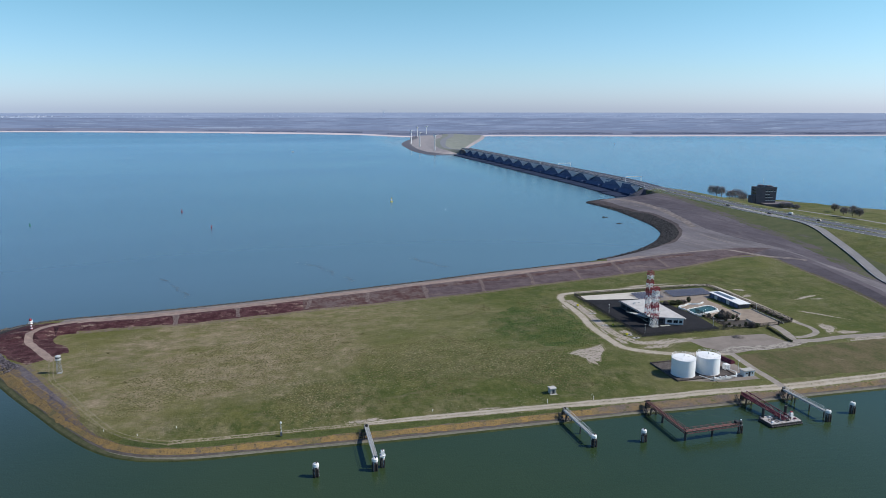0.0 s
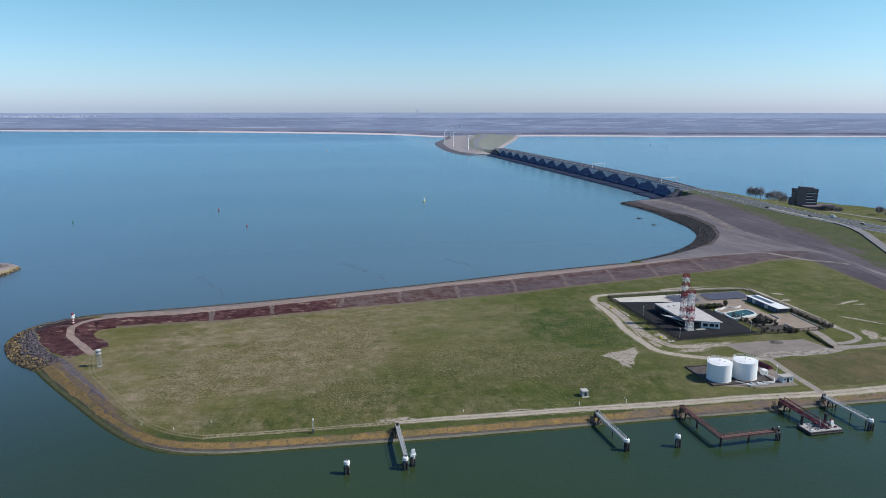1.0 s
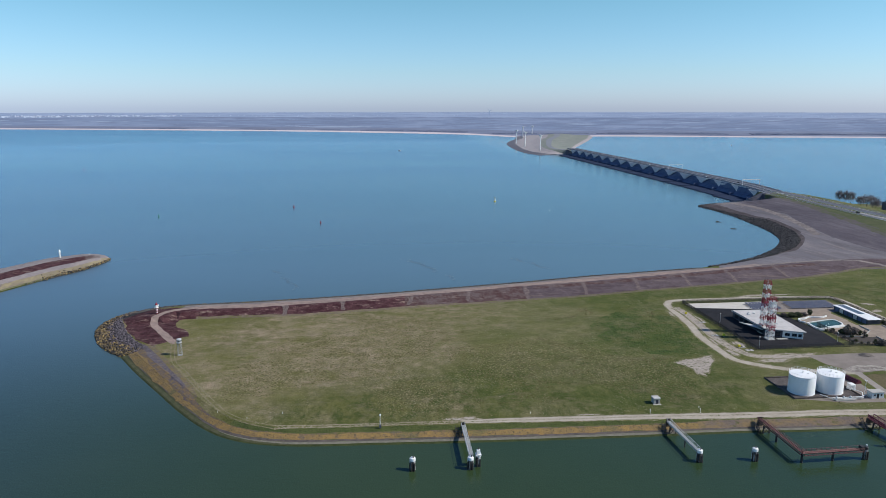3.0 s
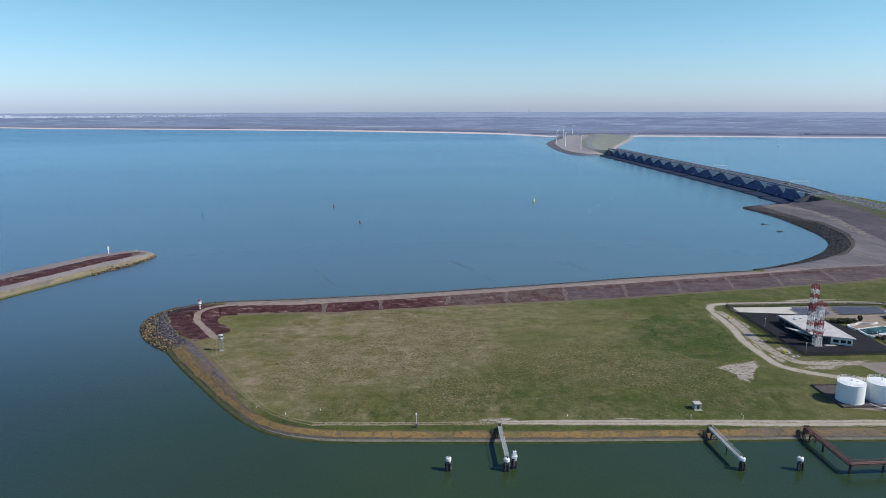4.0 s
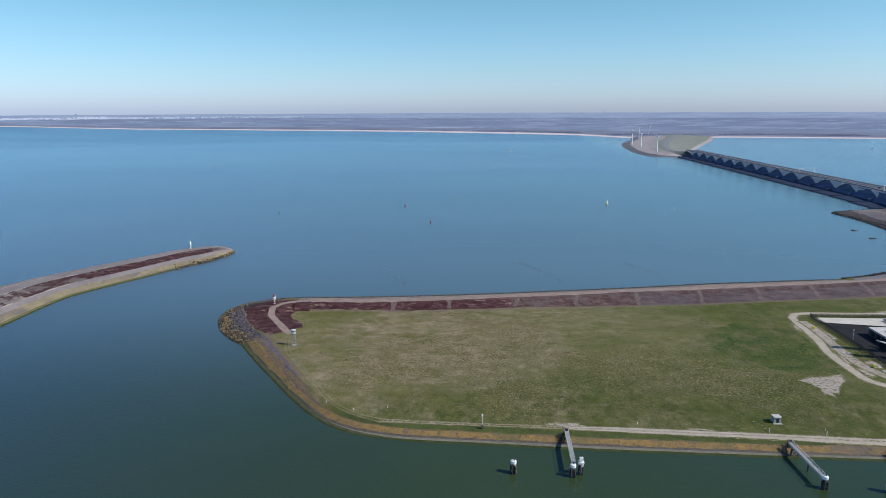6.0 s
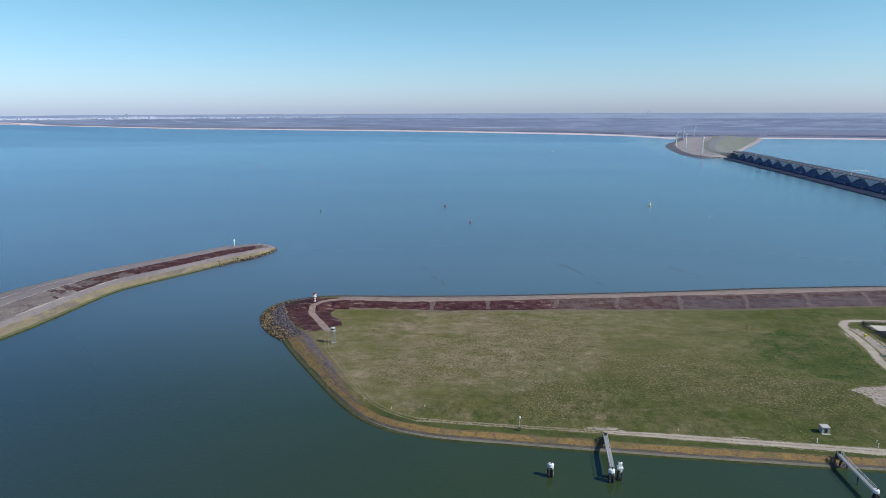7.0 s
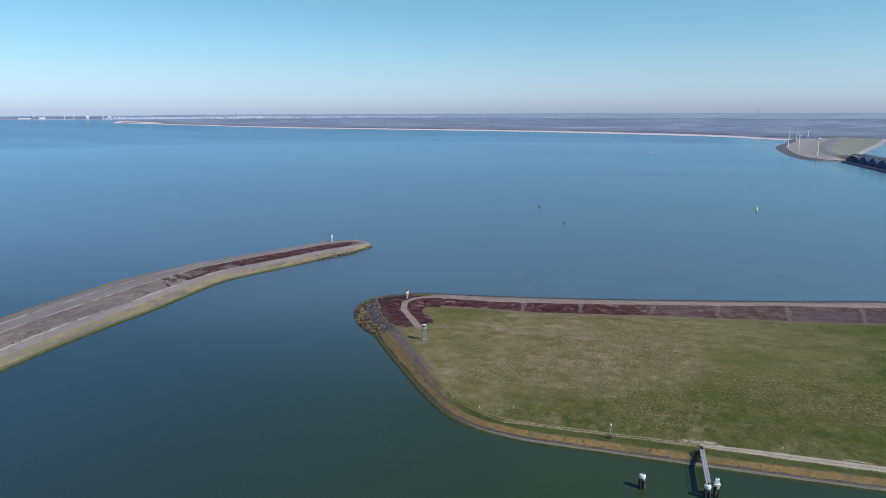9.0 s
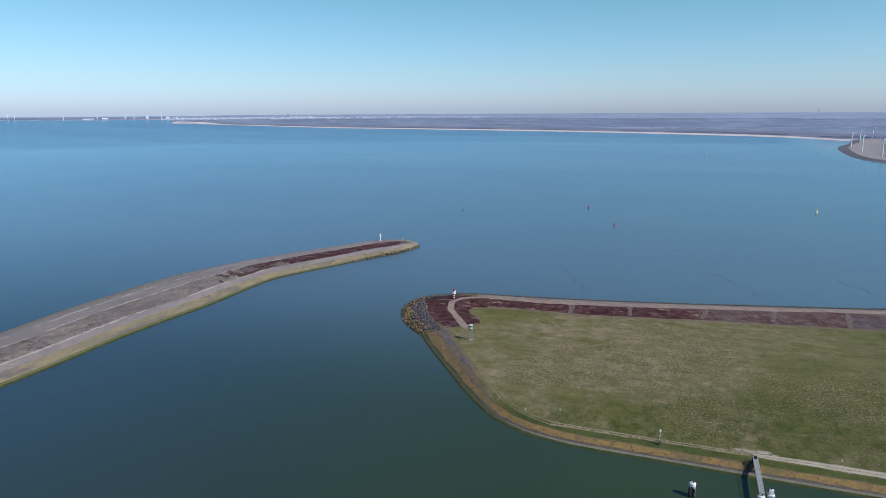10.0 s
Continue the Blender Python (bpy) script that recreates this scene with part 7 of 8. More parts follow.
def bush(x, y, r, h, mat="leaf", seed=0, label="dense dark evergreen shrub", z=3.0):
    """Many small leaf clumps on a few stems."""
    rng = np.random.RandomState(seed)
    t = thing("shrub", x, y, z, label, "shrub", "shrubs in the station garden")
    k = Kit()
    for i in range(5):
        a = rng.uniform(0, 6.28)
        k.rod((0, 0, 0), (0.55 * r * math.cos(a), 0.55 * r * math.sin(a), h * 0.7), 0.08, 0.03, 6)
    part("stems", k, "bark", t)
    n = int(90 + 60 * r)
    p = rng.normal(0, 1, (n, 3))
    p /= np.linalg.norm(p, axis=1)[:, None]
    rad = rng.uniform(0.45, 1.0, n) ** 0.6 * (1 + 0.25 * np.sin(3 * np.arctan2(p[:, 1], p[:, 0]) + seed))
    p = p * rad[:, None] * (r, r, h * 0.5) + (0, 0, h * 0.55)
    p[:, 2] = np.maximum(p[:, 2], 0.15)
    v, f = lumps(p, np.column_stack([rng.uniform(0.12, 0.3, n) * r * 0.8] * 2 + [rng.uniform(0.1, 0.22, n) * h * 0.6]), seed + 1, 0.4)
    kk = Kit()
    kk.v, kk.f = [tuple(q) for q in v], [tuple(int(i) for i in q) for q in f]
    part("foliage", kk, mat, t)


for i, (x, y, r, h) in enumerate(((247.5, 314.0, 3.3, 4.2), (251.5, 313.0, 1.8, 2.6), (244.2, 315.2, 1.6, 2.6), (252.2, 296.4, 2.0, 2.6), (255.0, 296.2, 1.8, 2.2), (249.2, 297.6, 0.8, 2.8), (255.2, 313.0, 0.8, 1.8),
                                  (235.7, 346.0, 2.2, 2.4), (239.4, 346.4, 2.4, 2.2), (244.0, 347.6, 2.0, 1.8), (248.4, 348.8, 1.3, 3.0), (238.3, 319.4, 0.8, 1.4), (240.2, 317.6, 0.9, 1.5), (243.0, 303.0, 0.8, 1.4), (237.8, 298.6, 0.7, 1.8),
                                  (240.6, 308.8, 0.9, 1.4), (242.5, 319.8, 0.9, 1.6), (245.2, 309.0, 0.8, 1.3), (251.0, 307.8, 0.8, 1.2), (242.8, 298.8, 0.6, 1.6), (246.0, 298.2, 0.6, 1.7), (231.8, 347.5, 1.6, 2.0), (253.5, 309.5, 1.0, 1.4))):
    bush(x, y, r, h, "leaf" if i % 3 else "dryshrub", 60 + i)


for k in range(16):
    bush(278.3 + 0.10 * (k % 3), 300.0 + 2.1 * k, 0.95 + 0.25 * (k % 2), 1.0 + 0.3 * (k % 3), "dryshrub" if k % 2 else "leaf", 500 + k, "low dry shrub in the planting strip by the fence")


def garden():
    t = thing("garden_wall", 0, 0, 3.0, "low pale garden wall round planting beds", "garden wall")
    for a, b in (((238.5, 300.5), (258.0, 300.0)), ((258.0, 300.0), (258.5, 309.0)), ((241.0, 310.5), (252.0, 309.0)), ((255.0, 312.0), (262.0, 318.0)), ((262.0, 318.0), (262.5, 327.0)), ((275.0, 326.0), (273.6, 297.4))):
        part("wall_section", Kit().beam((*a, 0.25), (*b, 0.25), 0.35, 0.6), "concrete", t)
    t = thing("garden_bed", 249.0, 305.0, 3.0, "dark planting bed inside the garden wall", "planting bed")
    part("soil", Kit().prism([(-9, -4), (8.5, -4.2), (9, 3.5), (-7, 5)], -0.1, 0.1), "timber", t)


garden()


def fence(pts, seed):
    """Dark mesh fence: posts, rails and wires between corner points."""
    t = thing("mesh_fence", 0, 0, 3.0, "tall dark wire mesh fence round the station yard", "fence", "fences round the station")
    for a, b in zip(pts, pts[1:]):
        a, b = Vector((*a, 0)), Vector((*b, 0))
        n = max(1, int((b - a).length / 3.0))
        for i in range(n):
            p, q = a.lerp(b, i / n), a.lerp(b, (i + 1) / n)
            part("post", Kit().beam(p, p + Vector((0, 0, 2.3)), 0.1), "darksteel", t)
            k = Kit()
            for z in (0.15, 0.4, 0.65, 0.9, 1.15, 1.4, 1.65, 1.9, 2.2):
                k.beam(p + Vector((0, 0, z)), q + Vector((0, 0, z)), 0.04)
            for j in range(1, 16):
                e = p.lerp(q, j / 16)
                k.beam(e, e + Vector((0, 0, 2.2)), 0.045)
            part("mesh_panel", k, "darksteel", t)


fence([(186.0, 378.5), (186.0, 296.2), (237.5, 296.2), (262.5, 295.6)], 1)
fence([(269.5, 297.0), (280.5, 299.0), (281.5, 378.5), (186.0, 378.5)], 2)
fence([(238.8, 299.0), (240.0, 330.0)], 3)


def gate():
    t = thing("yard_gate", 262.5, 295.8, 3.0, "dark sliding steel gate at the yard entrance", "gate", "", 6)
    for x in (0, 7):
        part("gate_post", Kit().bev(x - 0.15, -0.15, 0, x + 0.15, 0.15, 2.4, 0.05), "darksteel", t)
    for i in range(24):
        part("bar", Kit().beam((0.3 + i * 0.28, 0, 0.2), (0.3 + i * 0.28, 0, 2.0), 0.05), "darksteel", t)
    part("rail", Kit().beam((0.1, 0, 0.2), (6.9, 0, 0.2), 0.1).beam((0.1, 0, 2.0), (6.9, 0, 2.0), 0.1), "darksteel", t)


gate()


def marker(x, y, h, mat, label, name="marker_post", z=3.0, r=0.12):
    t = thing(name, x, y, z, label, "post", "marker posts")
    part("post", Kit().rod((0, 0, 0), (0, 0, h), r, r * 0.8), mat, t)
    part("cap", Kit().lathe(0, 0, [(r * 1.6, h), (r * 1.6, h + 0.12), (r * 0.6, h + 0.2)], 8), mat, t)
    return t


for x, y in ((178.0, 356.5), (180.5, 317.5), (179.5, 300.5)):
    t = thing("warning_box", x, y, 3.0, "small yellow equipment box beside the perimeter track", "equipment box", "yellow boxes along the track")
    part("box", Kit().bev(-0.55, -0.45, 0.3, 0.55, 0.45, 1.4, 0.06), "yellow", t)
    part("leg", Kit().beam((0, 0, 0), (0, 0, 0.3), 0.15), "steel", t)
for x, y in ((176.5, 319.0), (181.0, 301.0), (182.5, 296.0), (180.0, 341.0)):
    t = thing("cable_cover", x, y, 3.0, "flat pale concrete cover slab in the ground", "cover slab", "cover slabs along the track")
    part("slab", Kit().bev(-1.8, -1.0, 0.0, 1.8, 1.0, 0.22, 0.05), "concrete", t)
    part("lid", Kit().bev(-0.6, -0.5, 0.22, 0.6, 0.5, 0.3, 0.03), "darksteel", t)
for x, y in ((-48.5, 243.5), (-61.0, 250.0), (2.0, 236.0), (127.4, 235.5), (60.0, 237.0), (-35.5, 246.5)):
    marker(x, y, 0.6, "white", "short white marker post on the grass", r=0.09)
for x, y in ((126.0, 231.5), (106.5, 233.0)):
    marker(x, y, 1.5, "white", "white marker post beside the gravel track")


def signal_pole(x, y):
    t = thing("signal_pole", x, y, 3.0, "blue-grey signal pole with a white lamp beside the track", "signal pole")
    part("pole", Kit().rod((0, 0, 0), (0, 0, 4.6), 0.13, 0.1), "steel", t)
    part("lamp", Kit().lathe(0, 0, [(0.28, 4.6), (0.34, 4.8), (0.34, 5.2), (0.1, 5.45)], 10), "white", t)
    part("cabinet", Kit().bev(-0.35, -0.3, 0, 0.35, 0.3, 1.3, 0.05), "solar", t)


signal_pole(2.1, 231.0)


def yard_lamp(x, y):
    t = thing("yard_lamp", x, y, 3.0, "slim grey yard lamp on the asphalt", "lamp", "lamps in the station yard")
    part("pole", Kit().rod((0, 0, 0), (0, 0, 5.0), 0.09, 0.06), "steel", t)
    part("lamp_head", Kit().bev(-0.3, -0.2, 5.0, 0.3, 0.2, 5.2, 0.05), "white", t)


for x, y in ((190.0, 300.5), (233.0, 303.0), (236.5, 330.0), (190.0, 340.0), (274.5, 321.0)):
    yard_lamp(x, y)


def rubble(x, y, seed):
    rng = np.random.RandomState(seed)
    n = 420
    p = np.column_stack([rng.normal(0, 1.5, n), rng.normal(0, 1.0, n), np.zeros(n)])
    p[:, 2] = 1.1 * np.exp(-(p[:, 0] ** 2 / 5 + p[:, 1] ** 2 / 2.4)) - 0.12
    v, f = lumps(p + (x, y, 3.0), np.column_stack([rng.uniform(0.2, 0.42, n)] * 2 + [rng.uniform(0.15, 0.3, n)]), seed, 0.35)
    tagged(new("rubble_heap", mesh_of("rubble_heap", v, f, MAT["dirt"])), "mound of grey rubble and earth on the dirt yard", "rubble heap")


rubble(234.2, 284.0, 70)
for k in range(17):
    bush(259.6 - 0.25 * k, 293.0 - 1.37 * k, 0.85, 0.95, "leaf", 400 + k, "clipped dark hedge plant beside the entrance road")

# ---------------------------------------------------------------- lights and lookouts on the headland


def radar_tower(x, y):
    t = thing("lookout_tower", x, y, 3.0, "grey lattice tower with a white round cabin on top", "tower")
    k = Kit()
    cs = [(-1, -1), (1, -1), (1, 1), (-1, 1)]
    for i in range(4):
        a, b = cs[i], cs[(i + 1) % 4]
        part("leg", Kit().beam((a[0] * 1.15, a[1] * 1.15, 0), (a[0] * 0.85, a[1] * 0.85, 7.0), 0.11), "grating", t)
        for j in range(4):
            z0, z1 = j * 1.75, (j + 1) * 1.75
            s0, s1 = 1.15 - 0.3 * z0 / 7, 1.15 - 0.3 * z1 / 7
            k.beam((a[0] * s0, a[1] * s0, z0), (b[0] * s1, b[1] * s1, z1), 0.055)
            k.beam((b[0] * s0, b[1] * s0, z0), (a[0] * s1, a[1] * s1, z1), 0.055)
            k.beam((a[0] * s1, a[1] * s1, z1), (b[0] * s1, b[1] * s1, z1), 0.055)
    part("bracing", k, "grating", t)
    part("platform", Kit().lathe(0, 0, [(1.5, 6.9), (1.6, 7.0), (1.6, 7.12)], 20), "grating", t)
    part("cabin", Kit().lathe(0, 0, [(1.25, 7.12), (1.3, 8.2), (1.42, 8.8), (1.42, 9.15), (0.5, 9.4)], 20), "steel", t, "pale grey round cabin")
    part("window_band", Kit().lathe(0, 0, [(1.30, 7.9), (1.42, 7.95), (1.45, 8.5), (1.40, 8.55)], 20), "glass", t, "dark window band")
    k = Kit()
    for i in range(14):
        a, b = 2 * math.pi * i / 14, 2 * math.pi * (i + 1) / 14
        k.beam((1.55 * math.cos(a), 1.55 * math.sin(a), 7.1), (1.55 * math.cos(a), 1.55 * math.sin(a), 8.1), 0.06)
        k.beam((1.55 * math.cos(a), 1.55 * math.sin(a), 8.1), (1.55 * math.cos(b), 1.55 * math.sin(b), 8.1), 0.06)
    part("guard_rail", k, "steel", t)
    part("footing", Kit().bev(-1.3, -1.3, -0.05, 1.3, 1.3, 0.12, 0.05), "grating", t)
    return t


radar_tower(-93.0, 317.0).scale = (0.80, 0.80, 0.88)


def harbour_light(x, y, z, banded, label):
    t = thing("harbour_light", x, y, z, label, "harbour light", "harbour lights")
    r = 0.75
    for i in range(5):
        part("column_band", Kit().lathe(0, 0, [(r, i * 0.8), (r, (i + 1) * 0.8)], 16), "red" if banded and i % 2 == 0 else "white", t, "red band" if banded and i % 2 == 0 else "white band", True)
    part("gallery", Kit().lathe(0, 0, [(1.0, 4.0), (1.5, 4.15), (1.5, 4.3)], 16), "white", t)
    k = Kit()
    for i in range(10):
        a, b = 2 * math.pi * i / 10, 2 * math.pi * (i + 1) / 10
        k.beam((1.45 * math.cos(a), 1.45 * math.sin(a), 4.3), (1.45 * math.cos(a), 1.45 * math.sin(a), 5.2), 0.06)
        k.beam((1.45 * math.cos(a), 1.45 * math.sin(a), 5.2), (1.45 * math.cos(b), 1.45 * math.sin(b), 5.2), 0.07)
    part("railing", k, "white", t)
    part("lantern_room", Kit().lathe(0, 0, [(1.05, 4.3), (1.05, 6.0), (0.95, 6.1)], 14), "white", t)
    part("lantern_roof", Kit().lathe(0, 0, [(1.1, 6.1), (1.0, 6.6), (0.45, 7.3), (0.12, 7.9)], 14), "red" if banded else "white", t, "red domed roof" if banded else "")
    part("footing", Kit().lathe(0, 0, [(1.3, -0.6), (1.3, 0.1), (1.1, 0.2)], 14), "concrete", t)
    part("panel", Kit().bev(0.9, -0.5, 5.4, 1.4, 0.5, 6.4, 0.05), "white", t)
    t.scale = (0.75, 0.75, 0.85) if banded else (0.55, 0.55, 0.85)


harbour_light(-122.8, 381.0, 5.0, True, "small red and white banded harbour light on the dike")
harbour_light(-244.5, 542.5, 5.0, False, "small white harbour light on the breakwater tip")
marker(-226.0, 551.0, 2.5, "white", "white marker post on the breakwater tip", z=4.0)

# ---------------------------------------------------------------- buoys and boats


def buoy(x, y, mat, s, label):
    t = thing("buoy", x, y, 0, label, "buoy", "buoys in the fairway")
    part("float", Kit().lathe(0, 0, [(0.6 * s, -0.5 * s), (1.2 * s, -0.1), (1.25 * s, 0.5 * s), (0.9 * s, 0.75 * s)], 14), mat, t)
    part("tower", Kit().lathe(0, 0, [(0.8 * s, 0.75 * s), (0.42 * s, 2.6 * s), (0.4 * s, 3.0 * s)], 10), "white" if mat == "yellow" else mat, t)
    part("topmark", Kit().lathe(0, 0, [(0.1 * s, 3.0 * s), (0.5 * s, 3.3 * s), (0.5 * s, 3.7 * s), (0.1 * s, 4.0 * s)], 10), mat, t)
    part("lamp", Kit().lathe(0, 0, [(0.14 * s, 4.0 * s), (0.14 * s, 4.4 * s), (0.05 * s, 4.5 * s)], 8), "darksteel", t)


buoy(156.2, 871, "yellow", 1.35, "yellow and white light buoy floating in the estuary")
buoy(-99, 841, "red", 0.85, "red fairway buoy floating in the estuary")
buoy(-57.1, 718, "red", 0.72, "small red fairway buoy floating in the estuary")
buoy(-241, 779, "green", 0.75, "green fairway buoy floating in the estuary")
buoy(206.8, 784, "white", 0.20, "small white mooring buoy on the water")
buoy(266.6, 900, "white", 0.20, "small white mooring buoy on the water")
buoy(230, 830, "white", 0.20, "small white mooring buoy on the water")
buoy(-573, 1413, "red", 0.82, "red fairway buoy floating in the estuary")


def boat(x, y, rz, s, label):
    t = thing("motor_boat", x, y, 0, label, "boat", "boats on the water", rz)
    hull = [(-3 * s, -1.1 * s), (1.5 * s, -1.1 * s), (3.4 * s, 0), (1.5 * s, 1.1 * s), (-3 * s, 1.1 * s)]
    part("hull", Kit().prism(hull, -0.3, 0.9 * s), "white", t)
    part("cabin", Kit().bev(-1.6 * s, -0.8 * s, 0.9 * s, 1.0 * s, 0.8 * s, 2.0 * s, 0.2), "white", t)
    part("windscreen", Kit().box(1.0 * s, -0.7 * s, 1.1 * s, 1.06 * s, 0.7 * s, 1.8 * s), "glass", t)


boat(1171, 2166, 60, 1.6, "small white sailing boat far out on the water")
boat(70.8, 1980, -20, 1.3, "small white motor boat far out on the water")

for i, (x, y) in enumerate(((365.6, 683.4), (361.0, 642.1))):
    rng = np.random.RandomState(80 + i)
    p = np.column_stack([rng.normal(x, 1.5, 14), rng.normal(y, 0.9, 14), rng.uniform(-0.3, 0.1, 14)])
    v, f = lumps(p, np.column_stack([rng.uniform(0.7, 1.6, 14), rng.uniform(0.6, 1.1, 14), rng.uniform(0.4, 0.9, 14)]), 81 + i)
    tagged(new("rock_outcrop", mesh_of("rock_outcrop", v, f, MAT["rockbed"])), "dark low rocks standing out of the bay water", "rocks", "rocks in the bay")


MAT["wetreef"] = two_tone("wet_submerged_stone", (0.062, 0.090, 0.108), (0.084, 0.112, 0.130), 3, (0.044, 0.062, 0.076), 0.5, spec=0.5, fine=0.8)


def reef(pts, seed):
    """Crest of an old groyne just breaking the surface."""
    line = spline(pts, 1.5)
    rng = np.random.RandomState(seed)
    n = len(line)
    keep = rng.rand(n) < 0.92
    keep &= np.sin(np.arange(n) / 6 + seed) > -0.85
    q = np.repeat(line[keep], 2, axis=0) + rng.normal(0, 0.9, (keep.sum() * 2, 2)) + np.sin(np.repeat(np.arange(n)[keep], 2) / 2.3)[:, None] * (1.6, 0.6)
    m_ = len(q)
    p = np.column_stack([q, np.full(m_, -0.02)])
    v, f = lumps(p, np.column_stack([rng.uniform(0.5, 1.5, m_), rng.uniform(0.25, 0.6, m_), rng.uniform(0.03, 0.06, m_)]), seed)
    tagged(new("sunken_groyne", mesh_of("sunken_groyne", v, f, MAT["wetreef"])), "dark crest of an old groyne just breaking the water", "groyne", "", "stuff")


reef([(-76.5, 502), (-74.3, 499), (-66.2, 480.7), (-60.3, 469.2), (-55.6, 457.7), (-52.1, 448.2)], 91)
reef([(20, 534), (27, 534), (31, 522), (38, 508), (42, 500), (46, 486), (52, 474), (58, 463)], 92)
reef([(106, 528), (113, 524), (119, 512), (124, 505), (128, 494), (136, 480)], 93)

# ---------------------------------------------------------------- dam road, control tower, trees, cars


def control_tower():
    t = thing("control_tower", 577.0, 690.0, 5.5, "tall dark brick control building with a few pale window bands", "building", "", -14)
    k = Kit().add([(x * (1 + 0.06 * z / 27), y * (1 + 0.06 * z / 27), z) for z in (0, 27) for x, y in ((-14.2, -8.5), (14.2, -8.5), (14.2, 8.5), (-14.2, 8.5))], [(3, 2, 1, 0), (4, 5, 6, 7), (0, 1, 5, 4), (1, 2, 6, 5), (2, 3, 7, 6), (3, 0, 4, 7)])
    part("body", k, "bldg", t)
    part("stair_tower", Kit().box(-20, -6, 0, -15, 6, 15), "bldg", t)
    part("parapet", Kit().box(-15.3, -9.3, 27, 15.3, 9.3, 28.0), "darkwall", t)
    part("roof_plant", Kit().bev(-9, -5, 28, -2, 3, 31, 0.2).bev(3, -4, 28, 10, 4, 30, 0.2), "bldg", t)
    for i, z in enumerate((4, 8.5, 13, 17.5, 22)):
        for j in range(7):
            x = -13 + j * 3.9
            if (i, j) not in ((4, 3), (4, 4), (4, 5), (4, 6), (3, 3), (3, 4), (2, 3), (2, 4), (2, 5), (1, 3), (1, 4), (1, 5), (1, 6)):
                continue
            w = part("window", Kit().box(x, -9.1, z, x + 2.8, -9.0, z + 2.0), "glass", t)
            part("frame", Kit().box(x - 0.2, -9.25, z - 0.2, x + 3.0, -9.1, z + 0.7), "white", w, "white window sill band")
    for i, z in enumerate((8.5, 17.5, 22)):
        for j in range(4):
            y = -7.5 + j * 4
            part("window", Kit().box(-15.1, y, z, -15.0, y + 2.6, z + 2.0), "glass", t)
    part("aerial", Kit().rod((-2, 0, 28), (-2, 0, 42), 0.25, 0.1), "steel", t)
    part("low_wing", Kit().bev(-8, -24, 0, 20, -9, 5, 0.2), "bldg", t)
    part("low_wing", Kit().bev(15, -10, 0, 40, 5, 5, 0.2), "bldg", t)
    t.scale = (0.8, 0.8, 0.8)


control_tower()


def bare_tree(x, y, z, h, seed, wide=1.0):
    rng = np.random.RandomState(seed)
    t = thing("bare_tree", x, y, z, "leafless tree with a rounded grey-brown crown", "tree", "trees beside the control building")
    part("trunk", Kit().rod((0, 0, 0), (0.2, 0, h * 0.45), 0.35, 0.2, 8), "bark", t)
    k = Kit()
    for i in range(9):
        a, e = rng.uniform(0, 6.28), rng.uniform(0.5, 1.0)
        p = Vector((0, 0, h * rng.uniform(0.25, 0.45)))
        q = p + Vector((math.cos(a) * h * 0.3, math.sin(a) * h * 0.3, h * 0.45 * e))
        k.rod(p, q, 0.14, 0.05, 5)
    part("limbs", k, "bark", t)
    n = 2200
    d = rng.normal(0, 1, (n, 3))
    d /= np.linalg.norm(d, axis=1)[:, None]
    p = d * rng.uniform(0.2, 1, n)[:, None] ** 0.7 * (1 + 0.3 * np.sin(3 * np.arctan2(d[:, 1], d[:, 0]) + seed))[:, None] * (h * 0.38 * wide, h * 0.38 * wide, h * 0.38) + (0, 0, h * 0.58)
    kk = Kit()
    for q, dd in zip(p, d):
        q = Vector(q)
        e = q + Vector(dd * rng.uniform(0.6, 1.6)) + Vector((0, 0, rng.uniform(0.2, 0.8)))
        s = Vector((rng.uniform(-.16, .16), rng.uniform(-.16, .16), 0.1))
        kk.add([q - s, q + s, e], [(0, 1, 2)])
    tagged(part("twigs", kk, "twig", t), kind="stuff")


for i, (x, y, z, h, w) in enumerate(((571.4, 782, 5, 15, 0.7), (575, 776, 5, 15, 0.7), (578, 769.6, 5, 15, 0.8), (578, 753, 5, 11, 1.2), (579.5, 744, 5, 14, 1.3), (580, 735, 5, 14, 1.3), (579, 728, 5, 10, 1.3),
                                    (587, 668, 5, 6, 1.9), (589, 660, 5, 6, 1.9), (591, 652, 5, 5.5, 1.9), (631, 637, 4, 8, 1.4), (613, 606, 5, 8, 1.2), (612.5, 593, 5, 12, 1.0), (616, 588, 5, 9, 1.1))):
    bare_tree(x, y, z, h, 100 + i, w)


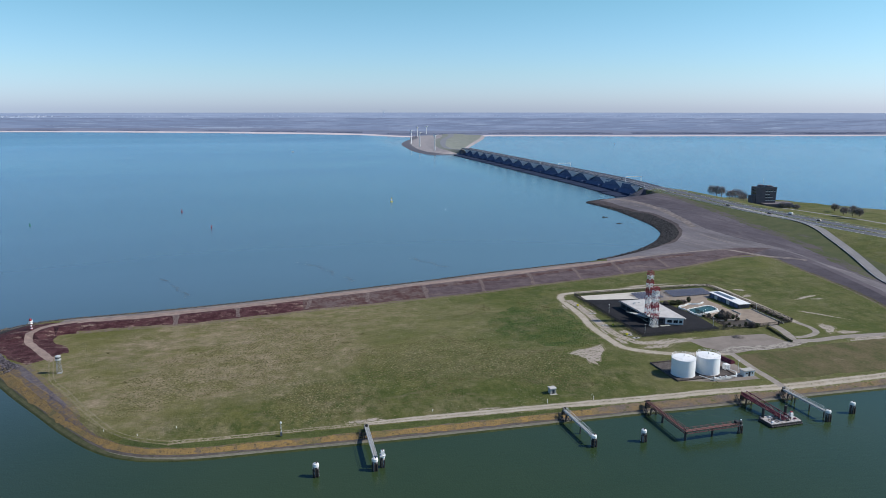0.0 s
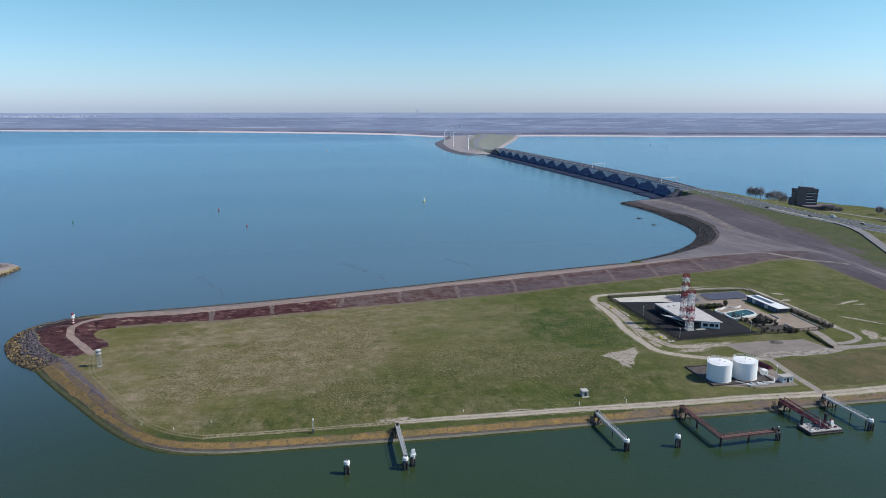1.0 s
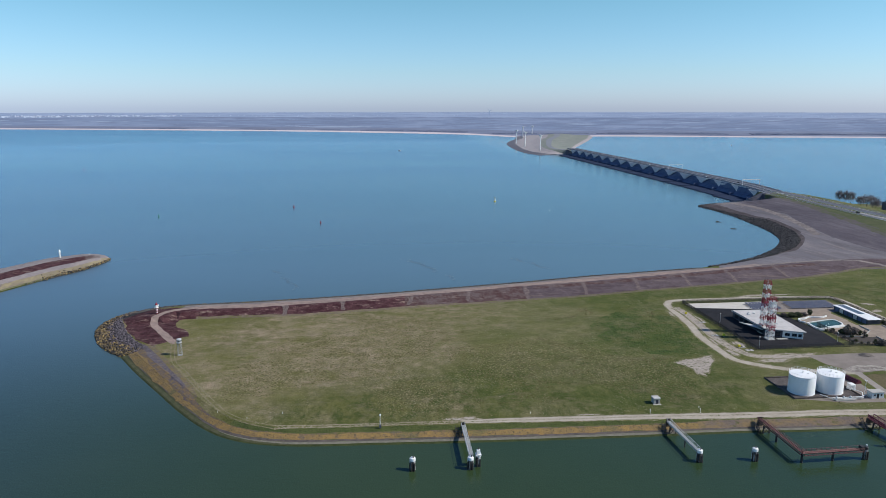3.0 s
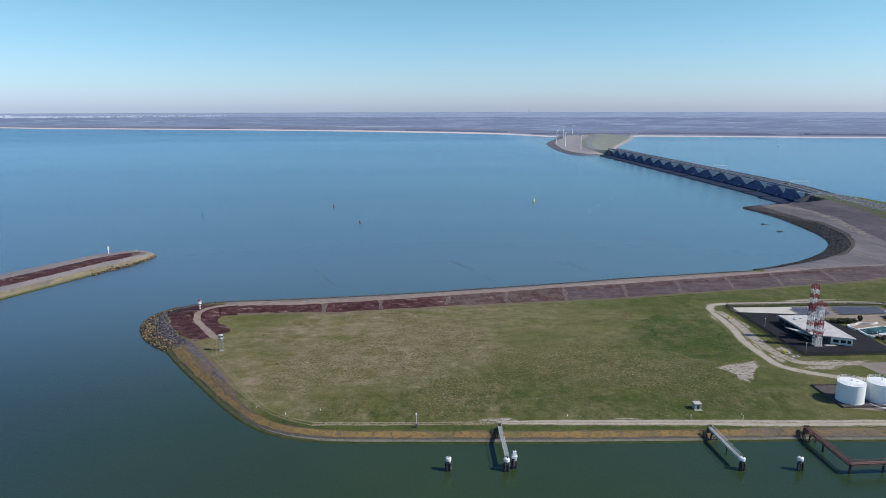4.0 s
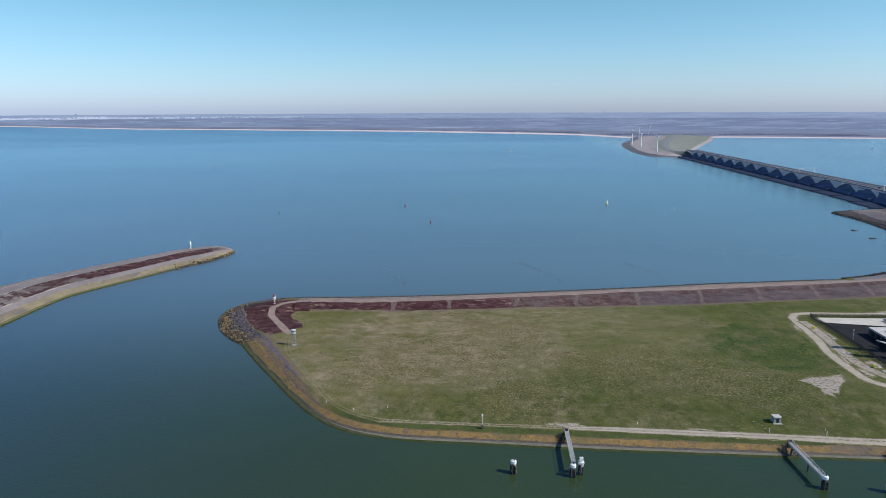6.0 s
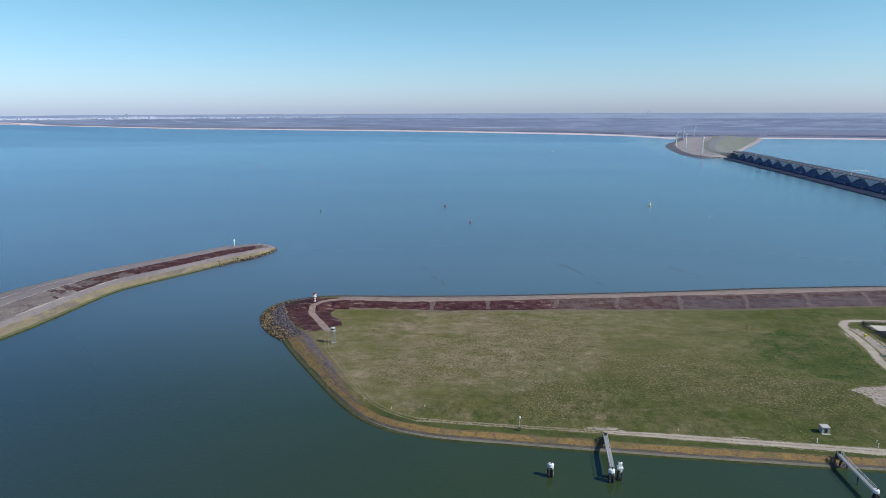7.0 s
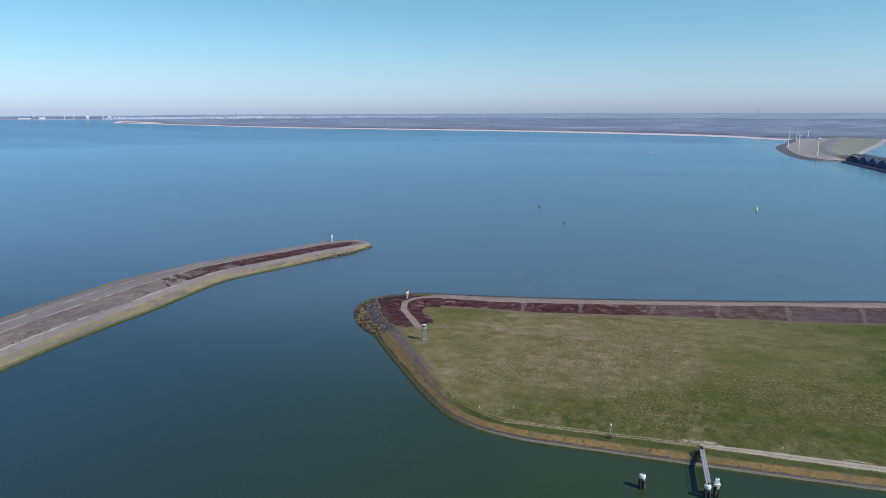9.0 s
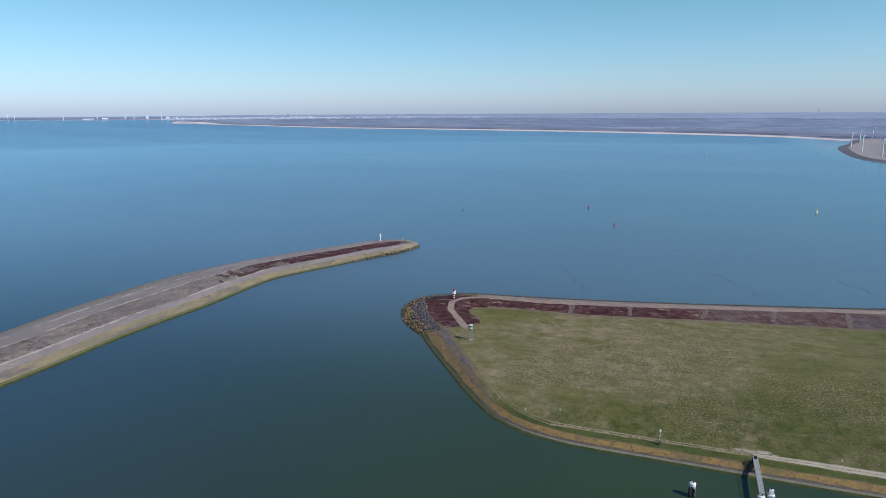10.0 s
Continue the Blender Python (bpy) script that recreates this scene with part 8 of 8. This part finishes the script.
def car(x, y, z, rz, mat, van=False):
    t = thing("van" if van else "car", x, y, z, "white delivery van driving on the dam road" if van else "dark car on the dam road", "van" if van else "car", "vehicles on the dam road", rz)
    L, W, H = (5.6, 2.0, 2.4) if van else (4.4, 1.8, 1.45)
    part("body", Kit().bev(-W / 2, -L / 2, 0.3, W / 2, L / 2, H * 0.62, 0.12), mat, t)
    part("roof", Kit().bev(-W / 2 + 0.12, -L * 0.42, H * 0.62, W / 2 - 0.12, L * (0.3 if van else 0.2), H, 0.25), mat, t)
    part("windscreen", Kit().add([(-W / 2 + 0.2, L * 0.2, H * 0.95), (W / 2 - 0.2, L * 0.2, H * 0.95), (W / 2 - 0.12, L * 0.36, H * 0.62), (-W / 2 + 0.12, L * 0.36, H * 0.62), (0, L * 0.19, H * 0.62)], [(0, 3, 2, 1), (0, 1, 4), (1, 2, 4), (2, 3, 4), (3, 0, 4)]), "glass", t)
    for sx in (-1, 1):
        for yy in (-L * 0.3, L * 0.3):
            wh = part("wheel", Kit().rod((sx * (W / 2 - 0.18), yy, 0.33), (sx * (W / 2 + 0.02), yy, 0.33), 0.33, None, 12), "darksteel", t)


MAT["carblack"] = plain("dark_car_paint", (0.02, 0.02, 0.025), 0.25, 0, 0.6)
for x, y, mat, van in ((512.0, 570, "white", True), (493.5, 578, "carblack", False), (508.0, 528, "carblack", False), (491.0, 640, "carblack", False), 
                       (512, 1010, "white", False), (519, 1250, "white", False), (521, 930, "carblack", False)):
    zz = 14.5
    car(x, y, zz, 0 if x > 505 else 180, mat, van)


def crash_barrier(pts, label):
    t = thing("crash_barrier", 0, 0, 0, label, "crash barrier", "crash barriers along the dam road")
    line = spline(pts, 12)
    z = height(line)
    for (a, b), za, zb in zip(zip(line, line[1:]), z, z[1:]):
        part("rail", Kit().beam((*a, za + 0.65), (*b, zb + 0.65), 0.12, 0.34), "steel", t)
        part("post", Kit().beam((*a, za - 0.1), (*a, za + 0.7), 0.14), "steel", t)


crash_barrier([(488, 830), (488.5, 760), (484.5, 700), (481, 620), (484, 540), (490, 470)], "long grey steel crash barrier beside the road")
crash_barrier([(504, 830), (504.5, 760), (500.5, 700), (496.6, 620), (499.6, 540), (505.6, 470)], "long grey steel crash barrier between carriageways")
crash_barrier([(522.5, 830), (522, 760), (518.0, 700), (514, 620), (517, 540), (523, 470)], "long grey steel crash barrier beside the road")


def road_lines():
    """White edge and lane lines on the dam road."""
    way = spline([(513, 836), (511, 760), (507, 700), (503, 620), (506, 540), (512, 470), (522, 400), (540, 300)], 6)
    for off in (20.3, 8.7, 3.8, -8.8):
        l, r = offset(way, off + 0.18), offset(way, off - 0.18)
        z = np.maximum(height(offset(way, off)), 0) + 0.12
        n = len(way)
        v = np.vstack([np.column_stack([l, z]), np.column_stack([r, z])])
        f = [(i, i + 1, n + i + 1, n + i) for i in range(n - 1)]
        structure("road_marking", mesh_of("road_marking", v, [q[::-1] for q in f], MAT["white"]), "white painted line along the dam road", "road marking")


road_lines()


def slip_road_edge():
    t = thing("slip_road_kerb", 0, 0, 0, "low retaining kerb with a rail beside the slip road, dark for its shadow line", "kerb")
    line = offset(SLIP[SLIP[:, 1] < 560], 4.1)
    z = height(line)
    for (a, b), za, zb in zip(zip(line, line[1:]), z, z[1:]):
        # kerb in near black: the shadow line under the road edge, put into its colour
        part("kerb_stone", Kit().beam((*a, za + 0.1), (*b, zb + 0.1), 0.4, 0.6), "darksteel", t)
        part("rail", Kit().beam((*a, za + 0.75), (*b, zb + 0.75), 0.12, 0.3), "steel", t)


slip_road_edge()
